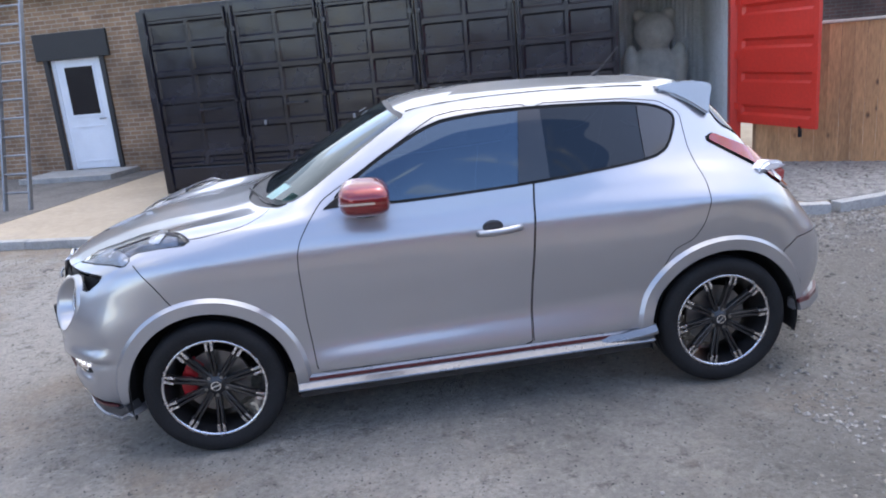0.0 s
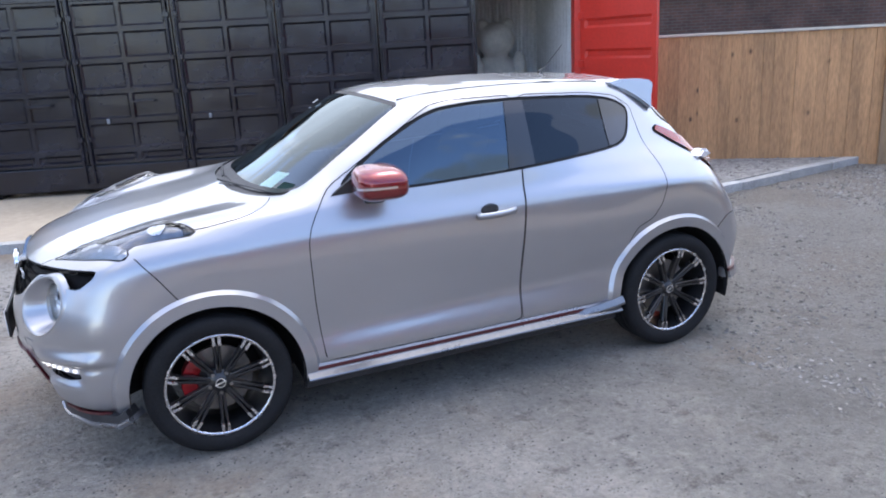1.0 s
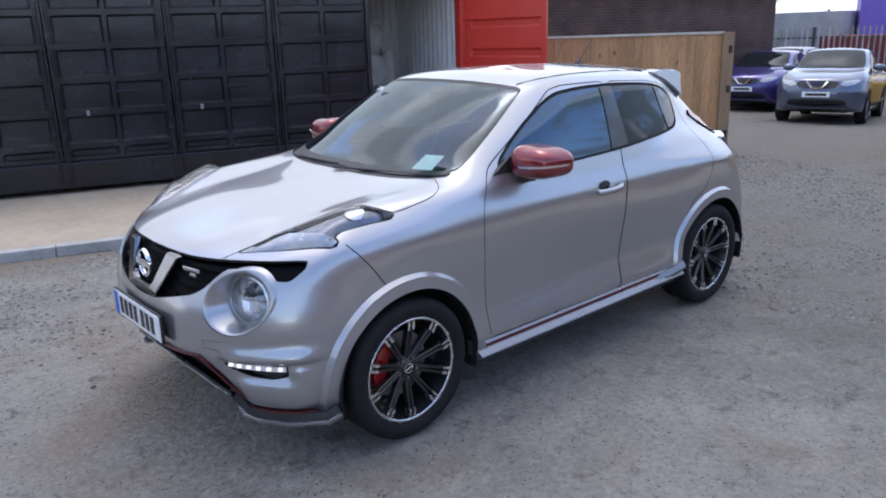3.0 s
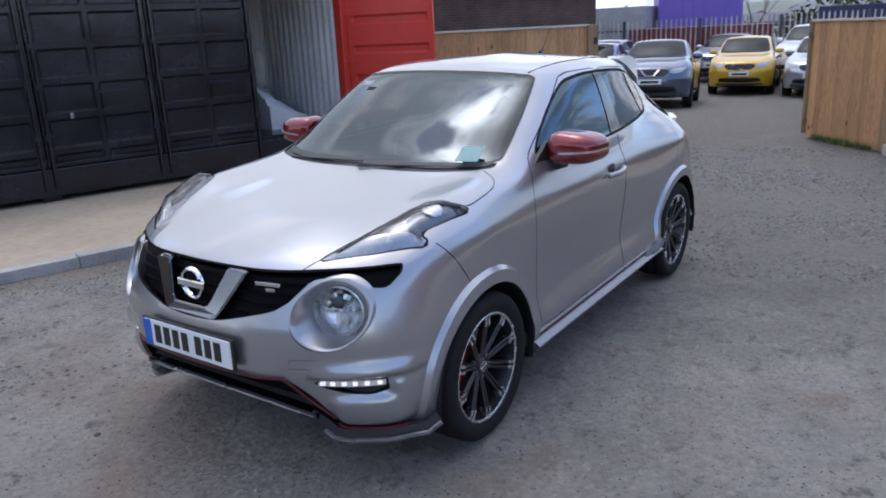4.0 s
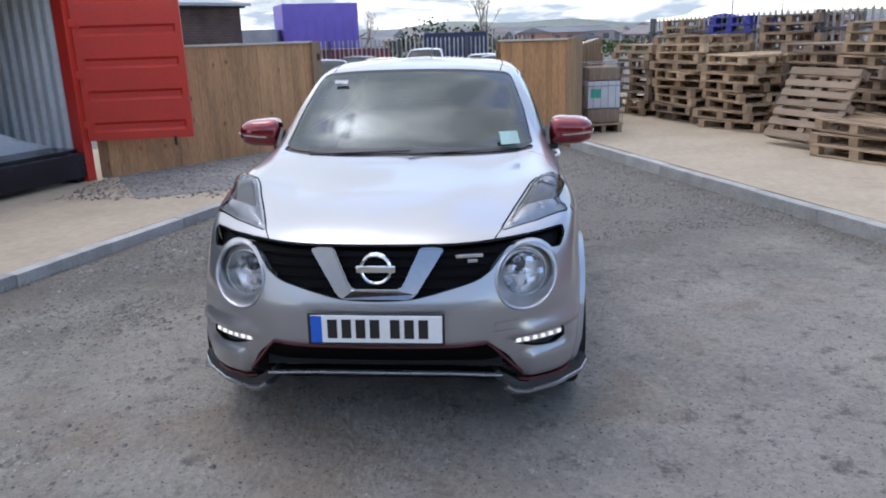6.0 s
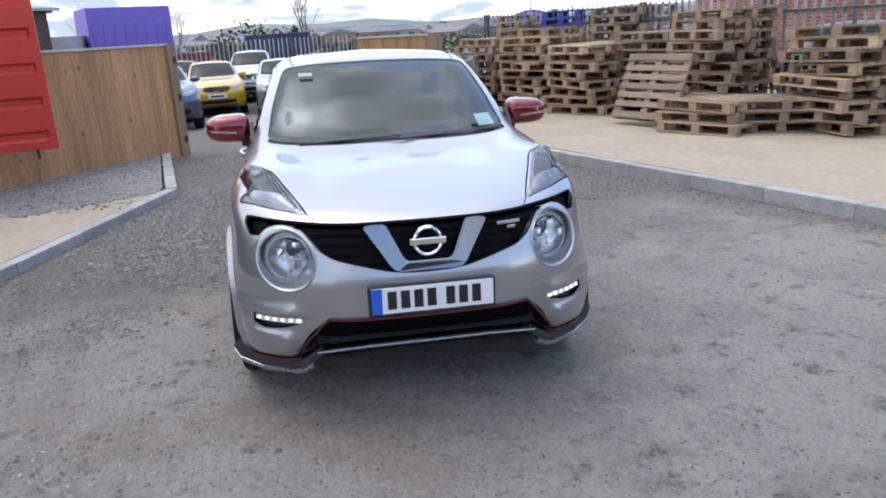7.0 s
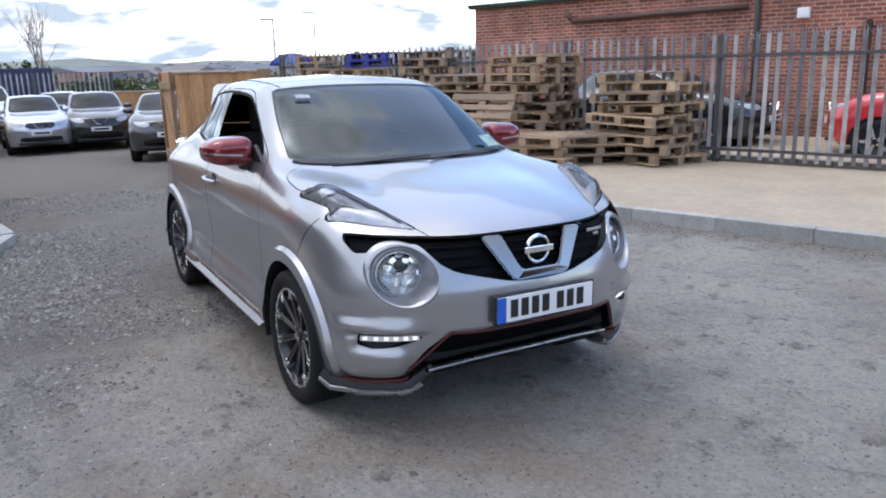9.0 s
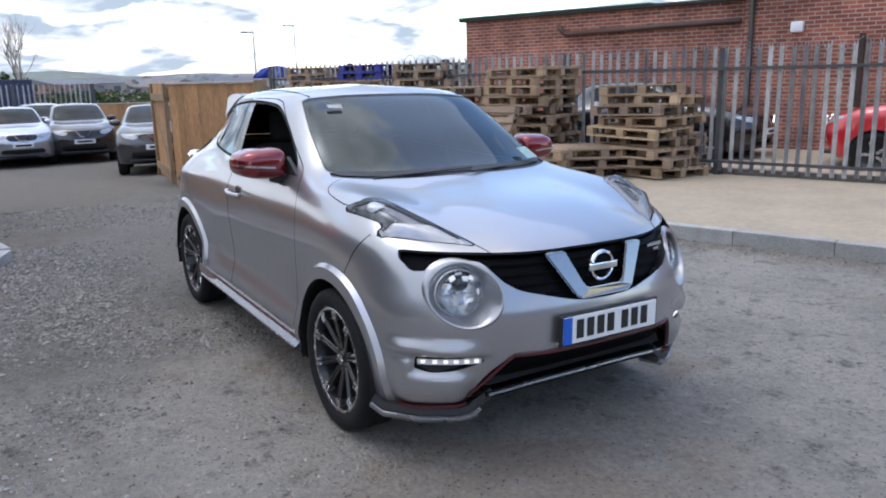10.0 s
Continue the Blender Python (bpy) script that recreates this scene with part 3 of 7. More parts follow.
def front_crest(x, y):
    """Height of the wing top at a place in plan."""
    d = (TOPS[:, 0] - x) ** 2 + (TOPS[:, 1] - abs(y)) ** 2
    return float(TOPS[d.argmin(), 2])


near_eye = FRONT[np.hypot(FRONT[:, 1] - .60, FRONT[:, 2] - .755) < .24]
powers = [(i, j) for i in range(5) for j in range(5 - i)]
eye_coef = np.linalg.lstsq(np.stack([(near_eye[:, 1] - .6) ** i * (near_eye[:, 2] - .755) ** j for i, j in powers], 1), near_eye[:, 0], rcond=None)[0]
eye_x = lambda y, z: float(sum(c * (y - .6) ** i * (z - .755) ** j for c, (i, j) in zip(eye_coef, powers)))
eye_plane = lambda y, z: eye_x(.60, .755) - .030 - .36 * (y - .60) - .14 * (z - .755)
side_view = lambda lo, hi, v0, v1: (lambda p: (p[:, 6] > lo) & (p[:, 6] < hi) & (p[:, 7] > v0) & (p[:, 7] < v1))
skin, _ = skin.cut(wheel_fields(0.386))
skin, arch = skin.cut(wheel_fields(0.456))
arch = raised(arch, 0.456, 0.440, 0.022)
screen = outline([(-1.5, 7.17), (4.35, 7.17), (4.42, 8.0), (4.25, 8.94), (-1.5, 8.94)], 6, 7, 1)
skin, screen_glass, screen_seal = skin.panel(within(screen, lambda p: p[:, 6] < 8), 0.05)
skin, cowl_band, cowl_edge = skin.panel(within(outline([(-1.5, 7.035), (4.22, 7.035), (4.30, 7.165), (-1.5, 7.165)], 6, 7, 1), lambda p: p[:, 6] < 8), 0.004)
skin, dlo, dlo_seal = skin.panel(within(DLO, side_view(4.4, 11.9, 6.4, 9.6)), 0.007)
backlight = outline([(11.45, 7.75), (12.2, 7.25), (15, 7.25), (15, 8.9), (11.45, 8.9)], 6, 7, 1)
skin, rear_glass, rear_seal = skin.panel(within(backlight, lambda p: p[:, 6] > 9), 0.05)
TAIL = outline([(-1.27, 1.225), (-1.33, 1.245), (-1.50, 1.165), (-1.66, 1.09), (-1.76, 1.02), (-1.74, .93), (-1.66, .945), (-1.56, 1.02), (-1.50, 1.08)], 0, 2, 1)
skin, tail, tail_gap = skin.panel(within(TAIL, lambda p: (p[:, 6] > 10) & (p[:, 1] > .50)), 0.004)
skin, wing_lamp, wl_gap = skin.panel(within(WING_LAMP, side_view(-1, 7, 4.4, 7.2)), 0.004)
skin, grille, grille_gap = skin.panel(within(GRILLE, side_view(-1, 4.8, 2.9, 5.6)), 0.002)
skin, bonnet, bonnet_gap = skin.panel(within(BONNET, side_view(-1, 7, 4.9, 7.03)), 0.0022)
skin, _ = skin.cut(within(EYE_HOLE, side_view(-1, 4.9, 2, 5.2)))
skin, intake, intake_gap = skin.panel(within(INTAKE, side_view(-1, 4.5, -1, 3)), 0.002)
skin, fog, fog_gap = skin.panel(within(FOG, side_view(-1, 4.9, 0.6, 3)), 0.002)
skin, door_f, df_gap = skin.panel(within(DOOR_F, side_view(4.4, 11.9, -1, 9.6)), 0.0024)
skin, door_r, dr_gap = skin.panel(within(DOOR_R, side_view(4.4, 11.9, -1, 9.6)), 0.0024)
BUMPER_F = outline([(1.56, 1.0), (1.548, .965), (1.46, .86), (1.385, .75), (1.60, .55), (1.60, .1), (2.5, .1), (2.5, 1.0)], 0, 2, 1)
skin, bumper_f, bf_gap = skin.panel(within(BUMPER_F, side_view(-1, 5.6, -1, 5.3)), 0.0025)
BUMPER_R = outline([(-1.58, .72), (-1.60, .1), (-2.5, .1), (-2.5, .70)], 0, 2, 1)
skin, bumper_r, br_gap = skin.panel(within(BUMPER_R, lambda p: p[:, 6] > 9), 0.0025)
side_gaps = df_gap.plus(dr_gap).plus(dlo_seal).plus(tail_gap).plus(bf_gap).plus(br_gap).plus(wl_gap).plus(bonnet_gap).plus(grille_gap).plus(fog_gap).plus(intake_gap)

tail_clear, tail_red = tail.cut(lambda p: np.minimum(-(p[:, 0] + 1.585), p[:, 2] - .985))
body = put("body", skin.both().data("body", SILVER), CAR, "silver metallic painted body shell")
lining, _ = skin.plus(bonnet).cut(lambda p: np.minimum(np.minimum(.98 - p[:, 0], p[:, 0] + 1.40), p[:, 2] - .62))
put("cabin_lining", lining.shifted(-.022).both().data("cabin_lining", CABIN), CAR, "dark cabin lining")
put("shut_line", side_gaps.both().data("shut_line", GAP), body, "dark shut lines between the panels")
put("bonnet", bonnet.both().data("bonnet", SILVER), CAR, "silver painted bonnet")
front_arch, rear_arch = arch.cut(lambda p: p[:, 0])
for piece in (front_arch, rear_arch):
    put("arch_trim", piece.data("arch_trim", SILVER), CAR, "silver wheel arch trim")
    put("arch_trim", piece.flipped().data("arch_trim", SILVER), CAR, "silver wheel arch trim")
bumper_f, chin = bumper_f.cut(lambda p: np.maximum(p[:, 2] - .335, p[:, 1] - .56))
bumper = put("front_bumper", bumper_f.both().data("front_bumper", SILVER), CAR, "silver painted front bumper")
put("rear_bumper", bumper_r.both().data("rear_bumper", SILVER), CAR, "silver painted rear bumper")
put("windscreen", screen_glass.shifted(-0.004).both().data("windscreen", WINDSCREEN), CAR, "laminated windscreen reflecting clouds")
put("windscreen_seal", screen_seal.shifted(0.004).both().data("windscreen_seal", BLACK_PLASTIC), CAR, "black windscreen edge band")
put("cowl_panel", cowl_band.shifted(-0.008).plus(cowl_edge).both().data("cowl_panel", BLACK_PLASTIC), CAR, "black plastic panel below the windscreen")
put("rear_window", rear_glass.plus(rear_seal).both().data("rear_window", BLACK_GLOSS), CAR, "dark rear window")
put("grille", grille.shifted(-0.035).both().data("grille", GRILLE_BLACK), CAR, "black front grille")
put("chin", chin.both().data("chin", GRILLE_BLACK), bumper, "black chin below the intake")
put("lower_intake", intake.shifted(-0.05).both().data("lower_intake", GRILLE_BLACK), bumper, "black lower air intake")

front_pane, rest = dlo.cut(lambda p: p[:, 0] + .268 - .05 * (p[:, 2] - 1.128) / .34 * -1)
pillar, rest = rest.cut(lambda p: p[:, 0] + .425)
rear_pane, quarter = rest.cut(lambda p: p[:, 0] + .93 + .05 * (p[:, 2] - 1.3))
for mirror in (False, True):
    def on(s):
        return s.flipped() if mirror else s
    s = -1 if mirror else 1
    fd = put("front_door", on(door_f).data("front_door", SILVER), CAR, "silver painted front door")
    put("door_lining", on(door_f.shifted(-.022)).data("door_lining", CABIN), fd, "dark inner door lining")
    if not mirror:                          # the driver's window is wound down
        put("door_window", on(front_pane.shifted(-0.006)).data("front_window", SIDE_GLASS), fd, "tinted front side window")
    put("pillar_trim", on(pillar.shifted(-0.002)).data("pillar_trim", BLACK_GLOSS), fd, "gloss black window pillar")
    rd = put("rear_door", on(door_r).data("rear_door", SILVER), CAR, "silver painted rear door")
    put("door_lining", on(door_r.shifted(-.022)).data("door_lining", CABIN), rd, "dark inner door lining")
    put("door_window", on(rear_pane.shifted(-0.006)).data("rear_window", PRIVACY_GLASS), rd, "dark privacy glass of the rear side window")
    put("handle_trim", on(quarter.shifted(-0.002)).data("handle_trim", BLACK_GLOSS), rd, "gloss black trim with a hidden handle")
    tl = put("tail_lamp", on(tail_red.shifted(0.010)).data("tail_lamp", TAIL_RED), CAR, "red boomerang tail lamp")
    put("clear_lens", on(tail_clear.shifted(0.012)).data("clear_lens", LAMP_SHELL), tl, "clear end of the tail lamp")
    end_at = Matrix.Translation((-1.600, s * .672, 1.050)) @ pose(0, 0, 0, 0, 0, s * 34) @ Matrix.Diagonal((1.25, 1, 1.1, 1))
    upper = [(.115, .008), (.088, .034), (.035, .042), (-.050, .028), (-.100, .004), (-.108, -.014), (-.020, -.012), (.060, -.014)]
    lower = [(.055, -.016), (-.020, -.014), (-.108, -.016), (-.106, -.045), (-.092, -.090), (-.066, -.086), (-.010, -.052)]
    part("clear_end", prism(upper, -.050, .024, bevel=.014), LAMP_SHELL, tl, "clear angular end of the tail lamp", m=end_at)
    part("red_end", prism(lower, -.050, .020, bevel=.012), TAIL_RED, tl, "red pointed lower end of the tail lamp", m=end_at)
    # wing-top lamp: silver trough in front, chrome bowl and black tail behind, one clear lens over all
    wlamp = put("wing_lamp", on(swollen(wing_lamp, -.020, .6)).data("wing_lamp", LAMP_BASE), CAR, "clear angular lamp standing proud of the wing top")
    put("lens", on(swollen(wing_lamp, .003, 1)).data("lens", LENS), wlamp, "clear lamp lens")
    inside, edge = wing_lamp.cut(lambda p: -WING_LAMP(p) - .003)
    put("lamp_edge", on(swollen(edge, -.001, 1)).data("lamp_edge", LAMP_DARK), wlamp, "thin dark edge of the lens")
    wedge = lambda p: np.minimum((p[:, 0] - 1.70) * .342 + (p[:, 1] - .545) * .94 - .026, (1.66 - p[:, 0]) * .79 + (.63 - p[:, 1]) * .61)
    bay, front_part = inside.cut(wedge)
    trough, border = front_part.cut(lambda p: -WING_LAMP(p) - .016)
    put("trough", on(swollen(trough, -.011, .85)).data("trough", LAMP_SILVER), wlamp, "silver trough along the lamp")
    put("light_guide", on(swollen(border, -.003, 1)).data("light_guide", LAMP_SILVER), wlamp, "grey light guide along the edge")
    bay, tail_cover = bay.cut(lambda p: p[:, 0] - 1.33)
    put("tail_cover", on(swollen(tail_cover, -.002, 1)).data("tail_cover", BLACK_GLOSS), wlamp, "gloss black tail of the lamp")
    put("lamp_bay", on(swollen(bay, -.018, .7)).data("lamp_bay", LAMP_BAY), wlamp, "dark grey rear bay of the lamp")
    bowl_in, _ = bay.cut(lambda p: -(np.hypot(p[:, 0] - 1.43, p[:, 1] - .712) - .040))
    put("reflector", on(swollen(bowl_in, -.012, .75)).data("bulb_bowl", SATIN), wlamp, "bright indicator bowl")
    # fog recess with a row of lights
    fg = put("fog_recess", on(fog.shifted(-0.030)).data("fog_recess", BLACK_PLASTIC), bumper, "black fog lamp recess")
    bar = [(front_x(y, .487 - .04 * (y - .54)) - .012, s * y, .487 - .04 * (y - .54)) for y in np.linspace(.545, .750, 9)]
    part("light_bar", sweep(bar, [(-.006, -.011), (.004, -.011), (.004, .011), (-.006, .011)]), LAMP_SHELL, fg, "pale strip behind the lights")
    for y in np.linspace(.566, .738, 6):
        z = .488 - .04 * (y - .54)
        part("running_light", boxed((-.010, -.0095, -.0065), (.006, .0095, .0075), .003, Matrix.Translation((front_x(y, z) - .004, s * y, z)) @ pose(0, 0, 0, 0, 0, s * 38)), LED, fg, "lit white running light")
    # round headlamp in its bowl
    rows, nn = [], 72
    bowl = [(.135, -.012, 0), (.131, 0, 0), (.128, .004, 0), (.124, .004, .04), (.120, -.002, .15), (.116, -.011, .40), (.112, -.020, .68), (.109, -.028, .90), (.106, -.036, 1), (.104, -.046, 1), (.103, -.078, 1)]
    hb = bmesh.new()
    for r, h, w in bowl:
        row = []
        for i in range(nn):
            a = 2 * math.pi * i / nn
            y, z = .60 + r * math.cos(a), .755 + r * math.sin(a)
            row.append(hb.verts.new((eye_x(y, z) * (1 - w) + eye_plane(y, z) * w + h, s * y, z)))
        rows.append(row)
    for p, q in zip(rows, rows[1:]):
        for i in range(nn):
            hb.faces.new((p[i], p[(i + 1) % nn], q[(i + 1) % nn], q[i]))
    bmesh.ops.recalc_face_normals(hb, faces=hb.faces)
    hl = part("headlamp", hb, SILVER, CAR, "round headlamp set in a silver bowl", True)
    hm = Matrix.Translation((eye_plane(.60, .755) - .006, s * .600, .755)) @ pose(0, 0, 0, 0, -8, s * 20) @ Matrix.Diagonal((1, 1.06, 1.0, 1))
    part("reflector", lathe([(.098, -.050), (.092, -.036), (.086, -.038), (.084, -.06), (.064, -.084), (.03, -.096), (.0, -.096)], 48, "x"), REFLECTOR, hl, "bright headlamp reflector", True, hm)
    part("bezel", lathe([(.135, -.062), (.118, -.056), (.100, -.047), (.096, -.049)], 48, "x"), LAMP_BASE, hl, "grey bezel round the lens", True, hm)
    part("projector", lathe([(.028, -.09), (.030, -.055), (.026, -.05), (.020, -.043), (.0, -.039)], 32, "x"), LAMP_DARK, hl, "dark projector lens", True, hm @ Matrix.Translation((-.008, s * -.012, .034)))
    for k in range(8):
        a = math.pi * (k + .5) / 8
        part("facet", boxed((-.075, -.014, -.010), (-.052, .014, .012), .003, hm @ Matrix.Translation((0, .066 * math.cos(a), .066 * math.sin(a))) @ pose(0, 0, 0, math.degrees(a) - 90, 14 * ((k * 5) % 3 - 1), 16 * ((k * 3) % 3 - 1))), CHROME, hl, "mirror facet of the reflector")
    for k in range(7):
        y = -.066 + .022 * k
        part("facet", boxed((-.085, y - .009, -.058), (-.060, y + .009, -.014), .003, hm @ pose(0, 0, 0, 0, 18 - 9 * (k % 3), 11 * (k - 3))), CHROME if k % 2 else LAMP_SHELL, hl, "mirror facet of the reflector")
    part("divider", boxed((-.075, -.085, -.010), (-.052, .085, -.004), .002, hm), SATIN, hl, "satin reflector ledge")
    part("lens", lathe([(.094, -.044), (.090, -.030), (.070, -.018), (.045, -.010), (.0, -.007)], 48, "x"), LENS, hl, "clear round lens", True, hm)
    # door mirror
    mm = Matrix.Translation((.475, s * .905, 1.165)) @ Matrix.Diagonal((1, s, 1, 1)) @ pose(0, 0, 0, 0, 0, -6)
    hb = bmesh.new()
    bmesh.ops.create_uvsphere(hb, u_segments=40, v_segments=24, radius=1)
    for v in hb.verts:
        x, y, z = v.co
        e = lambda a, k: math.copysign(abs(a) ** k, a)
        v.co = (e(x, .66) * .105 - (.02 * y) + (-.02 if x < 0 else .0), e(y, .58) * .125, e(z, .62) * (.082 if z > 0 else .073) * (1 - .22 * y))
    mir = part("door_mirror", hb, RED_PAINT, CAR, "glossy red door mirror housing", True, mm)
    stripe = []
    for a in np.linspace(-.75, 2.0, 30):
        c, q = math.cos(a), math.sin(a)
        y = math.copysign(abs(q) ** .62, q) * .125
        stripe.append((math.copysign(abs(c) ** .72, c) * .105 - .02 * y - (.02 if c < 0 else 0), y, -.010 + .10 * y))
    part("mirror_stripe", sweep(stripe, [(-.008, -.005), (.0025, -.005), (.0025, .005), (-.008, .005)]), SATIN, mir, "pale line along the mirror")
    part("mirror_glass", lathe([(.0, -.095), (.06, -.096), (.07, -.094)], 28, "x"), CHROME, mir, "mirror glass", m=pose(0, 0, 0) @ Matrix.Diagonal((1, 1.45, .95, 1)))
    stalk = boxed((-.05, -.17, -.105), (.05, -.07, -.055), .018)
    part("mirror_foot", stalk, BLACK_PLASTIC, mir, "black mirror foot", True)
    part("corner_trim", prism([(.66, 1.112), (.50, 1.112), (.53, 1.20)], s * .752, s * .772), BLACK_PLASTIC, fd, "black corner plate at the mirror")
    # door handle; a dark dome stands in for the shade in its hollow
    hx, hz, hy = -.15, .945, .846
    dish = bmesh.new()
    bmesh.ops.create_uvsphere(dish, u_segments=24, v_segments=12, radius=1, matrix=Matrix.Translation((hx + .03, s * (hy - .002), hz + .01)) @ Matrix.Diagonal((.050, .007, .032, 1)))
    part("handle_hollow", dish, LAMP_DARK, fd, "dark dome painted as the shade in the handle hollow", True)
    grip = [(hx + .11 - .215 * k, s * (hy + .016 + .030 * math.sin(math.pi * k) ** .6), hz - .012 + .010 * k) for k in np.linspace(0, 1, 12)]
    part("door_handle", sweep(grip, [(-.012, -.012), (.006, -.016), (.012, 0), (.006, .016), (-.012, .012)]), SILVER, fd, "silver pull handle", True)
    # side skirt
    xs = np.linspace(.875, -.885, 12)
    sk = [(x, s * .865, .315 + .016 * (.875 - x) / 1.76) for x in xs]
    o = s
    part("side_skirt", sweep(sk, [(o * -.06, .026), (o * .006, .022), (o * .014, .012), (o * .010, -.004), (o * .020, -.014), (o * .044, -.030), (o * .047, -.036), (o * .042, -.042), (o * .012, -.058), (o * -.06, -.062)]), GUNMETAL, CAR, "grey side skirt with an outward blade")
    part("skirt_stripe", sweep([(x, y + s * .012, z + .004) for x, y, z in sk], [(-.006, -.007), (.006, -.007), (.004, .007), (-.006, .007)]), RED_LINE, CAR, "dark red line along the sill")
    part("sill", sweep([(x, y - s * .05, z - .075) for x, y, z in sk], [(-.03, -.025), (.03, -.025), (.034, .03), (-.03, .03)]), BLACK_PLASTIC, CAR, "black underside of the sill")
    flare = [(-.62, s * .872, .336), (-.74, s * .884, .346), (-.84, s * .892, .362), (-.895, s * .890, .372)]
    part("skirt_flare", sweep(flare, [(o * -.05, -.050), (o * .018, -.044), (o * .020, -.030), (o * .004, .000), (o * -.05, .004)]), GUNMETAL, CAR, "flared rear end of the skirt")
    heel = np.array([(-1.655, .868, .372), (-1.74, .815, .362), (-1.84, .715, .360), (-1.90, .62, .365)])
    heel = [tuple(v * (1, s, 1)) for v in heel]
    part("rear_winglet", sweep(heel, [(o * -.05, -.030), (o * .022, -.030), (o * .026, -.020), (o * .008, .022), (o * -.05, .026)]), GUNMETAL, CAR, "grey winglet at the rear bumper corner")
    part("winglet_stripe", sweep([(x, y, z + .018) for x, y, z in heel], [(o * -.004, -.010), (o * .014, -.010), (o * .012, .008), (o * -.004, .008)]), RED_LINE, CAR, "dark red line on the rear bumper corner")
    # wheel arch liners
    for wx, wz in WHEELS:
        lin = bmesh.new()
        arc = np.linspace(-.25, math.pi + .25, 28)
        rows = [[lin.verts.new((wx + r * math.cos(a), s * y, wz + r * math.sin(a))) for a in arc] for r, y in ((.388, .880), (.388, .845), (.400, .84), (.405, .52), (.05, .50))]
        for p, q in zip(rows, rows[1:]):
            for i in range(len(arc) - 1):
                lin.faces.new((p[i], p[i + 1], q[i + 1], q[i]))
        part("wheel_arch_liner", lin, GAP, CAR, "dark wheel arch lining", True)
        make_wheel(CAR, wx, s)

# grille bars, chrome V and badges
for z in (.735, .775, .815, .855):
    half = {.735: .27, .775: .40, .815: .44, .855: .48}[z]
    part("grille_bar", sweep([(front_x(y, z) - .030, y, z) for y in np.linspace(-half, half, 17)], [(-.006, -.004), (.006, -.004), (.006, .004), (-.006, .004)]), GRILLE_BLACK, CAR)
vee = [(-.268, .890), (-.235, .897), (-.172, .897), (-.108, .762), (-.092, .744), (.092, .744), (.108, .762), (.172, .897), (.235, .897), (.268, .890), (.158, .720), (.132, .704), (-.132, .704), (-.158, .720)]
vb = prism(vee, 0, .030, "yz", .006)
for v in vb.verts:
    v.co.x += front_x(0, .74) - .010 - .34 * (v.co.z - .74) - .10 * abs(v.co.y)
part("grille_chevron", vb, CHROME_SHADE, CAR, "chrome V across the grille")
bx = front_x(0, .82) + .004
bd = lathe([(.050, .0), (.052, .012), (.058, .016), (.064, .012), (.066, .0)], 40, "x")
box(bd, (.004, -.078, -.014), (.018, .078, .014), .004)
part("badge", bd, CHROME, CAR, "round chrome ring badge with a bar", m=Matrix.Translation((bx, 0, .822)))
part("emblem", boxed((0, -.055, .004), (.006, .055, .018), .002, Matrix.Translation((front_x(.36, .85) - .004, .365, .848)) @ pose(0, 0, 0, 0, 0, 12)), SATIN, CAR, "small silver emblem bar on the grille")
part("emblem", boxed((0, -.018, -.016), (.006, .022, -.002), .002, Matrix.Translation((front_x(.36, .85) - .004, .375, .848)) @ pose(0, 0, 0, 0, 0, 12)), SATIN, CAR, "small silver emblem bar on the grille")
# number plate: blank bars for its characters
px = front_x(0, .59) + .010
plate = part("number_plate", boxed((px, -.272, .527), (px + .012, .272, .657), .004), PLATE_BLACK, CAR, "white number plate in a black frame")
part("plate_face", boxed((px + .010, -.258, .537), (px + .0165, .262, .650), .002), PLATE_WHITE, plate, "white reflective plate face")
part("plate_strip", boxed((px + .012, -.258, .5375), (px + .0185, -.214, .6495), .001), PLATE_BLUE, plate, "blue strip on the plate")
for i in range(7):
    y = -.172 + .056 * i + (.024 if i > 3 else 0)
    part("plate_bar", boxed((px + .0145, y - .019, .556), (px + .0185, y + .019, .634)), PLATE_BLACK, plate)
# lower lip: a thin bright blade under the intake, an angular winglet at each corner
mid = [(front_x(y, .335) + .016, y, .338 - .012 * (abs(y) / .5) ** 4) for y in np.linspace(-.50, .50, 31)]
part("front_lip", sweep(mid, [(-.016, -.010), (-.004, -.010), (.002, -.003), (.000, .003), (-.006, .005), (-.016, .005)]), LIP_GREY, bumper, "thin bright blade under the intake")
part("lip_underside", sweep([(x - .03, y, z - .012) for x, y, z in mid], [(-.05, -.016), (.008, -.006), (.016, .006), (.016, .012), (-.05, .014)]), GRILLE_BLACK, bumper, "black underside of the lip")
for s in (-1, 1):
    wing = np.array([(1.930, .520, .262), (1.922, .556, .238), (1.902, .600, .228), (1.815, .735, .228), (1.705, .845, .240), (1.660, .876, .272)])
    wing = [tuple(v * (1, s, 1)) for v in wing[::s]]
    part("winglet", sweep(wing, [(-.10, -.022), (.004, -.022), (.017, -.006), (.016, .003), (.004, .009), (-.10, .012)]), LIP_GREY, bumper, "grey angular winglet at the bumper corner")
    riser = [(x + .006, y + s * .008, z + .010) for x, y, z in wing]
    tail_end = (1.960, s * .465, .318)
    riser = riser + [tail_end] if s < 0 else [tail_end] + riser
    part("winglet_riser", sweep(riser, [(-.08, -.006), (.000, -.006), (.000, .006), (-.006, .030), (-.08, .034)]), BLACK_PLASTIC, bumper, "black band between bumper and winglet")
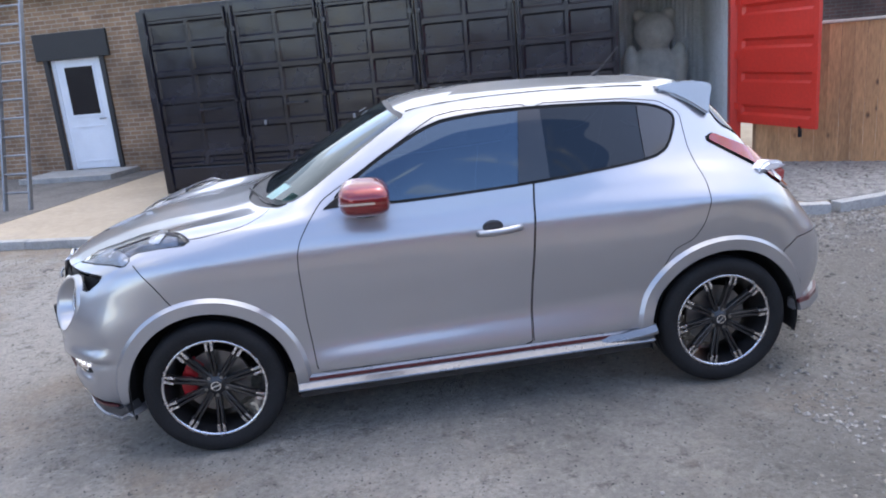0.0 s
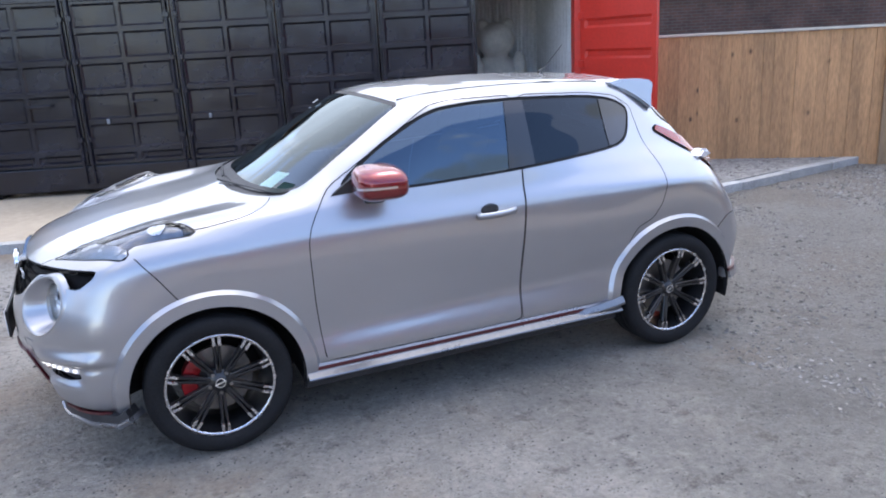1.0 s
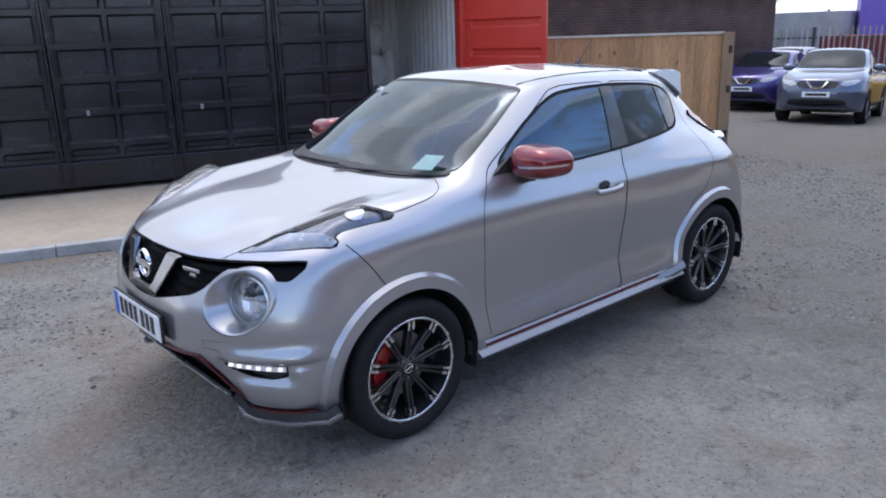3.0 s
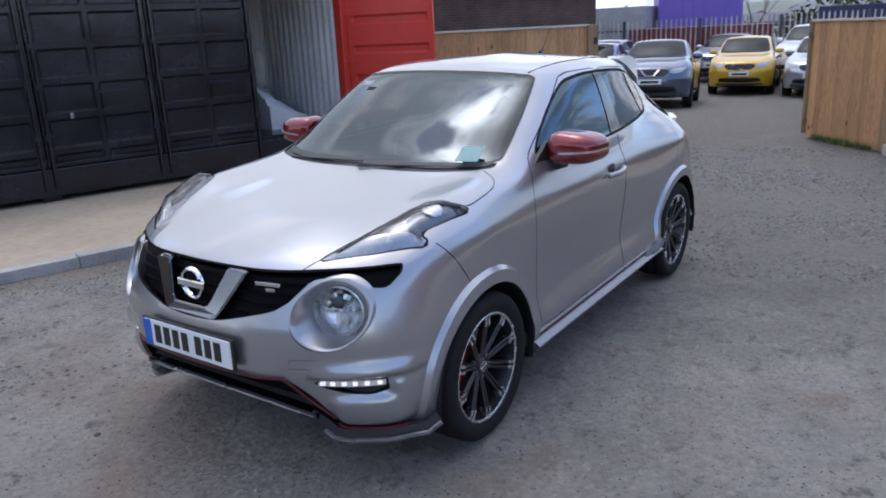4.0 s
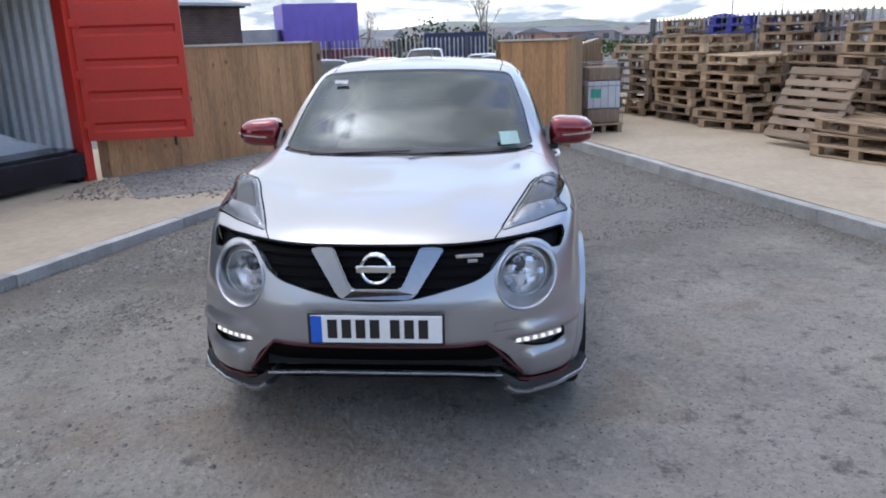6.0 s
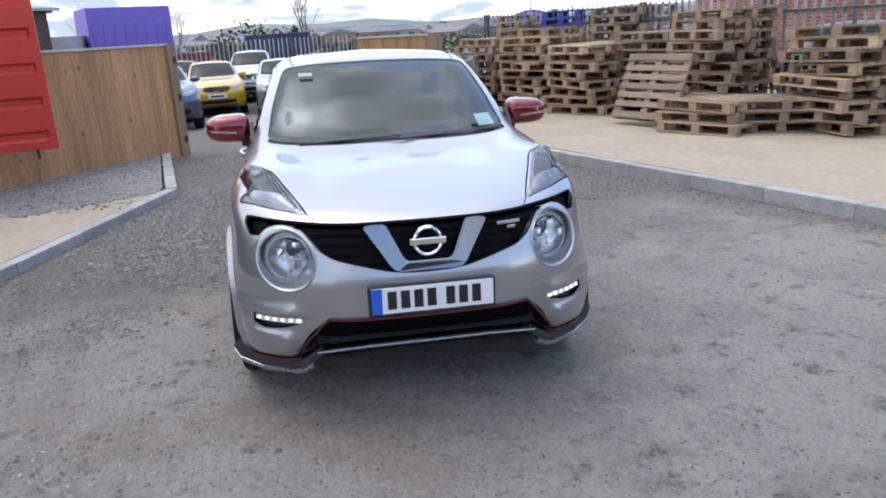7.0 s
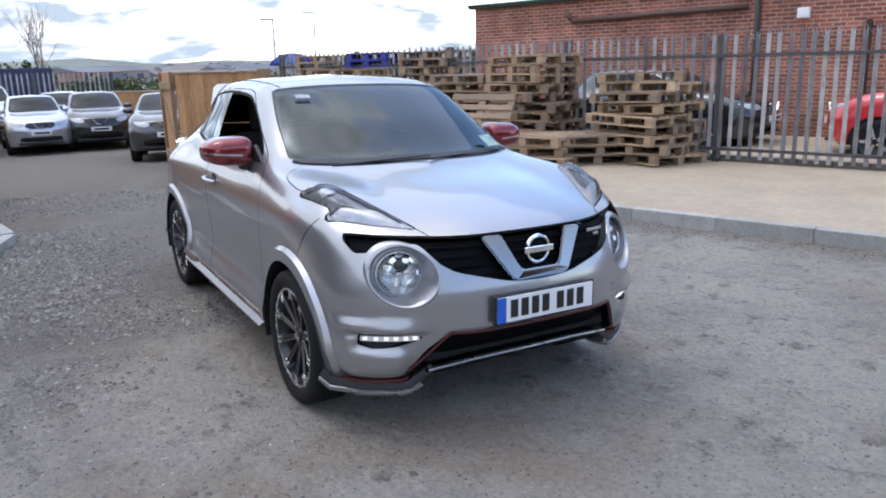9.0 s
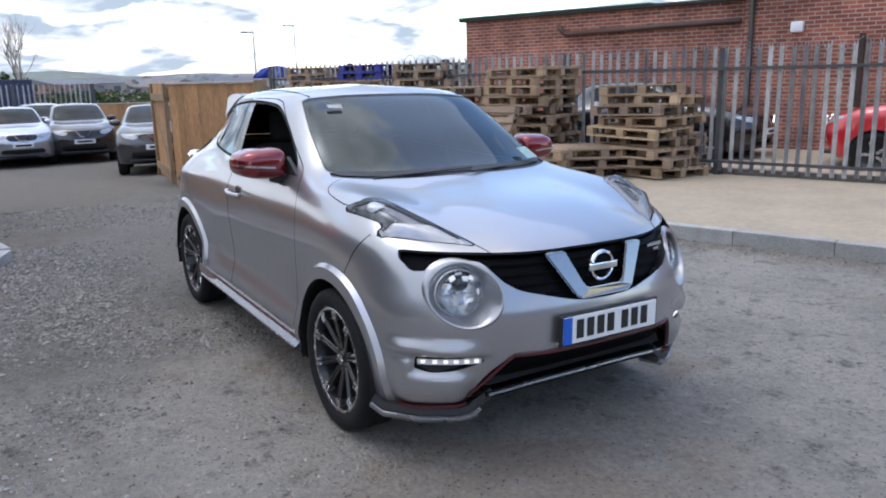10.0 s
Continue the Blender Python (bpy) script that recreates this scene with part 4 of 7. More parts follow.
for s in (-1, 1):
    line = [(front_x(y, .285) + .020, s * y, .285 - .03 * (y - .57)) for y in np.linspace(.57, .80, 10)]
    part("lip_stripe", sweep(line, [(-.006, -.006), (.006, -.006), (.006, .006), (-.006, .006)]), RED_LINE, bumper, "dark red line on the bumper corner")
tops = [(front_x(y, z) + .004, y, z) for y, z in ((y, .508 - max(0, 1.30 * (abs(y) - .44))) for y in np.linspace(-.58, .58, 41))]
part("intake_stripe", sweep(tops, [(-.007, -.005), (.007, -.005), (.007, .005), (-.007, .005)]), RED_LINE, bumper, "dark red line over the intake")
part("tow_cover", sweep([(front_x(y, z) + .0015, y, z) for y, z in ((.565, .592), (.472, .588), (.462, .550), (.555, .553))], [(-.0008, -.0010), (.0004, -.0010), (.0004, .0010), (-.0008, .0010)]), GUNMETAL, bumper, "outline of the towing eye cover")
part("floor_pan", prism([(1.95, .36), (1.60, .24), (.9, .20), (-1.6, .24), (-1.80, .40), (-1.75, .62), (.95, .62), (1.85, .60)], -.50, .50), GAP, CAR, "dark underbody")
part("floor_pan", boxed((-.86, -.80, .24), (.86, .80, .34)), GAP, CAR, "dark underbody")
# spoiler
sb = bmesh.new()
rows = []
for y, k in ((-.60, .55), (-.565, .8), (-.50, .95), (-.3, 1), (0, 1.02), (.3, 1), (.50, .95), (.565, .8), (.60, .55)):
    drop = .035 * (abs(y) / .6) ** 3
    sec = [(-1.06, 1.512), (-1.16, 1.530), (-1.26, 1.530), (-1.36, 1.520), (-1.42, 1.506), (-1.44, 1.49), (-1.42, 1.478), (-1.34, 1.468), (-1.27, 1.455)]
    rows.append([sb.verts.new((-1.06 + (x + 1.06) * (.70 + .1 * k), y * .82, z - .020 - drop)) for x, z in sec])
for p, q in zip(rows, rows[1:]):
    for i in range(len(p) - 1):
        sb.faces.new((p[i], p[i + 1], q[i + 1], q[i]))
for r in (rows[0], rows[-1]):
    sb.faces.new(r)
bmesh.ops.recalc_face_normals(sb, faces=sb.faces)
spoiler = part("roof_spoiler", sb, SILVER, CAR, "silver roof spoiler", True)
for s in (-1, 1):
    fin = prism([(-1.07, 1.494), (-1.16, 1.508), (-1.28, 1.506), (-1.365, 1.490), (-1.378, 1.470), (-1.362, 1.43), (-1.352, 1.39), (-1.342, 1.325), (-1.26, 1.388), (-1.17, 1.440), (-1.08, 1.474)], s * .492, s * .38, bevel=.010)
    for v in fin.verts:
        v.co.y += s * .26 * (1.49 - v.co.z)
    part("spoiler_fin", fin, SILVER, spoiler, "silver fin beside the rear window")
aerial = tube(bmesh.new(), (-.90, 0, 1.545), (-.935, 0, 1.57), .014, 12, .009)
tube(aerial, (-.93, 0, 1.565), (-1.06, 0, 1.70), .0035, 6, .002)
for s in (-1, 1):
    seam = [(x, s * y, front_crest(x, y) + .0015) for x, y in zip(np.linspace(.215, -1.02, 26), np.interp(np.linspace(.215, -1.02, 26), (-1.02, -.8, -.4, .0, .215), (.43, .475, .515, .515, .500)))]
    part("roof_seam", sweep(seam, [(-.003, -.003), (.003, -.003), (.003, .001), (-.003, .001)]), GAP, CAR, "dark seam along the roof edge")
part("aerial", aerial, BLACK_PLASTIC, CAR, "short black roof aerial")
# wipers, cowl and cabin
for a, b in (((1.075, .03, 1.122), (.90, .60, 1.125)), ((.985, -.50, 1.112), (1.050, .04, 1.138))):
    wp = tube(bmesh.new(), a, b, .006, 8, .004)
    part("wiper", wp, BLACK_PLASTIC, CAR, "black wiper arm and blade")
part("dashboard", prism([(.99, 1.06), (.80, 1.085), (.45, 1.06), (.40, .95), (.42, .62), (.95, .60)], -.66, .66, bevel=.02), CABIN, CAR, "black dashboard", True)
rg = lathe([(.175 + .015 * math.cos(a), .015 * math.sin(a)) for a in np.linspace(0, 2 * math.pi, 9)[:-1]], 32, "x", True)
part("steering_wheel", rg, CABIN, CAR, "black steering wheel", True, Matrix.Translation((.30, -.34, 1.02)) @ pose(0, 0, 0, 0, 25, 0))
for y in (-.34, .34):
    st = bmesh.new()
    box(st, (-.42, -.24, .45), (.14, .24, .66), .05, Matrix.Translation((0, y, 0)))
    box(st, (-.10, -.24, .0), (.05, .24, .60), .05, Matrix.Translation((-.36, y, .62)) @ pose(0, 0, 0, 0, -16, 0))
    box(st, (-.05, -.13, 0), (.05, .13, .20), .04, Matrix.Translation((-.53, y, 1.20)) @ pose(0, 0, 0, 0, -12, 0))
    part("front_seat", st, SEAT, CAR, "dark cloth front seat", True)
bench = bmesh.new()
box(bench, (-1.15, -.58, .45), (-.72, .58, .66), .05)
box(bench, (-.08, -.58, 0), (.06, .58, .58), .05, Matrix.Translation((-1.14, 0, .62)) @ pose(0, 0, 0, 0, -18, 0))
part("rear_bench", bench, SEAT, CAR, "dark cloth rear bench", True)
part("mirror_inside", boxed((.28, -.11, 1.385), (.31, .11, 1.445), .012), CABIN, CAR, "black interior mirror")
ws = lambda y, z: (.65 + (1.33 - z) * 1.87 - .004 - .12 * y * y - .55 * max(0, abs(y) - .3) ** 2, y, z)
stk = bmesh.new()
quad = [ws(*q) for q in ((.50, 1.150), (.60, 1.150), (.585, 1.205), (.49, 1.205))]
stk.faces.new([stk.verts.new((x + .010, y, z)) for x, y, z in quad])
bmesh.ops.solidify(stk, geom=stk.faces[:], thickness=.002)
part("windscreen_sticker", stk, PAPER, CAR, "pale green paper on the windscreen")
stk = bmesh.new()
stk.faces.new([stk.verts.new((x + .010, y, z)) for x, y, z in (ws(*q) for q in ((-.47, 1.440), (-.39, 1.440), (-.39, 1.458), (-.47, 1.458)))])
bmesh.ops.solidify(stk, geom=stk.faces[:], thickness=.002)
part("windscreen_sticker", stk, PLATE_WHITE, CAR, "small white label in the top corner of the windscreen")

# ---- ground, kerbs and paved strips ----
def ground_mat():
    m, n, l, p = node_mat("worn_asphalt")
    tc = n.new("ShaderNodeTexCoord")

    def noise_of(scale, detail=6.0, rough=0.6):
        t = n.new("ShaderNodeTexNoise")
        t.inputs["Scale"].default_value, t.inputs["Detail"].default_value, t.inputs["Roughness"].default_value = scale, detail, rough
        l.new(tc.outputs["Object"], t.inputs["Vector"])
        return t.outputs[0]

    def ramp(src, lo, hi):
        r = n.new("ShaderNodeMapRange")
        r.interpolation_type = "SMOOTHSTEP"
        r.inputs["From Min"].default_value, r.inputs["From Max"].default_value = lo, hi
        l.new(src, r.inputs[0])
        return r.outputs[0]

    def blend(fac, a, b):
        x = n.new("ShaderNodeMix")
        x.data_type = "RGBA"
        l.new(fac, x.inputs[0])
        for i, c in ((6, a), (7, b)):
            if isinstance(c, tuple):
                x.inputs[i].default_value = (*c, 1)
            else:
                l.new(c, x.inputs[i])
        return x.outputs[2]
    patches, dust, fine, mid = noise_of(0.45, 8, .68), noise_of(1.3, 8, .7), noise_of(30, 7, 0.78), noise_of(9, 6, 0.7)
    base = blend(ramp(patches, .42, .57), (.325, .300, .264), (.43, .396, .345))
    base = blend(ramp(dust, .50, .70), base, (.46, .42, .36))
    base = blend(ramp(noise_of(5.5, 8, .75), .53, .66), base, (.175, .16, .14))
    base = blend(ramp(noise_of(14, 7, .7), .55, .66), base, (.44, .405, .35))
    base = blend(ramp(noise_of(.7, 6, .65), .50, .66), base, (.355, .296, .236))
    wob = n.new("ShaderNodeTexNoise")
    wob.inputs["Scale"].default_value, wob.inputs["Detail"].default_value = 2.2, 6.0
    l.new(tc.outputs["Object"], wob.inputs["Vector"])
    bent = n.new("ShaderNodeVectorMath")
    bent.operation = "MULTIPLY_ADD"
    l.new(wob.outputs["Color"], bent.inputs[0])
    bent.inputs[1].default_value = (.9, .9, 0)
    l.new(tc.outputs["Object"], bent.inputs[2])
    cells = n.new("ShaderNodeTexVoronoi")
    cells.feature = "DISTANCE_TO_EDGE"
    cells.inputs["Scale"].default_value = .8
    l.new(bent.outputs[0], cells.inputs["Vector"])
    crack = n.new("ShaderNodeMath")
    crack.operation = "MULTIPLY"
    l.new(ramp(cells.outputs["Distance"], .011, .001), crack.inputs[0])
    l.new(ramp(noise_of(1.1, 3, .5), .56, .70), crack.inputs[1])
    base = blend(crack.outputs[0], base, (.15, .138, .122))
    sx = n.new("ShaderNodeSeparateXYZ")
    l.new(tc.outputs["Object"], sx.inputs[0])

    def arith(op, a, b, c=None):
        m_ = n.new("ShaderNodeMath")
        m_.operation = op
        for i, v in enumerate((a, b, c)):
            if isinstance(v, (int, float)):
                m_.inputs[i].default_value = v
            elif v is not None:
                l.new(v, m_.inputs[i])
        return m_.outputs[0]

    # earth washed up against both kerbs
    for slope_, level, sign, earth in ((-.313, -3.16, 1, (.30, .235, .165)), (.336, 4.04, -1, (.20, .175, .14))):
        off = arith("MULTIPLY", arith("SUBTRACT", arith("MULTIPLY_ADD", sx.outputs["X"], -slope_, sx.outputs["Y"]), level), sign)
        near = ramp(arith("MULTIPLY_ADD", noise_of(2.4, 6, .7), -1.1, off), .18, -.42)
        base = blend(arith("MULTIPLY", near, .8), base, earth)
    edge = n.new("ShaderNodeMath")
    edge.operation = "MULTIPLY_ADD"
    l.new(noise_of(.8), edge.inputs[0])
    edge.inputs[1].default_value = 5.0
    l.new(arith("MULTIPLY_ADD", arith("MINIMUM", sx.outputs["Y"], 0.0), .65, sx.outputs["X"]), edge.inputs[2])
    old = n.new("ShaderNodeMapRange")
    old.interpolation_type = "SMOOTHSTEP"
    old.inputs["From Min"].default_value, old.inputs["From Max"].default_value = 2.6, .2
    l.new(edge.outputs[0], old.inputs[0])
    soft = n.new("ShaderNodeMath")
    soft.operation = "MULTIPLY"
    l.new(old.outputs[0], soft.inputs[0])
    soft.inputs[1].default_value = .72
    base = blend(soft.outputs[0], base, (.165, .150, .130))
    chips = n.new("ShaderNodeTexVoronoi")
    chips.inputs["Scale"].default_value = 110
    l.new(tc.outputs["Object"], chips.inputs["Vector"])
    sep = n.new("ShaderNodeSeparateColor")
    l.new(chips.outputs["Color"], sep.inputs[0])
    base = blend(ramp(sep.outputs[0], .93, .99), base, (.30, .285, .262))
    base = blend(ramp(sep.outputs[1], .97, 1.0), base, (.085, .082, .079))
    hs = n.new("ShaderNodeHueSaturation")
    l.new(base, hs.inputs["Color"])
    k = n.new("ShaderNodeMapRange")
    k.inputs["From Min"].default_value, k.inputs["From Max"].default_value = .3, .7
    k.inputs["To Min"].default_value, k.inputs["To Max"].default_value = .80, 1.40
    l.new(fine, k.inputs[0])
    l.new(k.outputs[0], hs.inputs["Value"])
    l.new(hs.outputs[0], p.inputs["Base Color"])
    p.inputs["Roughness"].default_value = 0.92
    add = n.new("ShaderNodeMath")
    add.operation = "MULTIPLY_ADD"
    l.new(mid, add.inputs[0])
    add.inputs[1].default_value = 1.6
    l.new(fine, add.inputs[2])
    bp = n.new("ShaderNodeBump")
    bp.inputs["Strength"].default_value, bp.inputs["Distance"].default_value = 1.0, 0.055
    l.new(add.outputs[0], bp.inputs["Height"])
    l.new(bp.outputs[0], p.inputs["Normal"])
    return m


GROUND = ground_mat()
far_out = [30, 60, 150, 500, 2500]
gx = np.concatenate([[-v for v in far_out[::-1]], np.arange(-22, -9, .4), np.arange(-9, 7.5, .05), np.arange(7.5, 22, .4), far_out])
gy = np.concatenate([[-v for v in far_out[::-1]], np.arange(-22, -5, .4), np.arange(-5, 5.5, .05), np.arange(5.5, 22, .4), far_out])


def dip(x, y):
    """How far the lot beyond the gate lies below the yard (0 or less)."""
    k = min(1.0, max(0.0, (-7.5 - x) / 10.5)) * min(1.0, max(0.0, (60 + x) / 30))
    edge = min(1.0, max(0.0, (2.75 + .09 * (-9.2 - x) - y) / .5)) * min(1.0, max(0.0, (y + 60) / 38))
    return -.46 * k * edge


def swell(x, y):
    """Gentle unevenness of the worn yard, in metres."""
    if not (-9 < x < 7.5 and -5 < y < 5.5):
        return dip(x, y)
    fade = min(1, (x + 9) / 1, (7.5 - x) / 1, (y + 5) / .5, (5.5 - y) / .5)
    a = noise.noise((x * .7, y * .7, 1.0)) * .007
    b = noise.noise((x * 2.6, y * 2.6, 5.0)) * .005
    c = max(0.0, noise.noise((x * 1.1, y * 1.1, 9.0)) + .15) * noise.noise((x * 8, y * 8, 3.0)) * .030
    fall = -.0157 * max(-1.3, min(1.3, y))        # the yard falls away from the container
    return fade * (a + b + c + fall) - .004 * fade + dip(x, y)


gv = [(x, y, swell(x, y)) for y in gy for x in gx]
nx = len(gx)
gf = [(j * nx + i, j * nx + i + 1, (j + 1) * nx + i + 1, (j + 1) * nx + i) for j in range(len(gy) - 1) for i in range(nx - 1)]
tagged(put("ground", mesh_data("ground", gv, gf, GROUND, True)), "worn grey asphalt yard with loose grit", "ground", kind="structure")

CONCRETE = mat("beige_concrete", (0.37, 0.305, 0.222), 0.9, var=0.12, scale=1.3, bump=0.003, bscale=120)
KERB_MAT = mat("kerb_concrete", (0.33, 0.325, 0.31), 0.85, var=0.2, scale=5, bump=0.004, bscale=90, each=0.12)
GRAVEL_MAT = mat("gravel_bed", (0.21, 0.20, 0.185), 0.95, var=0.45, scale=10, bump=0.03, bscale=45)

tagged(part("pavement_near_container", prism([(16, -8.26), (-3.70, -2.10), (-7.1, -2.70), (-7.1, -14), (16, -14)], -0.05, 0.10, "xy"), CONCRETE), "beige concrete strip before the container", "pavement", kind="structure")
tagged(part("pavement_by_fence", prism([(-7.02, 1.80), (14, 8.84), (14, 15), (-16, 15), (-16, 3.0), (-9.2, 2.35)], -0.05, 0.10, "xy"), CONCRETE), "beige concrete strip beside the palisade fence", "pavement", kind="structure")
tagged(part("gravel_bed", prism([(-3.62, -2.14), (-3.9, -2.115), (-6.95, -2.617), (-4.6, -4.45), (-2.95, -3.4)], 0.09, 0.106, "xy"), GRAVEL_MAT), "pale loose gravel by the wooden fence", "gravel", kind="structure")

# dark ground before the door, with the shadow on it put into the colour
SHADED_TARMAC = mat("shaded_tarmac", (0.125, 0.118, 0.108), 0.92, var=0.35, scale=2.2, bump=0.006, bscale=60)
tagged(part("path", prism([(5.3, -4.95), (3.8, -9.9), (9, -11.4), (15, -13), (15, -8.1)], 0.09, 0.105, "xy"), SHADED_TARMAC), "dark worn tarmac, shade painted in, before the office door", "path", kind="structure")

KERB_STONE = bmesh.new()
box(KERB_STONE, (-0.4505, -0.0625, -0.05), (0.4505, 0.0625, 0.112), 0.010)
kerb_me = bpy.data.meshes.new("kerb_stone")
KERB_STONE.to_mesh(kerb_me)
KERB_STONE.free()
kerb_me.materials.append(KERB_MAT)
for name, runs in (("kerb_near_container", [((13.0, -7.23), (-3.74, -1.99)), ((-3.80, -1.995), (-7.2, -2.585))]), ("kerb_by_fence", [((-6.95, 1.70), (9.0, 7.06))])):
    kerb = thing(name, "row of grey concrete kerb stones", "kerb", kind="structure")
    for a, b in runs:
        a, b = Vector(a), Vector(b)
        d = b - a
        count = max(1, round(d.length / 0.905))
        ang = math.degrees(math.atan2(d.y, d.x))
        for i in range(count):
            c = a + d * ((i + .5) / count)
            k = put("kerb_stone", kerb_me, kerb, m=pose(c.x, c.y, random.uniform(-.006, .004), 0, 0, ang + random.uniform(-.5, .5)))
            k.scale.x = d.length / count / 0.905


def scatter(name, label, category, count, place, size, material, squash=0.6):
    """Loose stones or chips as one joined mesh."""
    verts, faces = [], []
    base = [(1, 0, 0), (-1, 0, 0), (0, 1, 0), (0, -1, 0), (0, 0, 1), (0, 0, -1)]
    tris = [(0, 2, 4), (2, 1, 4), (1, 3, 4), (3, 0, 4), (2, 0, 5), (1, 2, 5), (3, 1, 5), (0, 3, 5)]
    for _ in range(count):
        x, y, z = place()
        z += swell(x, y) if z < .05 else 0
        s = random.uniform(*size) * random.uniform(.5, 1)
        a = random.uniform(0, 6.28)
        c, q = math.cos(a), math.sin(a)
        o = len(verts)
        for u, v, w in base:
            u, v, w = u * s * random.uniform(.6, 1.3), v * s * random.uniform(.6, 1.2), w * s * squash * random.uniform(.6, 1.2)
            verts.append((x + c * u - q * v, y + q * u + c * v, z + w + s * squash * .3))
        faces += [(o + i, o + j, o + k) for i, j, k in tris]
    ob = put(name, mesh_data(name, verts, faces, material))
    return tagged(ob, label, category, kind="stuff")


STONE = mat("loose_stone", (0.215, 0.20, 0.18), 0.95, var=0.2, scale=12, island=0.55)


def in_band(a, b, half):
    a, b = Vector(a), Vector(b)

    def f():
        k = random.random()
        p = a.lerp(b, k)
        n = Vector((-(b - a).y, (b - a).x)).normalized()
        q = p + n * random.gauss(0, half)
        return q.x, q.y, 0.0
    return f


def open_ground():
    while True:
        x, y = random.uniform(-7.5, 7), random.uniform(-4.2, 4.5)
        if not (-1.7 < x < 2.0 and abs(y) < .8) and y > -3.15 - .31 * x and y < 3.9 + .335 * x:
            return x, y, 0.0


def clumped(place, scale, cut):
    """The same places, but gathered into clumps with bare ground between."""
    def f():
        while True:
            x, y, z = place()
            if noise.noise((x * scale, y * scale, 2.0)) + .4 * noise.noise((x * scale * 3, y * scale * 3, 6.0)) > random.uniform(cut - .25, cut + .25):
                return x, y, z
    return f


def crusty_ground():
    """Open ground, thicker where the surface has broken up."""
    while True:
        x, y, z = open_ground()
        if x > 2.3 and random.random() > .3:
            continue
        if noise.noise((x * .9, y * .9, 4.0)) + .5 * noise.noise((x * 3, y * 3, 8.0)) > random.uniform(-.2, .5):
            return x, y, -.003


CRUST = mat("asphalt_crust", (0.255, 0.232, 0.198), 0.95, var=0.22, scale=9, island=0.28)
scatter("surface_crust", "stones bedded in the broken asphalt", "gravel", 34000, crusty_ground, (.004, .015), CRUST, .36)
scatter("loose_grit", "loose grey grit and small stones on the asphalt", "gravel", 7000, open_ground, (.003, .009), STONE)
scatter("stones", "larger loose stones scattered on the yard", "gravel", 420, open_ground, (.008, .022), STONE)
scatter("kerb_grit", "grit gathered along the kerb", "gravel", 2400, in_band((-6.8, 1.50), (2, 4.48), .12), (.006, .022), STONE)
scatter("broken_grit", "loose grit on the broken surface by the concrete strip", "gravel", 5000, in_band((4.6, -3.6), (-2.4, -1.6), .42), (.003, .011), STONE)
scatter("rough_gravel", "rough loose gravel on the worn ground near the corner kerb", "gravel", 7000, clumped(in_band((-4.2, -1.55), (2.6, -2.6), .6), 1.1, .1), (.004, .022), STONE)
scatter("gate_gravel", "loose stones where traffic turns by the gate", "gravel", 9500, clumped(in_band((-.2, -1.9), (-6.8, -1.3), .85), .8, .05), (.006, .027), STONE)
scatter("lane_gravel", "loose stones spread over the lane behind the car", "gravel", 9000, clumped(in_band((-1.6, 1.9), (-7.0, .4), .85), .9, .0), (.005, .022), STONE)


def bed():
    while True:
        a, b = random.random(), random.random()
        x, y = -6.9 + 4.0 * a, -4.4 + 2.1 * b
        if y < -2.14 - .17 * (-3.9 - x) and y > -2.75 - .74 * (x + 6.95) - .0 and y < -1.2 - .75 * (x + 5.4) + 1.6:
            return x, y, .104


scatter("bed_stones", "pale gravel stones beside the wooden fence", "gravel", 1800, bed, (.008, .03), STONE)

# ---- container with side doors ----
STEEL_BLACK = mat("black_container_paint", (0.008, 0.008, 0.014), 0.24, var=0.5, scale=2.5, bump=0.022, bscale=1.8, rvar=0.14)
STEEL_BLACK.node_tree.nodes["Principled BSDF"].inputs["Specular IOR Level"].default_value = 0.5
STEEL_RED = mat("red_container_paint", (0.52, 0.028, 0.016), 0.42, var=0.10, scale=2.5, bump=0.002, bscale=9, coat=0.15)
WHITE_INSIDE = mat("white_sheet_steel", (0.60, 0.60, 0.60), 0.55, var=0.10, scale=2)
PALE_FUR = mat("pale_plush", (0.55, 0.52, 0.47), 1.0, var=0.15, scale=9, bump=0.02, bscale=50)
GALV = mat("galvanised_steel", (0.27, 0.28, 0.30), 0.45, metal=0.7, var=0.2, scale=6)
CONT = pose(3.12, -6.87, 0.10, 0, 0, 180 - 17.75) @ Matrix.Diagonal((1, -1, 1, 1))    # x runs along the doors, y towards the yard
LEAF, COUNT, TALL = 1.262, 6, 2.50


def sheet(width, height, xs, zs, slope, depth, thick=0.04):
    """A door leaf with pressed recesses on its outer face (local y = 0, recessed towards +y)."""
    gx = sorted({0.0, width, *[v for a, b in xs for v in (a, a + slope, b - slope, b)]})
    gz = sorted({0.0, height, *[v for a, b in zs for v in (a, a + slope, b - slope, b)]})
    deep = lambda v, spans: any(a + slope - 1e-6 <= v <= b - slope + 1e-6 for a, b in spans)
    bm = bmesh.new()
    vs = [[bm.verts.new((x, depth if deep(x, xs) and deep(z, zs) else 0.0, z)) for x in gx] for z in gz]
    for r, s in zip(vs, vs[1:]):
        for i in range(len(gx) - 1):
            bm.faces.new((r[i], r[i + 1], s[i + 1], s[i]))
    b = [bm.verts.new((x, thick, z)) for x, z in ((0, 0), (width, 0), (width, height), (0, height))]
    bm.faces.new(b[::-1])
    for edge, p, q in (([r[0] for r in vs], b[0], b[3]), ([r[-1] for r in vs], b[1], b[2]), (vs[0], b[0], b[1]), (vs[-1], b[3], b[2])):
        bm.faces.new([*edge, q, p])
    bmesh.ops.recalc_face_normals(bm, faces=bm.faces)
    return bm


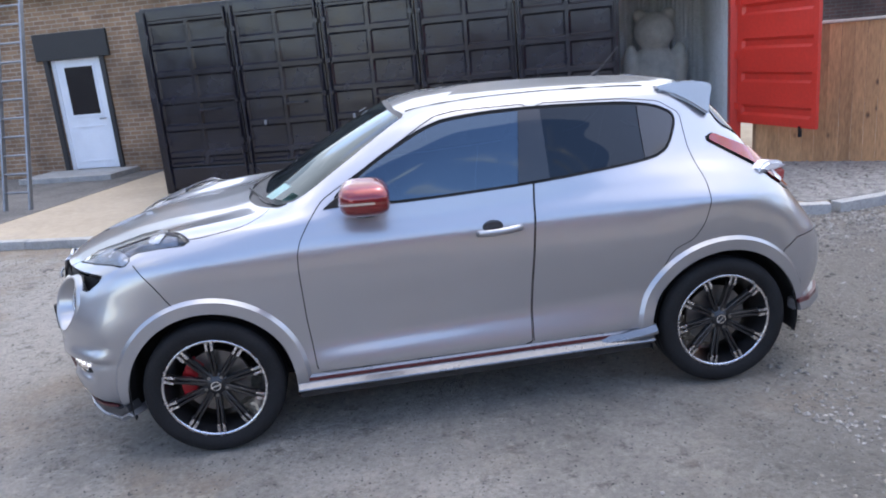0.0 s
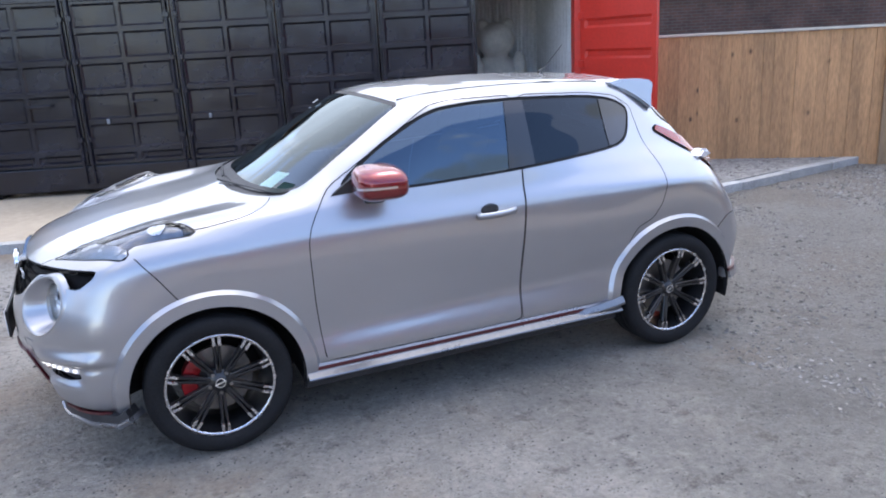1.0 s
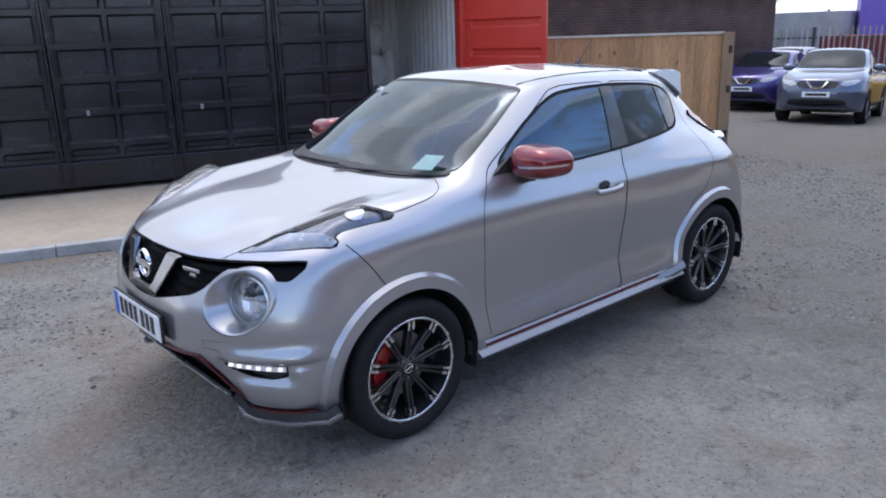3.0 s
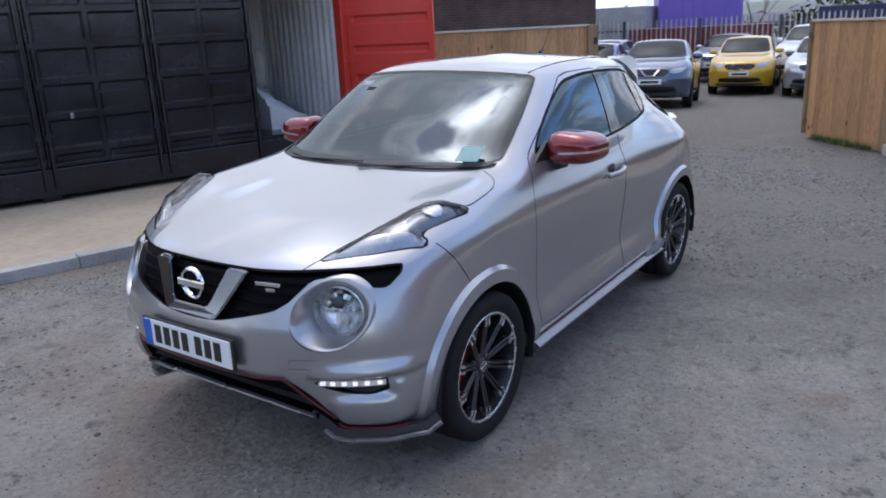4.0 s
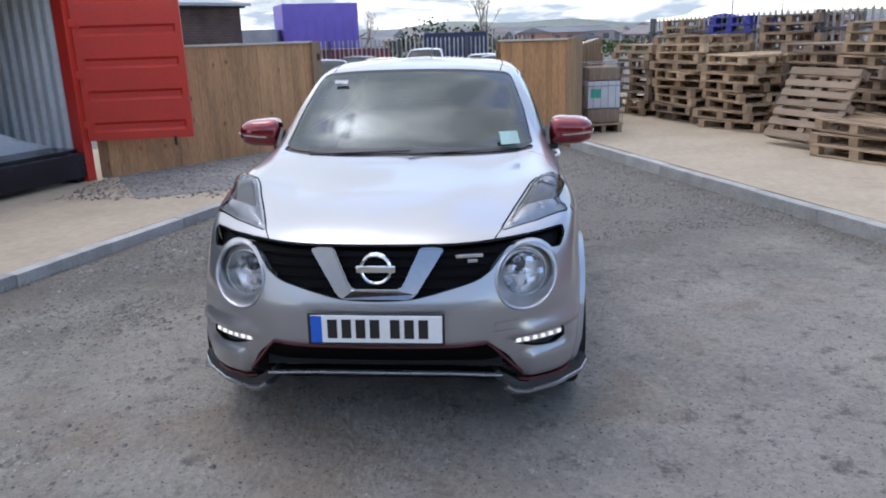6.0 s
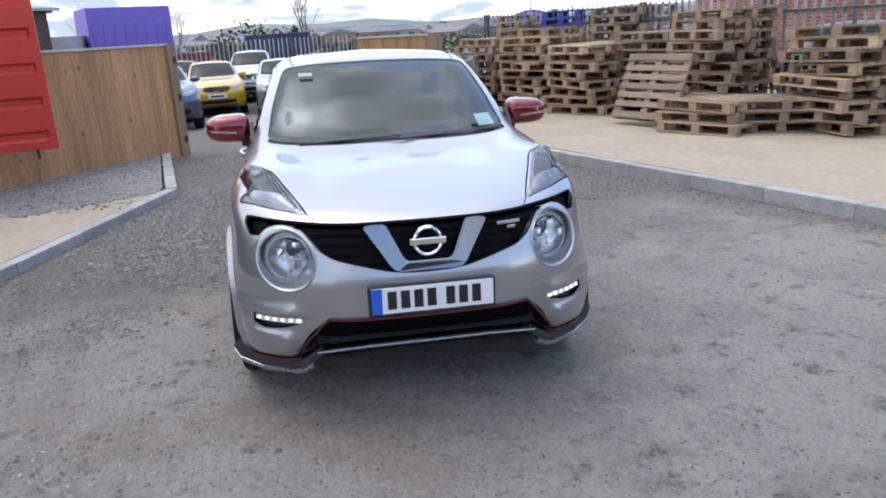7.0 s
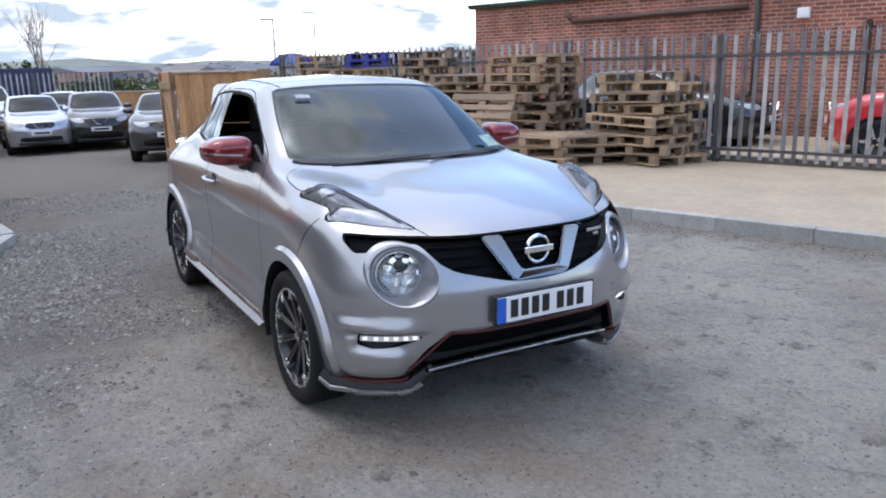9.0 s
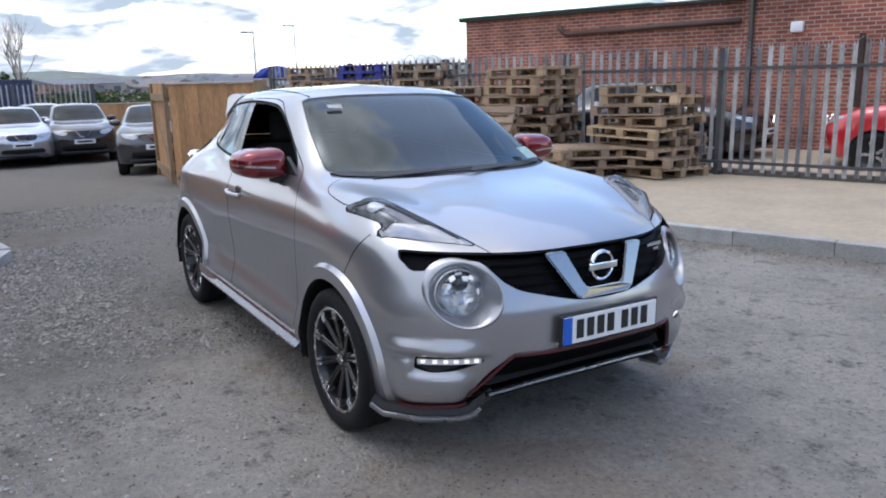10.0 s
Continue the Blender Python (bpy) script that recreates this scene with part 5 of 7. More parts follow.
cont = thing("shipping_container", "black side-opening shipping container with one red leaf open", "container", CONT)
flip = Matrix.Diagonal((1, -1, 1, 1))
L = LEAF * COUNT
part("bottom_rail", boxed((0, -.14, .06), (L + .1, .0, .36), .012), STEEL_BLACK, cont, "black bottom rail")
part("top_rail", boxed((0, -.12, TALL - .14), (L + .1, .0, TALL), .012), STEEL_BLACK, cont, "black top rail")
part("roof", boxed((-.02, -2.44, TALL - .02), (L + .12, -.02, TALL + .03), .01), STEEL_BLACK, cont, "black roof sheet")
part("floor", boxed((0, -2.42, .30), (L + .1, -.1, .40)), STEEL_BLACK, cont, "dark container floor")
for x, m_, lab in ((-.06, STEEL_BLACK, "black corner post"), (L + .01, STEEL_RED, "red corner post")):
    part("corner_post", boxed((x, -.16, .0), (x + .13, .015, TALL), .012), m_, cont, lab)
for x in (0, L / 2, L):
    part("support_block", boxed((x - .1, -2.3, 0), (x + .1, -.06, .07)), STEEL_BLACK, cont)
part("end_wall", boxed((-.02, -2.44, .3), (.03, -.1, TALL)), STEEL_BLACK, cont, "black end wall")
xs = [(.075, .602), (.644, 1.171)]
zs = [(.03, .130), (.190, .500), (.560, .870), (.930, 1.240), (1.300, 1.610), (1.670, 1.950)]
for i in range(COUNT - 1):
    leaf = part("door_leaf", sheet(LEAF - .016, 1.98, xs, zs, .026, .030), STEEL_BLACK, cont, "black steel door leaf", m=Matrix.Translation((i * LEAF + .008, -.004, .38)) @ flip)
    for x in (.045, LEAF - .061):
        part("locking_rod", tube(bmesh.new(), (x, -.03, -.25), (x, -.03, 2.08), .017, 8), STEEL_BLACK, leaf, "black locking rod")
        for z in (.32, .86, 1.27, 1.78):
            part("rod_bracket", boxed((x - .035, -.045, z - .03), (x + .035, .002, z + .03), .006), STEEL_BLACK, leaf)
    part("lock_handle", boxed((.62, -.04, .74), (.92, -.018, .775), .006), STEEL_BLACK, leaf, "black lock handle")
    if i in (1, 2, 3):
        part("padlock", boxed((.30, -.035, .50), (.335, -.004, .56), .008), GALV, leaf, "small bright padlock")
open_x = (COUNT - 1) * LEAF
# white inside of the open bay
wall = bmesh.new()
back = []
for k in range(61):
    x = open_x - .5 + (L + .08 - open_x + .5) * k / 60
    back.append((x, -2.38 + (.03 if k % 4 < 2 else 0)))
for (x0, y0), (x1, y1) in zip(back, back[1:]):
    v = [wall.verts.new(c) for c in ((x0, y0, .40), (x1, y1, .40), (x1, y1, TALL - .03), (x0, y0, TALL - .03))]
    wall.faces.new(v)
part("back_wall", wall, WHITE_INSIDE, cont, "white corrugated inner wall")
side = bmesh.new()
pts = [(L + .06 - (.03 if k % 4 < 2 else 0), -2.38 + 2.24 * k / 52) for k in range(53)]
for (x0, y0), (x1, y1) in zip(pts, pts[1:]):
    side.faces.new([side.verts.new(c) for c in ((x0, y0, .40), (x1, y1, .40), (x1, y1, TALL - .03), (x0, y0, TALL - .03))])
part("side_wall", side, WHITE_INSIDE, cont, "white corrugated inner side wall")
part("inner_partition", boxed((open_x - .55, -2.38, .4), (open_x - .50, -.1, TALL - .03)), WHITE_INSIDE, cont, "white inner partition")
# the open leaf, hinged at the red post
leaf = part("open_leaf", sheet(1.26, 1.96, [(.07, 1.19)], [(.10, .22), (.48, .60), (.86, .98), (1.24, 1.36), (1.62, 1.74)], .03, .03), STEEL_RED, cont, "red inside of the open door leaf",
            m=Matrix.Translation((L + .09, .03, .49)) @ pose(0, 0, 0, 0, 0, 62) @ flip)
for z in (.15, .75, 1.35, 1.9):
    part("hinge", boxed((-.03, -.02, z), (.06, .05, z + .09), .008), STEEL_RED, leaf, "red door hinge")
part("drop_bolt", boxed((1.02, -.01, -.10), (1.05, .02, .02), .004), STEEL_BLACK, leaf, "dark bolt under the leaf")
bear = bmesh.new()
for c, r in (((0, 0, .42), (.36, .33, .42)), ((0, .06, 1.02), (.29, .27, .27)), ((-.2, .05, 1.24), (.10, .07, .10)), ((.2, .05, 1.24), (.10, .07, .10)), ((-.34, .12, .55), (.12, .14, .3)), ((.34, .12, .55), (.12, .14, .3)),
             ((-.22, .34, .14), (.15, .3, .14)), ((.22, .34, .14), (.15, .3, .14)), ((0, .28, .98), (.11, .09, .09))):
    bmesh.ops.create_uvsphere(bear, u_segments=22, v_segments=14, radius=1, matrix=Matrix.Translation(c) @ Matrix.Diagonal((*r, 1)))
spot = CONT @ Vector((open_x + .56, -1.98, .62))
toy = tagged(part("plush_toy", bear, PALE_FUR, None, "", True, Matrix.Translation(spot) @ pose(0, 0, 0, 0, 0, -17)), "big pale plush toy sitting inside the open container", "soft toy")
one = toy.modifiers.new("one_skin", "REMESH")
one.mode, one.voxel_size, one.use_smooth_shade = "VOXEL", 0.025, True

# crumpled pale sheeting heaped on the container floor
heap, hr = bmesh.new(), random.Random(4)
grid = [[heap.verts.new((.95 * i / 14 - .1, .9 * j / 14 - .45, max(.02, .62 * (1 - i / 14) ** 1.3 * (1 - .5 * abs(j / 7 - 1)) + hr.uniform(-.035, .035)))) for i in range(15)] for j in range(15)]
for p, q in zip(grid, grid[1:]):
    for i in range(14):
        heap.faces.new((p[i], p[i + 1], q[i + 1], q[i]))
ring = [grid[0][i] for i in range(15)] + [grid[j][14] for j in range(1, 15)] + [grid[14][i] for i in range(13, -1, -1)] + [grid[j][0] for j in range(13, 0, -1)]
foot = [heap.verts.new((v.co.x, v.co.y, 0)) for v in ring]
for i in range(len(ring)):
    k = (i + 1) % len(ring)
    heap.faces.new((ring[i], foot[i], foot[k], ring[k]))
heap.faces.new(foot)
bmesh.ops.recalc_face_normals(heap, faces=heap.faces)
tagged(part("sheeting", heap, WHITE_INSIDE, None, "", False, CONT @ Matrix.Translation((open_x + .52, -1.05, .40))), "crumpled pale sheeting heaped on the container floor", "sheeting")

# ---- timber fences and the gate ----
BOARD = mat("fence_timber", (0.43, 0.232, 0.108), 0.8, var=0.26, scale=1.5, stretch=(3.5, 3.5, .6), bump=0.002, bscale=18, each=0.15)


def add_knots(m, scale, reach, colour):
    """Dark knots set here and there in sawn timber."""
    n, l = m.node_tree.nodes, m.node_tree.links
    p = n["Principled BSDF"]
    src = p.inputs["Base Color"].links[0].from_socket
    at = next(k for k in n if k.bl_idname == "ShaderNodeMapping").inputs[0].links[0].from_socket
    squeeze, cell, near, mix = (n.new("ShaderNode" + k) for k in ("Mapping", "TexVoronoi", "MapRange", "Mix"))
    squeeze.inputs["Scale"].default_value = (1.0, 1.0, .6)
    l.new(at, squeeze.inputs[0])
    l.new(squeeze.outputs[0], cell.inputs["Vector"])
    cell.inputs["Scale"].default_value = scale
    near.interpolation_type = "SMOOTHSTEP"
    near.inputs["From Min"].default_value, near.inputs["From Max"].default_value = reach, reach * .25
    l.new(cell.outputs["Distance"], near.inputs[0])
    mix.data_type = "RGBA"
    l.new(near.outputs[0], mix.inputs[0])
    l.new(src, mix.inputs[6])
    mix.inputs[7].default_value = (*colour, 1)
    l.new(mix.outputs[2], p.inputs["Base Color"])


add_knots(BOARD, 4.0, .13, (.11, .060, .034))
POST = mat("post_timber", (0.27, 0.18, 0.105), 0.8, var=0.22, scale=2.5, stretch=(6, 6, .6), bump=0.003, bscale=18)
CAP = mat("pale_capping", (0.48, 0.43, 0.36), 0.75, var=0.12, scale=3)
HINGE = mat("rusty_iron", (0.06, 0.04, 0.032), 0.7, metal=0.4, var=0.3, scale=12)


def closeboard(name, label, a, b, height, base=0.0, board=0.125, cap=True, lean=0.0):
    """A fence of upright boards from a to b, facing the right-hand side of that run."""
    a, b = Vector((*a, base)), Vector((*b, base))
    d = b - a
    length = d.length
    f = thing(name, label, "fence", Matrix.Translation(a) @ Matrix.Rotation(math.atan2(d.y, d.x), 4, "Z"), kind="structure")
    n = max(2, round(length / board))
    w = length / n
    shapes = []
    for k in range(3):
        bm = bmesh.new()
        box(bm, (0.001, -.012 - .0012 * k, 0), (w - .0008, .008, height), .0012)
        me = bpy.data.meshes.new("board")
        bm.to_mesh(me)
        bm.free()
        me.materials.append(BOARD)
        shapes.append(me)
    for i in range(n):
        put("board", random.choice(shapes), f, m=pose(i * w, random.uniform(-.002, .0008), random.uniform(-.008, .006), 0, random.uniform(-.06, .06), random.uniform(-.3, .3)))
    for z in (.25, height * .55, height - .18):
        part("rail", boxed((0, .012, z - .04), (length, .055, z + .04), .004), POST, f, "timber rail")
    k = max(1, round(length / 1.9))
    for i in range(k + 1):
        x = length * i / k
        part("post", boxed((x - .05, .056, 0), (x + .05, .156, height + .02), .006), POST, f, "square timber post")
    if cap:
        part("capping", boxed((-.03, -.04, height), (length + .03, .06, height + .032), .005), CAP, f, "pale timber capping")
    return f


fence = closeboard("wooden_fence", "tall brown closeboard fence beside the red door", (-4.35, -4.38), (-7.08, -2.36), 1.66)
part("end_post", boxed((-.005, -.07, 0), (.16, .10, 1.68), .006), POST, fence, "stout timber gate post", m=Matrix.Translation(((Vector((-7.08, -2.36)) - Vector((-4.35, -4.38))).length, 0, 0)))
for z in (.22, .85, 1.40):
    part("gate_hook", boxed((.08, -.085, z), (.13, -.06, z + .10), .004), HINGE, fence, "dark iron gate hook", m=Matrix.Translation(((Vector((-7.08, -2.36)) - Vector((-4.35, -4.38))).length, 0, 0)))
fence_b = closeboard("wooden_fence", "brown closeboard fence panel beside the gateway", (-8.03, .60), (-7.02, 1.66), 1.58)
part("corner_post", boxed((-.02, -.075, 0), (.13, .09, 1.62), .006), POST, fence_b, "stout timber corner post", m=Matrix.Translation((math.hypot(1.01, 1.06), 0, 0)))
closeboard("wooden_fence", "long brown closeboard fence along the parking lot", (-22.0, 3.95), (-9.6, 1.99), 1.91, base=-.46, board=.15)
closeboard("wooden_fence", "brown closeboard fence across the far end of the lot", (-24.3, 1.75), (-22.8, 4.2), 1.42, base=-.46, board=.15)
closeboard("wooden_fence", "brown closeboard fence behind the pallet stacks", (-7.10, 1.74), (-9.6, 1.97), 1.52, board=.14)
gate = thing("timber_gate", "open timber yard gate leaf standing on the tarmac", "gate", Matrix.Translation((-8.05, .57, 0)) @ Matrix.Rotation(math.atan2(.14, -1.6), 4, "Z"))
for i in range(12):
    part("gate_board", boxed((.012 + i * .138, -.012, .06), (.146 + i * .138, .010, 1.60 + random.uniform(-.006, .006)), .003), BOARD, gate)
for z in (.22, 1.38):
    part("gate_rail", boxed((0, .012, z - .06), (1.67, .055, z + .06), .005), POST, gate, "timber gate rail")
part("gate_brace", boxed((0, -.05, 0), (1.86, .05, .042), .004, Matrix.Translation((.06, .033, .22)) @ pose(0, 0, 0, 90, 0, 0) @ pose(0, 0, 0, 0, 0, 35) @ pose(0, 0, 0)), POST, gate, "slanting timber brace")
for x in (0, 1.62):
    part("gate_stile", boxed((x, .012, .05), (x + .09, .058, 1.60), .005), POST, gate, "upright gate timber")
part("strap_hinge", boxed((-.03, -.022, 1.34), (.5, -.013, 1.40), .003), HINGE, gate, "dark strap hinge")
part("strap_hinge", boxed((-.03, -.022, .20), (.5, -.013, .26), .003), HINGE, gate, "dark strap hinge")

# ---- steel palisade ----
PALE_STEEL = mat("palisade_steel", (0.45, 0.45, 0.45), 0.6, metal=0.15, var=0.25, scale=5, each=0.10)
RAIL_STEEL = mat("palisade_rail", (0.07, 0.072, 0.078), 0.55, metal=0.3, var=0.25, scale=5)
pale_bm = bmesh.new()
sec = [(-.030, .0), (-.018, -.011), (-.006, -.004), (.006, -.004), (.018, -.011), (.030, .0)]
low = [pale_bm.verts.new((x, y, .0)) for x, y in sec]
top = [pale_bm.verts.new((x, y, 1.68)) for x, y in sec]
tip = [pale_bm.verts.new((x, y, z)) for (x, y), z in zip([(-.030, 0), (-.019, -.012), (-.005, -.004), (.005, -.004), (.019, -.012), (.030, 0)], (1.73, 1.80, 1.74, 1.74, 1.80, 1.73))]
for p, q in ((low, top), (top, tip)):
    for i in range(5):
        pale_bm.faces.new((p[i], p[i + 1], q[i + 1], q[i]))
bmesh.ops.solidify(pale_bm, geom=pale_bm.faces[:], thickness=.003)
pale_me = bpy.data.meshes.new("pale")
pale_bm.to_mesh(pale_me)
pale_bm.free()
pale_me.materials.append(PALE_STEEL)


def palisade(label, a, b, pitch=.152, base=.16, joined=False):
    a, b = Vector((*a, 0)), Vector((*b, 0))
    d = b - a
    f = thing("palisade_fence", label, "fence", Matrix.Translation(a) @ Matrix.Rotation(math.atan2(d.y, d.x), 4, "Z"), kind="structure")
    n = int(d.length / pitch)
    for i in range(n):
        put("pale", pale_me, f, m=pose((i + .5) * pitch, random.uniform(-.003, .003), base + random.uniform(-.008, .008), 0, random.uniform(-.5, .5), 0))
    for z in (base + .14, base + 1.47):
        part("rail", boxed((0, -.052, z - .022), (d.length, -.014, z + .022), .003), RAIL_STEEL, f, "steel angle rail")
    k = round(d.length / 2.48)
    for i in range(k + 1):
        x = d.length * i / k
        part("post", boxed((x - .05, .006, .0), (x + .05, .10, base + 1.76), .004), RAIL_STEEL, f, "steel post")
    return f


slope = lambda x: 8.22 + .33 * x
near_pales = palisade("grey galvanised palisade fence behind the pallets", (-12.9, slope(-12.9)), (6.78, slope(6.78)))
coil = [(4.0 + .030 * i + .03 * math.sin(i * .11), (.06 + .04 * math.sin(i * .037)) * math.sin(i * .62), 1.92 + (.07 + .035 * math.sin(i * .053 + 1)) * math.cos(i * .62)) for i in range(520)]
part("barbed_coil", sweep(coil, [(-.003, -.003), (.003, -.003), (.003, .003), (-.003, .003)]), GALV, near_pales, "loose coil of wire along the top")
far_pales = palisade("grey palisade fence at the far end of the lot", (-26.3, 2.0), (-22.9, -13.5), .17, .0)
far_pales.matrix_basis = Matrix.Translation((0, 0, -.46)) @ far_pales.matrix_basis @ Matrix.Diagonal((1, 1, 1.2, 1))
PLINTH = mat("grey_blockwork", (0.15, 0.135, 0.125), 0.9, var=0.2, scale=6, bump=0.006, bscale=30)
pl = thing("low_plinth", "low grey block plinth under the palisade", "wall", Matrix.Translation((-12.9, slope(-12.9), 0)) @ Matrix.Rotation(math.atan(.33), 4, "Z"), kind="structure")
for i in range(45):
    part("block", boxed((i * .46, .12, .05), (i * .46 + .448, .25, .19), .008), PLINTH, pl)

# ---- buildings ----
def brick_mat(name, a, b, mortar, dark=1.0):
    """Courses of 215 x 65 mm bricks with recessed joints."""
    m, n, l, p = node_mat(name)
    tc = n.new("ShaderNodeTexCoord")
    sep = n.new("ShaderNodeSeparateXYZ")
    l.new(tc.outputs["Object"], sep.inputs[0])
    cmb = n.new("ShaderNodeCombineXYZ")
    l.new(sep.outputs["X"], cmb.inputs[0])
    l.new(sep.outputs["Z"], cmb.inputs[1])
    bk = n.new("ShaderNodeTexBrick")
    bk.inputs["Scale"].default_value = 1.0
    bk.inputs["Brick Width"].default_value, bk.inputs["Row Height"].default_value = .225, .075
    bk.inputs["Mortar Size"].default_value, bk.inputs["Mortar Smooth"].default_value = .009, .25
    bk.inputs["Color1"].default_value, bk.inputs["Color2"].default_value, bk.inputs["Mortar"].default_value = (*a, 1), (*b, 1), (*mortar, 1)
    bk.inputs["Bias"].default_value = 0.0
    l.new(cmb.outputs[0], bk.inputs["Vector"])
    ns = n.new("ShaderNodeTexNoise")
    ns.inputs["Scale"].default_value, ns.inputs["Detail"].default_value = 1.3, 8.0
    l.new(tc.outputs["Object"], ns.inputs["Vector"])
    k = n.new("ShaderNodeMapRange")
    k.inputs["From Min"].default_value, k.inputs["From Max"].default_value = .3, .7
    k.inputs["To Min"].default_value, k.inputs["To Max"].default_value = .58, 1.35
    l.new(ns.outputs[0], k.inputs[0])
    hs = n.new("ShaderNodeHueSaturation")
    l.new(k.outputs[0], hs.inputs["Value"])
    l.new(bk.outputs["Color"], hs.inputs["Color"])
    l.new(hs.outputs[0], p.inputs["Base Color"])
    p.inputs["Roughness"].default_value = .9
    bp = n.new("ShaderNodeBump")
    bp.invert = True
    bp.inputs["Strength"].default_value, bp.inputs["Distance"].default_value = .8, .008
    l.new(bk.outputs["Fac"], bp.inputs["Height"])
    l.new(bp.outputs[0], p.inputs["Normal"])
    return m


RED_BRICK = brick_mat("red_brick", (.37, .115, .070), (.19, .060, .045), (.40, .33, .28))
BUFF_BRICK = brick_mat("buff_brick", (.27, .165, .095), (.18, .105, .062), (.30, .25, .20))
DARK_BRICK = brick_mat("dark_brick", (.105, .055, .043), (.08, .045, .038), (.10, .085, .078))
FASCIA = mat("dark_fascia", (.020, .019, .019), .6, var=.2)
GREEN_EDGE = mat("green_trim", (.03, .16, .10), .5, var=.1)
UPVC = mat("white_upvc", (.74, .76, .80), .35, var=.05)
ROOF_SHEET = mat("grey_roof_sheet", (.33, .34, .36), .6, var=.15, scale=2)
PIPE = mat("brown_pipe", (.10, .055, .045), .5, var=.2)
ROOM_DARK = mat("dim_room", (.10, .085, .05), .9, var=.3)

# red brick building behind the palisade; local x runs along its face, local y goes in
ang = math.atan(.33)
hall = thing("brick_building", "low red brick industrial building with a flat roof edge", "building", Matrix.Translation((-12.2, 8.92, 0)) @ Matrix.Rotation(ang, 4, "Z"))
part("wall", boxed((0, 0, -.2), (6.95, .3, 2.93)), RED_BRICK, hall, "red brick front wall")
part("wall", boxed((6.95, -.12, -.2), (26, .3, 3.15)), RED_BRICK, hall, "red brick front wall, slightly proud")
part("side_wall", boxed((0, .3, -.2), (.3, 12, 2.93)), RED_BRICK, hall, "red brick side wall")
part("roof", boxed((-.12, -.14, 2.93), (6.95, 12, 3.00), .01), FASCIA, hall, "dark flat roof edge")
part("roof", boxed((6.9, -.26, 3.15), (26, 12, 3.24), .01), FASCIA, hall, "dark flat roof edge")
part("roof_trim", boxed((-.14, -.16, 3.0), (5.0, 11, 3.03), .006), GREEN_EDGE, hall, "green edge on the roof")
pipe = tube(bmesh.new(), (2.9, -.07, 2.50), (6.85, -.07, 2.56), .055, 12)
tube(pipe, (2.9, -.07, 2.50), (2.72, -.07, 2.68), .055, 12)
part("roof_pipe", pipe, PIPE, hall, "brown pipe along the wall", True)
down = tube(bmesh.new(), (7.10, -.18, .0), (7.10, -.18, 2.95), .05, 12)
tube(down, (7.10, -.18, 2.95), (6.98, -.2, 3.15), .05, 12)
part("downpipe", down, FASCIA, hall, "dark downpipe", True)
part("wall_lamp", boxed((7.83, -.24, 2.27), (8.05, -.11, 2.46), .02), UPVC, hall, "white bulkhead lamp", True)
part("wall_bracket", boxed((9.0, -.2, .9), (9.09, -.12, 2.2), .01), HINGE, hall, "rusty upright bracket")

# buff brick building with the white door
office = thing("brick_building", "buff brick building with a white half-glazed door", "building", Matrix.Translation((9.0, -11.50, 0)) @ Matrix.Rotation(math.pi - math.atan(.32), 4, "Z") @ Matrix.Diagonal((1, -1, 1, 1)))
# x runs towards the container, y towards the yard
part("wall", boxed((0, -.3, 0), (3.50, 0, 3.3)), BUFF_BRICK, office, "buff brick wall")
part("wall", boxed((4.53, -.3, 0), (13.4, 0, 3.3)), BUFF_BRICK, office, "buff brick wall")
part("wall", boxed((3.50, -.3, 2.62), (4.53, 0, 3.3)), BUFF_BRICK, office, "buff brick wall")
part("lintel", boxed((3.30, -.02, 2.16), (4.75, .05, 2.62), .01), FASCIA, office, "black painted lintel band")
for x in (3.42, 4.53):
    part("jamb", boxed((x, -.02, .1), (x + .09, .035, 2.2), .006), FASCIA, office, "black painted door reveal")
part("doorstep", boxed((3.1, 0, .08), (4.9, .9, .20), .015), KERB_MAT, office, "grey doorstep slab")
part("room_wall", boxed((2.6, -1.6, 0), (5.4, -1.5, 2.7)), ROOM_DARK, office, "dim room wall")
part("roof", boxed((-.2, -6, 3.3), (13.5, .2, 3.42), .01), FASCIA, office, "dark roof edge")
dr = part("door", boxed((3.58, -.13, .20), (4.46, -.07, 2.15), .006), UPVC, office, "white door with a glazed upper half")
part("door_pane", boxed((3.74, -.068, 1.18), (4.30, -.062, 2.02)), BLACK_GLOSS, dr, "dark glass pane")
for x0, x1, z0, z1 in ((3.70, 3.74, 1.14, 2.06), (4.30, 4.34, 1.14, 2.06), (3.74, 4.30, 1.14, 1.18), (3.74, 4.30, 2.02, 2.06), (3.70, 4.34, .32, .35), (3.70, 4.34, .95, .98)):
    part("door_bead", boxed((x0, -.070, z0), (x1, -.055, z1), .004), UPVC, dr)
part("door_handle", boxed((4.27, -.06, 1.08), (4.40, -.02, 1.105), .008), SATIN, dr, "silver lever handle")
for x0, x1 in ((3.51, 3.58), (4.46, 4.53)):
    part("door_frame", boxed((x0, -.14, .18), (x1, -.05, 2.20), .006), UPVC, office, "white door frame")
part("door_frame", boxed((3.51, -.14, 2.15), (4.53, -.05, 2.22), .006), UPVC, office, "white door frame")

# unseen wall, added so that the car's front has something dark to reflect
tagged(part("wall_east", boxed((16.2, -9.0, -.1), (16.5, 12.0, 3.0)), DARK_BRICK), "plain dark brick wall, added unseen at the yard's end for reflections", "wall", kind="structure")

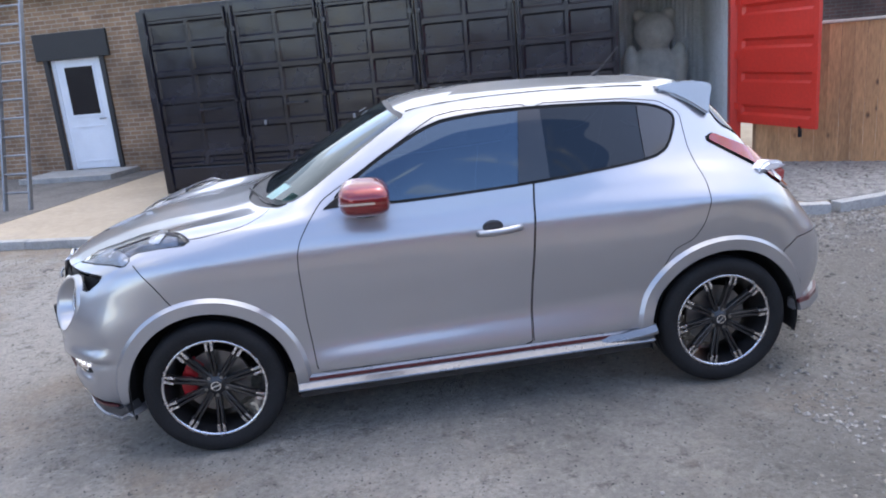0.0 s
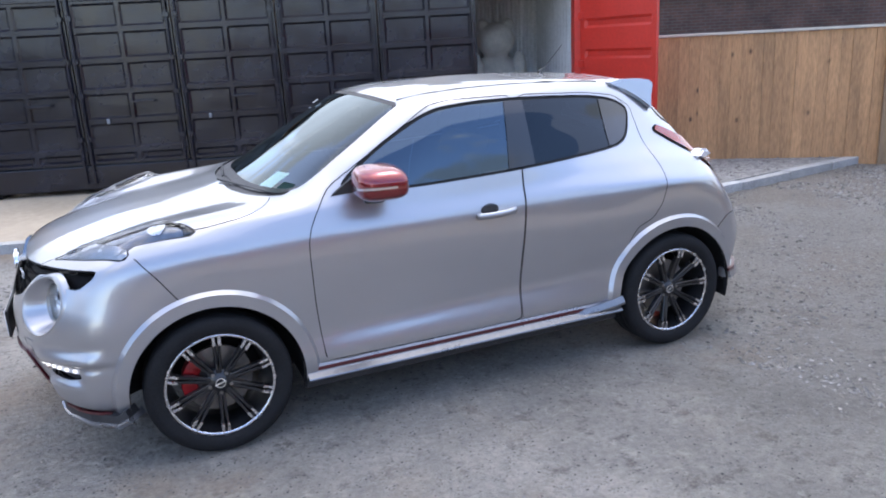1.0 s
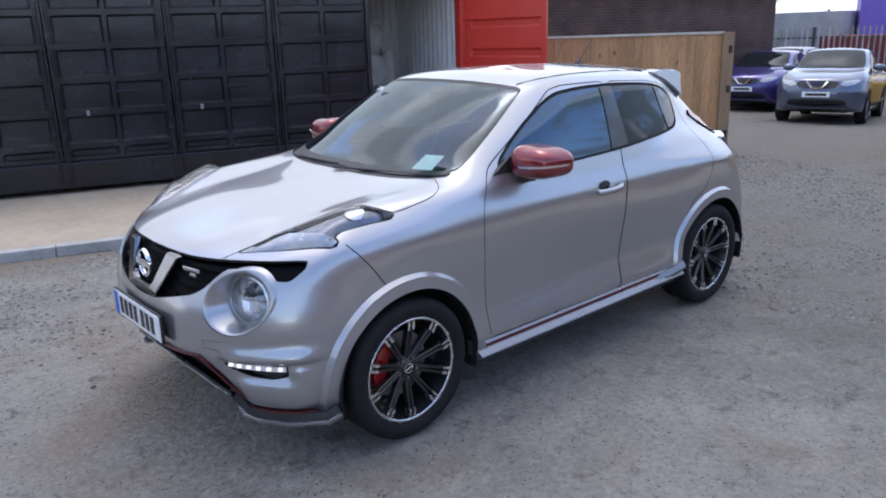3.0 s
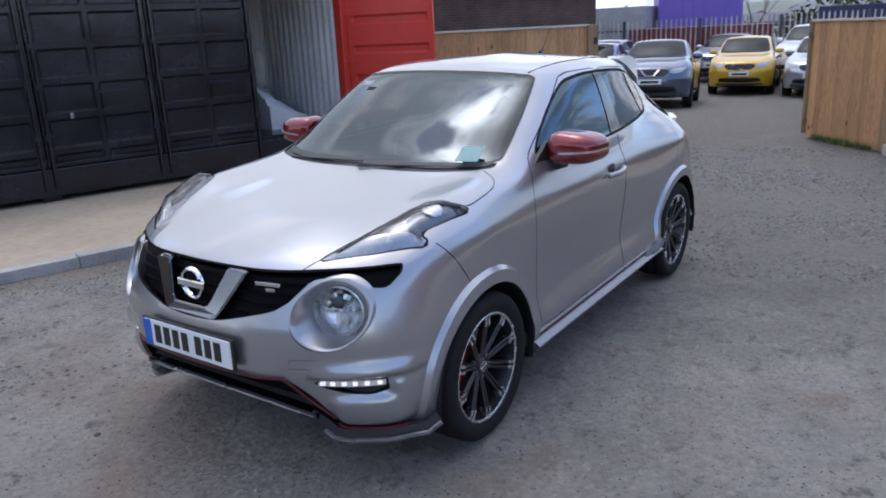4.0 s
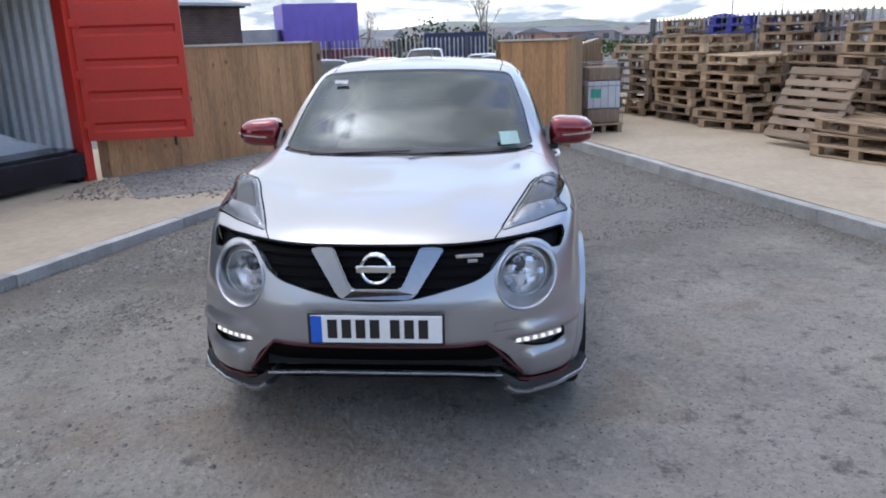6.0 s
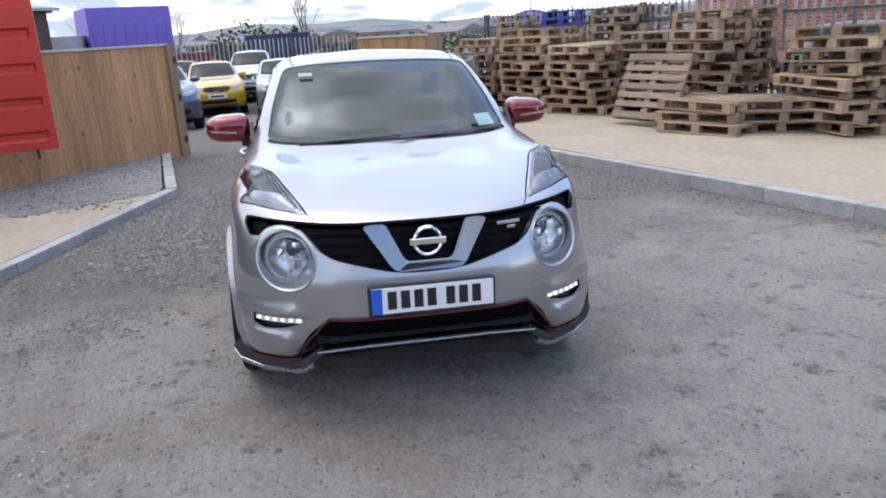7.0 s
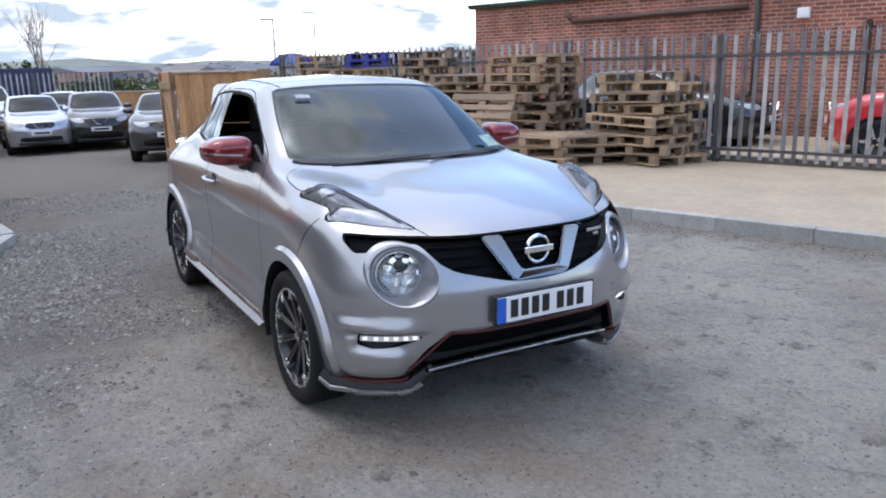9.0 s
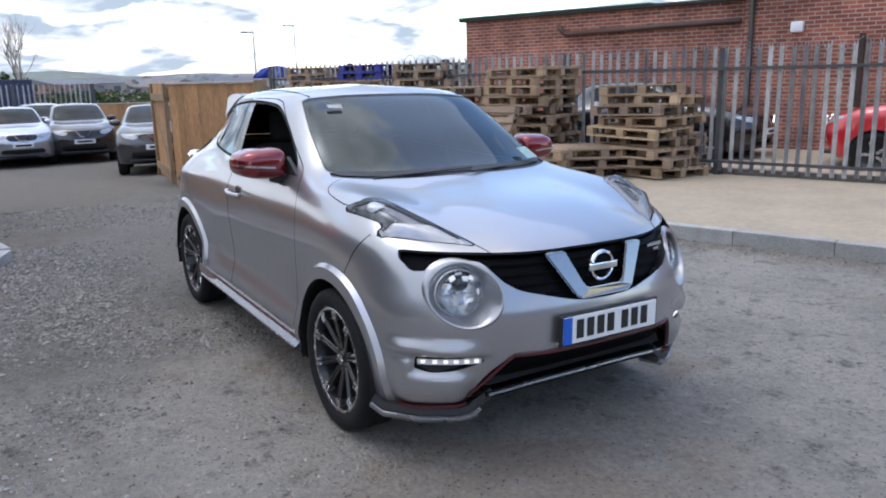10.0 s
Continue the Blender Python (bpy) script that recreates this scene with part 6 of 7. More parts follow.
# aluminium ladder leaning to the building
ladder = thing("ladder", "aluminium ladder leaning against the brick building", "ladder", Matrix.Translation((5.20, -6.80, .10)) @ Matrix.Rotation(math.radians(-17.7), 4, "Z") @ pose(0, 0, 0, 14, 0, 0))
for x in (-.2, .2):
    part("stile", boxed((x - .015, -.035, 0), (x + .015, .035, 4.0), .005), GALV, ladder, "aluminium stile")
for i in range(15):
    part("rung", tube(bmesh.new(), (-.2, 0, .25 + .26 * i), (.2, 0, .25 + .26 * i), .016, 8), GALV, ladder)

# dark brick shed beyond the wooden fence
shed = thing("brick_building", "dark brick building beyond the wooden fence", "building", Matrix.Translation((-18.5, -7.1, 0)) @ Matrix.Rotation(math.radians(-33), 4, "Z"))
part("wall", boxed((0, -.3, -.5), (16, 0, 2.75)), DARK_BRICK, shed, "dark brown brick wall")
part("side_wall", boxed((0, -9, -.5), (.3, -.3, 2.75)), DARK_BRICK, shed, "dark brown brick wall")
part("roof", prism([(.3, 2.75), (-9, 4.2), (-9, 4.3), (.3, 2.83)], -.2, 16.2, "yz"), ROOF_SHEET, shed, "pale sheet roof")
part("roof_edge", boxed((-.1, -.02, 2.70), (16.1, .14, 2.80), .008), FASCIA, shed, "dark gutter")

# ---- pallets ----
WOODS = [mat("pallet_wood_%s" % k, c, .85, var=.22, scale=3, stretch=(1, 8, 8), bump=.003, bscale=30, each=.2) for k, c in (("fresh", (.44, .315, .20)), ("tan", (.34, .24, .155)), ("weathered", (.26, .19, .135)), ("grey", (.23, .18, .14)))]


def pallet_template(w, tall=.144):
    """A four-way pallet, 1.2 by 1.0 m, resting on z = 0."""
    p = thing("pallet", "wooden four-way pallet in a stack", "pallet", group="stacked pallets")
    def plank(name, lo, hi):
        return part(name, boxed(lo, hi, .003), w, p)
    for y in (-.45, 0, .45):
        plank("bottom_board", (-.6, y - .05, 0), (.6, y + .05, .022))
        for x in (-.54, 0, .54):
            plank("block", (x - .06, y - .05, .022), (x + .06, y + .05, .100))
    for x in (-.54, 0, .54):
        plank("cross_board", (x - .06, -.5, .100), (x + .06, .5, .122))
    for i, y in enumerate((-.45, -.28, -.14, 0, .14, .28, .45)):
        plank("deck_board", (-.6, y - (.05 if i in (0, 6) else .044), .122), (.6, y + (.05 if i in (0, 6) else .044), tall))
    return p


templates = [pallet_template(w) for w in WOODS]
used = set()
rnd = random.Random(5)


def pallet_at(kind, m, label):
    if kind not in used:
        used.add(kind)
        templates[kind].matrix_basis = m
        ob = templates[kind]
    else:
        ob = copy_thing(templates[kind], m)
    tagged(ob, label)
    return ob


BLUE_PLASTIC = mat("blue_plastic", (.03, .04, .26), .5, var=.15, scale=6)


def stack(x, y, count, turn, label, jitter=.05, kinds=(0, 1, 1, 2), base=.10):
    for i in range(count):
        pallet_at(rnd.choice(kinds), pose(x + rnd.uniform(-jitter, jitter), y + rnd.uniform(-jitter, jitter), base + i * .1475, rnd.uniform(-14, 14) * jitter, rnd.uniform(-14, 14) * jitter, turn + rnd.choice((0, 0, 180)) + rnd.uniform(-8, 8) * jitter / .05), label)


stack(-3.78, 6.52, 9, 18, "weathered wooden pallet in a crooked stack", .15, (0, 1, 1, 2))
stack(-4.70, 5.25, 3, 20, "pale wooden pallet in a low stack", .09, (0, 1))
stack(-3.98, 7.00, 4, 20, "weathered wooden pallet beside the palisade", .06, (2, 3), .10)
stack(-5.72, 5.80, 11, 12, "wooden pallet in a tall stack by the palisade", .10, (0, 1, 2))
stack(-8.00, 4.62, 8, 22, "wooden pallet in a neat stack", .09, (0, 1, 1))
stack(-9.35, 4.10, 10, 22, "wooden pallet in a long row of stacks", .09, (0, 1, 2))
stack(-10.7, 3.60, 9, 22, "wooden pallet in a long row of stacks", .05, (1, 2))
stack(-8.65, 5.75, 12, 22, "wooden pallet in a long row of stacks", .05, (1, 2))
stack(-10.2, 5.25, 10, 22, "wooden pallet in a long row of stacks", .05, (1, 0, 2))
stack(-11.8, 4.80, 12, 22, "wooden pallet in a long row of stacks", .05, (1, 2))
stack(-7.20, 5.65, 9, 25, "wooden pallet in a neat stack", .05, (1, 2, 3))
pallet_at(2, pose(-5.66, 4.78, .62, 66, 0, 22), "grey weathered pallet leaning against a stack")
for s in range(3):
    pallet_at(2, pose(-4.35 + .05 * s, 5.95, .10 + .1455 * s, 0, 0, 60), "weathered wooden pallet in a low stack")

# blue plastic pallets lying on top of the long row
blue_first = None
for x, y, z, a in ((-10.2, 5.25, 1.585, 24), (-10.17, 5.28, 1.735, 19)):
    m = pose(x, y, z, 0, 0, a)
    if blue_first is None:
        blue_first = thing("plastic_pallet", "blue plastic pallet on top of a wooden stack", "pallet", m, "blue pallets")
        part("deck", boxed((-.6, -.5, .12), (.6, .5, .145), .006), BLUE_PLASTIC, blue_first)
        for y_ in (-.43, 0, .43):
            part("runner", boxed((-.6, y_ - .06, 0), (.6, y_ + .06, .025), .004), BLUE_PLASTIC, blue_first)
            for x_ in (-.5, 0, .5):
                part("foot", boxed((x_ - .08, y_ - .06, .025), (x_ + .08, y_ + .06, .12), .006), BLUE_PLASTIC, blue_first)
    else:
        copy_thing(blue_first, m)

# caged crate with a label
CARTON = mat("pale_carton", (.52, .55, .58), .7, var=.08, scale=4)
TEAL = mat("teal_label", (.03, .35, .27), .5, var=.05)
crate = thing("caged_crate", "pale crate with a teal label in a wire cage", "crate", pose(-8.02, 2.20, .10, 0, 0, 8) @ Matrix.Diagonal((.72, .66, 1.0, 1)))
for y in (-.4, 0, .4):
    part("skid", boxed((-.5, y - .05, 0), (.5, y + .05, .12), .005), WOODS[2], crate, "timber skid")
part("deck", boxed((-.52, -.48, .12), (.52, .48, .15), .005), WOODS[1], crate, "timber deck")
part("carton", boxed((-.45, -.40, .16), (.45, .40, .38), .02), WOODS[2], crate, "brown wooden lower case", True)
part("carton", boxed((-.44, -.39, .83), (.44, .39, 1.04), .02), WOODS[2], crate, "brown upper case", True)
part("carton", boxed((-.45, -.40, .39), (.45, .40, .82), .02), CARTON, crate, "pale upper case", True)
part("label_patch", boxed((-.453, .05, .58), (-.449, .28, .72)), TEAL, crate, "teal label")
part("label_patch", boxed((.449, -.33, .56), (.455, -.08, .70)), TEAL, crate, "teal label")
part("label_patch", boxed((-.1, -.405, .58), (.13, -.399, .72)), TEAL, crate, "teal label")
for x in np.linspace(-.5, .5, 7):
    for y in (-.46, .46):
        part("cage_wire", tube(bmesh.new(), (x, y, .15), (x, y, 1.12), .006, 6), GALV, crate)
for y in np.linspace(-.46, .46, 6)[1:-1]:
    for x in (-.5, .5):
        part("cage_wire", tube(bmesh.new(), (x, y, .15), (x, y, 1.12), .006, 6), GALV, crate)
for z in (.4, .75, 1.1):
    loop = bmesh.new()
    for a, b in (((-.5, -.46), (.5, -.46)), ((.5, -.46), (.5, .46)), ((.5, .46), (-.5, .46)), ((-.5, .46), (-.5, -.46))):
        tube(loop, (*a, z), (*b, z), .007, 6)
    part("cage_hoop", loop, GALV, crate, "wire cage hoop")

# ---- parked cars: a plainer body cut into fewer panels ----
def parked_template():
    car = thing("parked_car", "parked car", "car", group="parked cars")
    s = make_skin(crossover_rings(), 6, 3)
    s, _ = s.cut(wheel_fields(0.386))
    s, glass, seal = s.panel(within(screen, lambda p: p[:, 6] < 8), 0.05)
    s, sides, _ = s.panel(within(DLO, side_view(4.4, 11.9, 6.4, 9.6)), 0.004)
    s, rear, _ = s.panel(within(backlight, lambda p: p[:, 6] > 9), 0.05)
    s, gr, _ = s.panel(within(outline([(-.3, .87), (.34, .87), (.40, .80), (.30, .72), (-.3, .72)], 1, 2, 1), side_view(-1, 4.8, 2.9, 5.6)), 0.002)
    s, lamps, _ = s.panel(within(outline([(.40, .80), (.44, .875), (.70, .905), (.76, .89), (.66, .80), (.50, .765)], 1, 2, 1), side_view(-1, 5.2, 2.9, 5.6)), 0.002)
    s, low, _ = s.panel(within(outline([(-.3, .50), (.50, .50), (.58, .40), (-.3, .37)], 1, 2, 1), side_view(-1, 4.5, -1, 3)), 0.002)
    b = put("body", s.both().data("parked_body", SILVER), car)
    b.material_slots[0].link = "OBJECT"
    b.material_slots[0].material = SILVER
    put("windscreen", glass.plus(seal).both().data("parked_screen", DARK_GLASS), car, "dark windscreen")
    put("side_glass", sides.data("parked_side", DARK_GLASS), car, "dark side windows")
    put("side_glass", sides.flipped().data("parked_side", DARK_GLASS), car, "dark side windows")
    put("rear_window", rear.both().data("parked_rear", DARK_GLASS), car, "dark rear window")
    put("grille", gr.shifted(-.02).both().data("parked_grille", BLACK_GLOSS), car, "black grille")
    put("lower_intake", low.shifted(-.03).both().data("parked_intake", BLACK_PLASTIC), car, "black lower intake")
    for mirror in (0, 1):
        put("headlamp", (lamps.flipped() if mirror else lamps).shifted(.003).data("parked_lamp", LAMP_SILVER), car, "bright headlamp")
        k = -1 if mirror else 1
        hb = bmesh.new()
        bmesh.ops.create_uvsphere(hb, u_segments=16, v_segments=10, radius=1, matrix=Matrix.Translation((.50, k * .90, 1.14)) @ Matrix.Diagonal((.07, .12, .075, 1)))
        mo = part("door_mirror", hb, BLACK_GLOSS, car, "", True)
        mo.material_slots[0].link = "OBJECT"
        mo.material_slots[0].material = BLACK_GLOSS
        for wx, wz in WHEELS:
            wm = Matrix.Translation((wx, k * .765, .33)) @ Matrix.Diagonal((1, k, 1, 1))
            w = part("wheel", lathe([(.225, .095), (.25, .11), (.31, .105), (.331, .08), (.331, -.08), (.31, -.105), (.24, -.1)], 28), RUBBER, car, "black tyre", True, wm)
            rim = lathe([(.23, .095), (.215, .09), (.20, .04), (.07, .05), (.0, .05)], 28)
            part("rim", rim, ALLOY_BLACK, w, "dark wheel well", True)
            for i in range(5):
                part("spoke", boxed((.04, .05, -.024), (.222, .085, .024), .006, pose(0, 0, 0, 0, 72 * i, 0)), ALLOY_CUT, w, "alloy spoke")
            lin = boxed((wx - .36, k * .5, .3), (wx + .36, k * .84, .68))
            part("wheel_arch_liner", lin, GAP, car)
    part("floor_pan", boxed((-1.7, -.55, .24), (1.85, .55, .6)), GAP, car, "dark underbody")
    part("floor_pan", boxed((-.86, -.8, .2), (.86, .8, .36)), GAP, car, "dark underbody")
    chev = sweep([(2.10, .20, .87), (2.125, .08, .74), (2.13, 0, .73), (2.125, -.08, .74), (2.10, -.20, .87)], [(-.012, -.02), (.012, -.02), (.012, .02), (-.012, .02)])
    part("grille_chevron", chev, CHROME, car, "chrome V in the grille")
    pf = part("number_plate", boxed((2.115, -.26, .55), (2.145, .26, .66), .003), PLATE_WHITE, car, "white number plate")
    part("plate_bar", boxed((2.144, -.19, .58), (2.148, .20, .63)), PLATE_BLACK, pf)
    part("lip", boxed((1.9, -.6, .30), (2.03, .6, .35), .02), BLACK_PLASTIC, car, "black lower lip")
    return car


DARK_GLASS = mat("dark_car_glass", (.014, .017, .02), .06, var=.1, rvar=.03)
DARK_GLASS.node_tree.nodes["Principled BSDF"].inputs["Specular IOR Level"].default_value = 0.2
PAINTS = {"yellow": paint_mat("yellow_paint", (.62, .36, .02), .15, .3), "slate": paint_mat("slate_blue_paint", (.085, .105, .16), .5), "purple": paint_mat("deep_purple_paint", (.045, .035, .19), .4),
          "black": paint_mat("black_paint", (.012, .012, .014), .2, .2), "white": paint_mat("white_paint", (.68, .69, .70), .0, .3), "silver": paint_mat("pale_silver_paint", (.50, .52, .56)), "red": paint_mat("bright_red_paint", (.55, .02, .03), .1, .25),
          "grey": paint_mat("grey_paint", (.24, .25, .27)), "charcoal": paint_mat("charcoal_paint", (.05, .052, .057), .5)}
first_car = parked_template()
PARKED = [
    ("slate", "slate blue crossover parked in the lot", -15.0, -3.92, 13, (1.02, 1.0, 1.0)),
    ("purple", "deep purple crossover parked in the lot", -17.6, -6.7, 9, (1.02, 1.0, 1.0)),
    ("yellow", "bright yellow crossover parked in the lot", -20.4, -3.12, 8, (1, 1, 1)),
    ("silver", "pale silver hatchback parked in the lot", -19.95, -.98, 2, (.96, .92, .98)),
    ("black", "black crossover parked in the lot", -20.1, .66, -3, (1, .98, 1)),
    ("charcoal", "charcoal grey crossover standing beside the open gate", -13.5, 1.52, -12, (1, .95, .92)),
    ("white", "white van-like car behind the front row", -24.8, -2.1, 0, (1.05, 1.0, 1.13)),
    ("white", "white car behind the front row", -24.4, .1, 0, (1, .95, .97)),
    ("grey", "grey car behind the front row", -21.3, -7.9, 0, (1, 1, 1)),
    ("silver", "silver car behind the front row", -24.6, -4.7, 0, (1, 1, 1)),
    ("black", "black car parked behind the palisade fence", -6.0, 9.13, 18, (1, 1, .93)),
    ("red", "bright red car parked behind the palisade fence", -.95, 10.47, 198, (1, .97, .98)),
]
for i, (col, label, x, y, turn, size) in enumerate(PARKED):
    fall = math.degrees(math.atan2(dip(x + 1.2, y) - dip(x - 1.2, y), 2.4))
    m = pose(x, y, dip(x, y), 0, 0, turn) @ pose(0, 0, 0, 0, -fall, 0)
    if i:
        c = copy_thing(first_car, m)
    else:
        c = first_car
        c.matrix_basis = m
    c.scale = size
    tagged(c, label)
    for o in c.children:
        if o.name.split(".")[0] in ("body", "door_mirror"):
            o.material_slots[0].material = PAINTS[col]

# ---- beyond the yard ----
PURPLE_BOX = mat("purple_container_paint", (.15, .105, .46), .5, var=.1, scale=2)
NAVY_BOX = mat("navy_container_paint", (.02, .025, .07), .5, var=.2)
DARK_RED_BOX = mat("dull_red_container_paint", (.20, .03, .03), .6, var=.2)


def far_container(name, label, material, x, y, turn, long, tall, base=0.0):
    c = thing(name, label, "container", pose(x, y, base + dip(x, y), 0, 0, turn))
    bm = bmesh.new()
    box(bm, (0, 0, 0), (2.44, long, tall - dip(x, y)), .03)
    part("shell", bm, material, c)
    ribs = int(long / .4)
    for i in range(ribs):
        part("rib", boxed((2.44, .15 + i * .4, .15), (2.465, .34 + i * .4, tall - .15), .008), material, c)
    for z in (.6, 1.1, 1.6, 2.05):
        if z < tall - .2:
            part("end_rib", boxed((.2, -.03, z), (2.24, .0, z + .12), .008), material, c)
    return c


far_container("shipping_container", "purple shipping container across the lot", PURPLE_BOX, -29.6, -9.2, 24, 3.2, 2.9, .3)
far_container("shipping_container", "dull red shipping container below the purple one", DARK_RED_BOX, -27.2, -8.9, 10, 5.0, 1.35)
far_container("shipping_container", "navy shipping container at the end of the lot", NAVY_BOX, -30.0, -2.4, 0, 2.6, 1.85)
far_container("shipping_container", "grey container at the end of the lot", ROOF_SHEET, -29.0, -13.5, 0, 5.0, 2.2)

BARK = mat("bark", (.13, .10, .08), .9, var=.3, scale=8, bump=.01, bscale=30)
TWIG = mat("twigs", (.34, .29, .24), .9, var=.3, scale=8)
LEAF_MAT = mat("leaf", (.055, .085, .025), .8, var=.3, scale=5, island=.4)


def bare_tree(x, y, height, seed, label):
    """A leafless tree: a tapered trunk and forking limbs."""
    r = random.Random(seed)
    t = thing("bare_tree", label, "tree", pose(x, y, dip(x, y)))
    trunk, twigs = bmesh.new(), bmesh.new()

    def grow(p, d, length, rad, level):
        q = p + d * length
        tube(trunk if level < 2 else twigs, p, q, rad, 6 if level < 2 else 4, rad * .65)
        if level == 6:
            return
        for _ in range(3 if level < 4 else 2):
            n = (d + Vector((r.uniform(-.55, .55), r.uniform(-.55, .55), r.uniform(.0, .6)))).normalized()
            grow(p.lerp(q, r.uniform(.55, 1)), n, length * r.uniform(.6, .85), rad * .52, level + 1)
    grow(Vector((0, 0, 0)), Vector((0, 0, 1)), height * .28, height * .018, 0)
    part("trunk", trunk, BARK, t, "grey-brown trunk and limbs")
    part("crown", twigs, TWIG, t, "bare twigs")
    return t


def bush(x, y, rx, ry, rz, count, seed, label):
    """A leafy mass of many small leaves on stems, with a ragged outline."""
    r = random.Random(seed)
    verts, faces = [], []
    lumps = [(r.uniform(-1, 1) * rx * .7, r.uniform(-1, 1) * ry * .7, r.uniform(.3, .8) * rz, r.uniform(.35, .6)) for _ in range(9)]
    for _ in range(count):
        lx, ly, lz, lr = r.choice(lumps)
        d = Vector((r.gauss(0, 1), r.gauss(0, 1), r.gauss(0, 1))).normalized() * r.uniform(.5, 1.05)
        c = Vector((lx + d.x * rx * lr, ly + d.y * ry * lr, max(.05, lz + d.z * rz * lr)))
        a = Vector((r.gauss(0, 1), r.gauss(0, 1), r.gauss(0, 1))).normalized() * r.uniform(.06, .14)
        b = a.orthogonal().normalized() * a.length * .7
        o = len(verts)
        verts += [c - a, c + b, c + a, c - b]
        faces.append((o, o + 1, o + 2, o + 3))
    t = thing("bush", label, "bush", pose(x, y, dip(x, y)))
    put("crown", mesh_data("crown", verts, faces, LEAF_MAT), t)
    for _ in range(5):
        part("stem", tube(bmesh.new(), (r.uniform(-.3, .3) * rx, r.uniform(-.3, .3) * ry, 0), (r.uniform(-.6, .6) * rx, r.uniform(-.6, .6) * ry, rz * .7), .05, 6, .02), BARK, t)
    return t


bare_tree(-31.5, .1, 6.0, 3, "leafless tree beyond the parking lot")
bare_tree(-36, -6.5, 5.0, 8, "leafless tree behind the containers")
bare_tree(-40, -11, 6.0, 9, "leafless tree behind the containers")
bush(-33.5, -2.2, 2.0, 2.8, 2.5, 2600, 2, "green bushes beyond the parking lot")
bush(-34.5, 2.2, 1.6, 2.0, 1.5, 1500, 4, "green bushes beyond the parking lot")
bush(-52, 6.0, 3.0, 6.0, 1.3, 1800, 12, "scrubby bushes far beyond the parking lot")
bush(-60, 16.0, 3.0, 7.0, 1.2, 1800, 13, "scrubby bushes far beyond the parking lot")
bush(-35.5, -12.0, 2.0, 3.5, 2.1, 1800, 5, "green bushes behind the containers")

GRASS = mat("grass", (.07, .13, .025), .8, var=.3, scale=9, island=.35)
verts, faces = [], []
rg_ = random.Random(11)
for _ in range(900):
    k = rg_.random()
    if k < .55:
        x, y = -7.85 + .75 * rg_.random(), 0
        y = .60 + 1.05 * (x + 8.03) - .05 - abs(rg_.gauss(0, .06))
    else:
        x = rg_.choice((1.1, -.3, 3.4, -3.2)) + rg_.gauss(0, .22)
        y = -3.235 - .313 * x + .10 + abs(rg_.gauss(0, .035))
    h, a = rg_.uniform(.03, .11) * (1 if k < .55 else .5), rg_.uniform(0, 6.28)
    c, s = math.cos(a), math.sin(a)
    o = len(verts)
    verts += [(x - .006 * s, y + .006 * c, 0), (x + .006 * s, y - .006 * c, 0), (x + c * h * .5, y + s * h * .5, h)]
    faces.append((o, o + 1, o + 2))
tagged(put("grass", mesh_data("grass", verts, faces, GRASS)), "green weeds along the fence foot and kerb", "grass", kind="stuff")

# far houses on rising ground
HOUSE = mat("far_house_brick", (.33, .29, .27), .9, var=.2, scale=.3, each=.25)
HOUSES = [HOUSE, mat("far_house_render", (.48, .47, .46), .9, var=.15, scale=.3, each=.2), mat("far_house_red", (.33, .19, .15), .9, var=.2, scale=.3, each=.2)]
SLATES = mat("far_slate_roof", (.15, .16, .18), .8, var=.2, scale=.4, each=.25)
TILES = mat("far_house_roof", (.20, .175, .17), .9, var=.2, scale=.4, each=.2)
WINDOW_DARK = mat("far_window", (.06, .07, .09), .3, var=.1)
HILL = mat("far_hill", (.17, .19, .16), .95, var=.3, scale=.03)
rh = random.Random(21)
for i in range(130):
    az = math.radians(191 - 66 * i / 130 + rh.uniform(-.5, .5))
    far = rh.uniform(105, 210)
    w, d, h = rh.uniform(4, 9), rh.uniform(5, 8), rh.uniform(.6, 1.9)
    base = (far - 100) * .011 - .2
    hs_ = thing("house", "distant brick house with a pitched roof", "house", pose(math.cos(az) * far, math.sin(az) * far, base, 0, 0, math.degrees(az) + rh.uniform(-50, 50)), group="distant houses")
    part("wall", boxed((-d / 2, -w / 2, -3), (d / 2, w / 2, h)), rh.choice(HOUSES), hs_)
    part("roof", prism([(-d / 2 - .2, h), (d / 2 + .2, h), (0, h + rh.uniform(.6, 1.2))], -w / 2 - .15, w / 2 + .15), rh.choice((TILES, SLATES)), hs_)
    for y in np.arange(-w / 2 + .8, w / 2 - 1.2, 2.2):
        part("window", boxed((-d / 2 - .05, y, h * .40), (-d / 2 + .02, y + .9, h * .80)), WINDOW_DARK, hs_)
hill = bmesh.new()
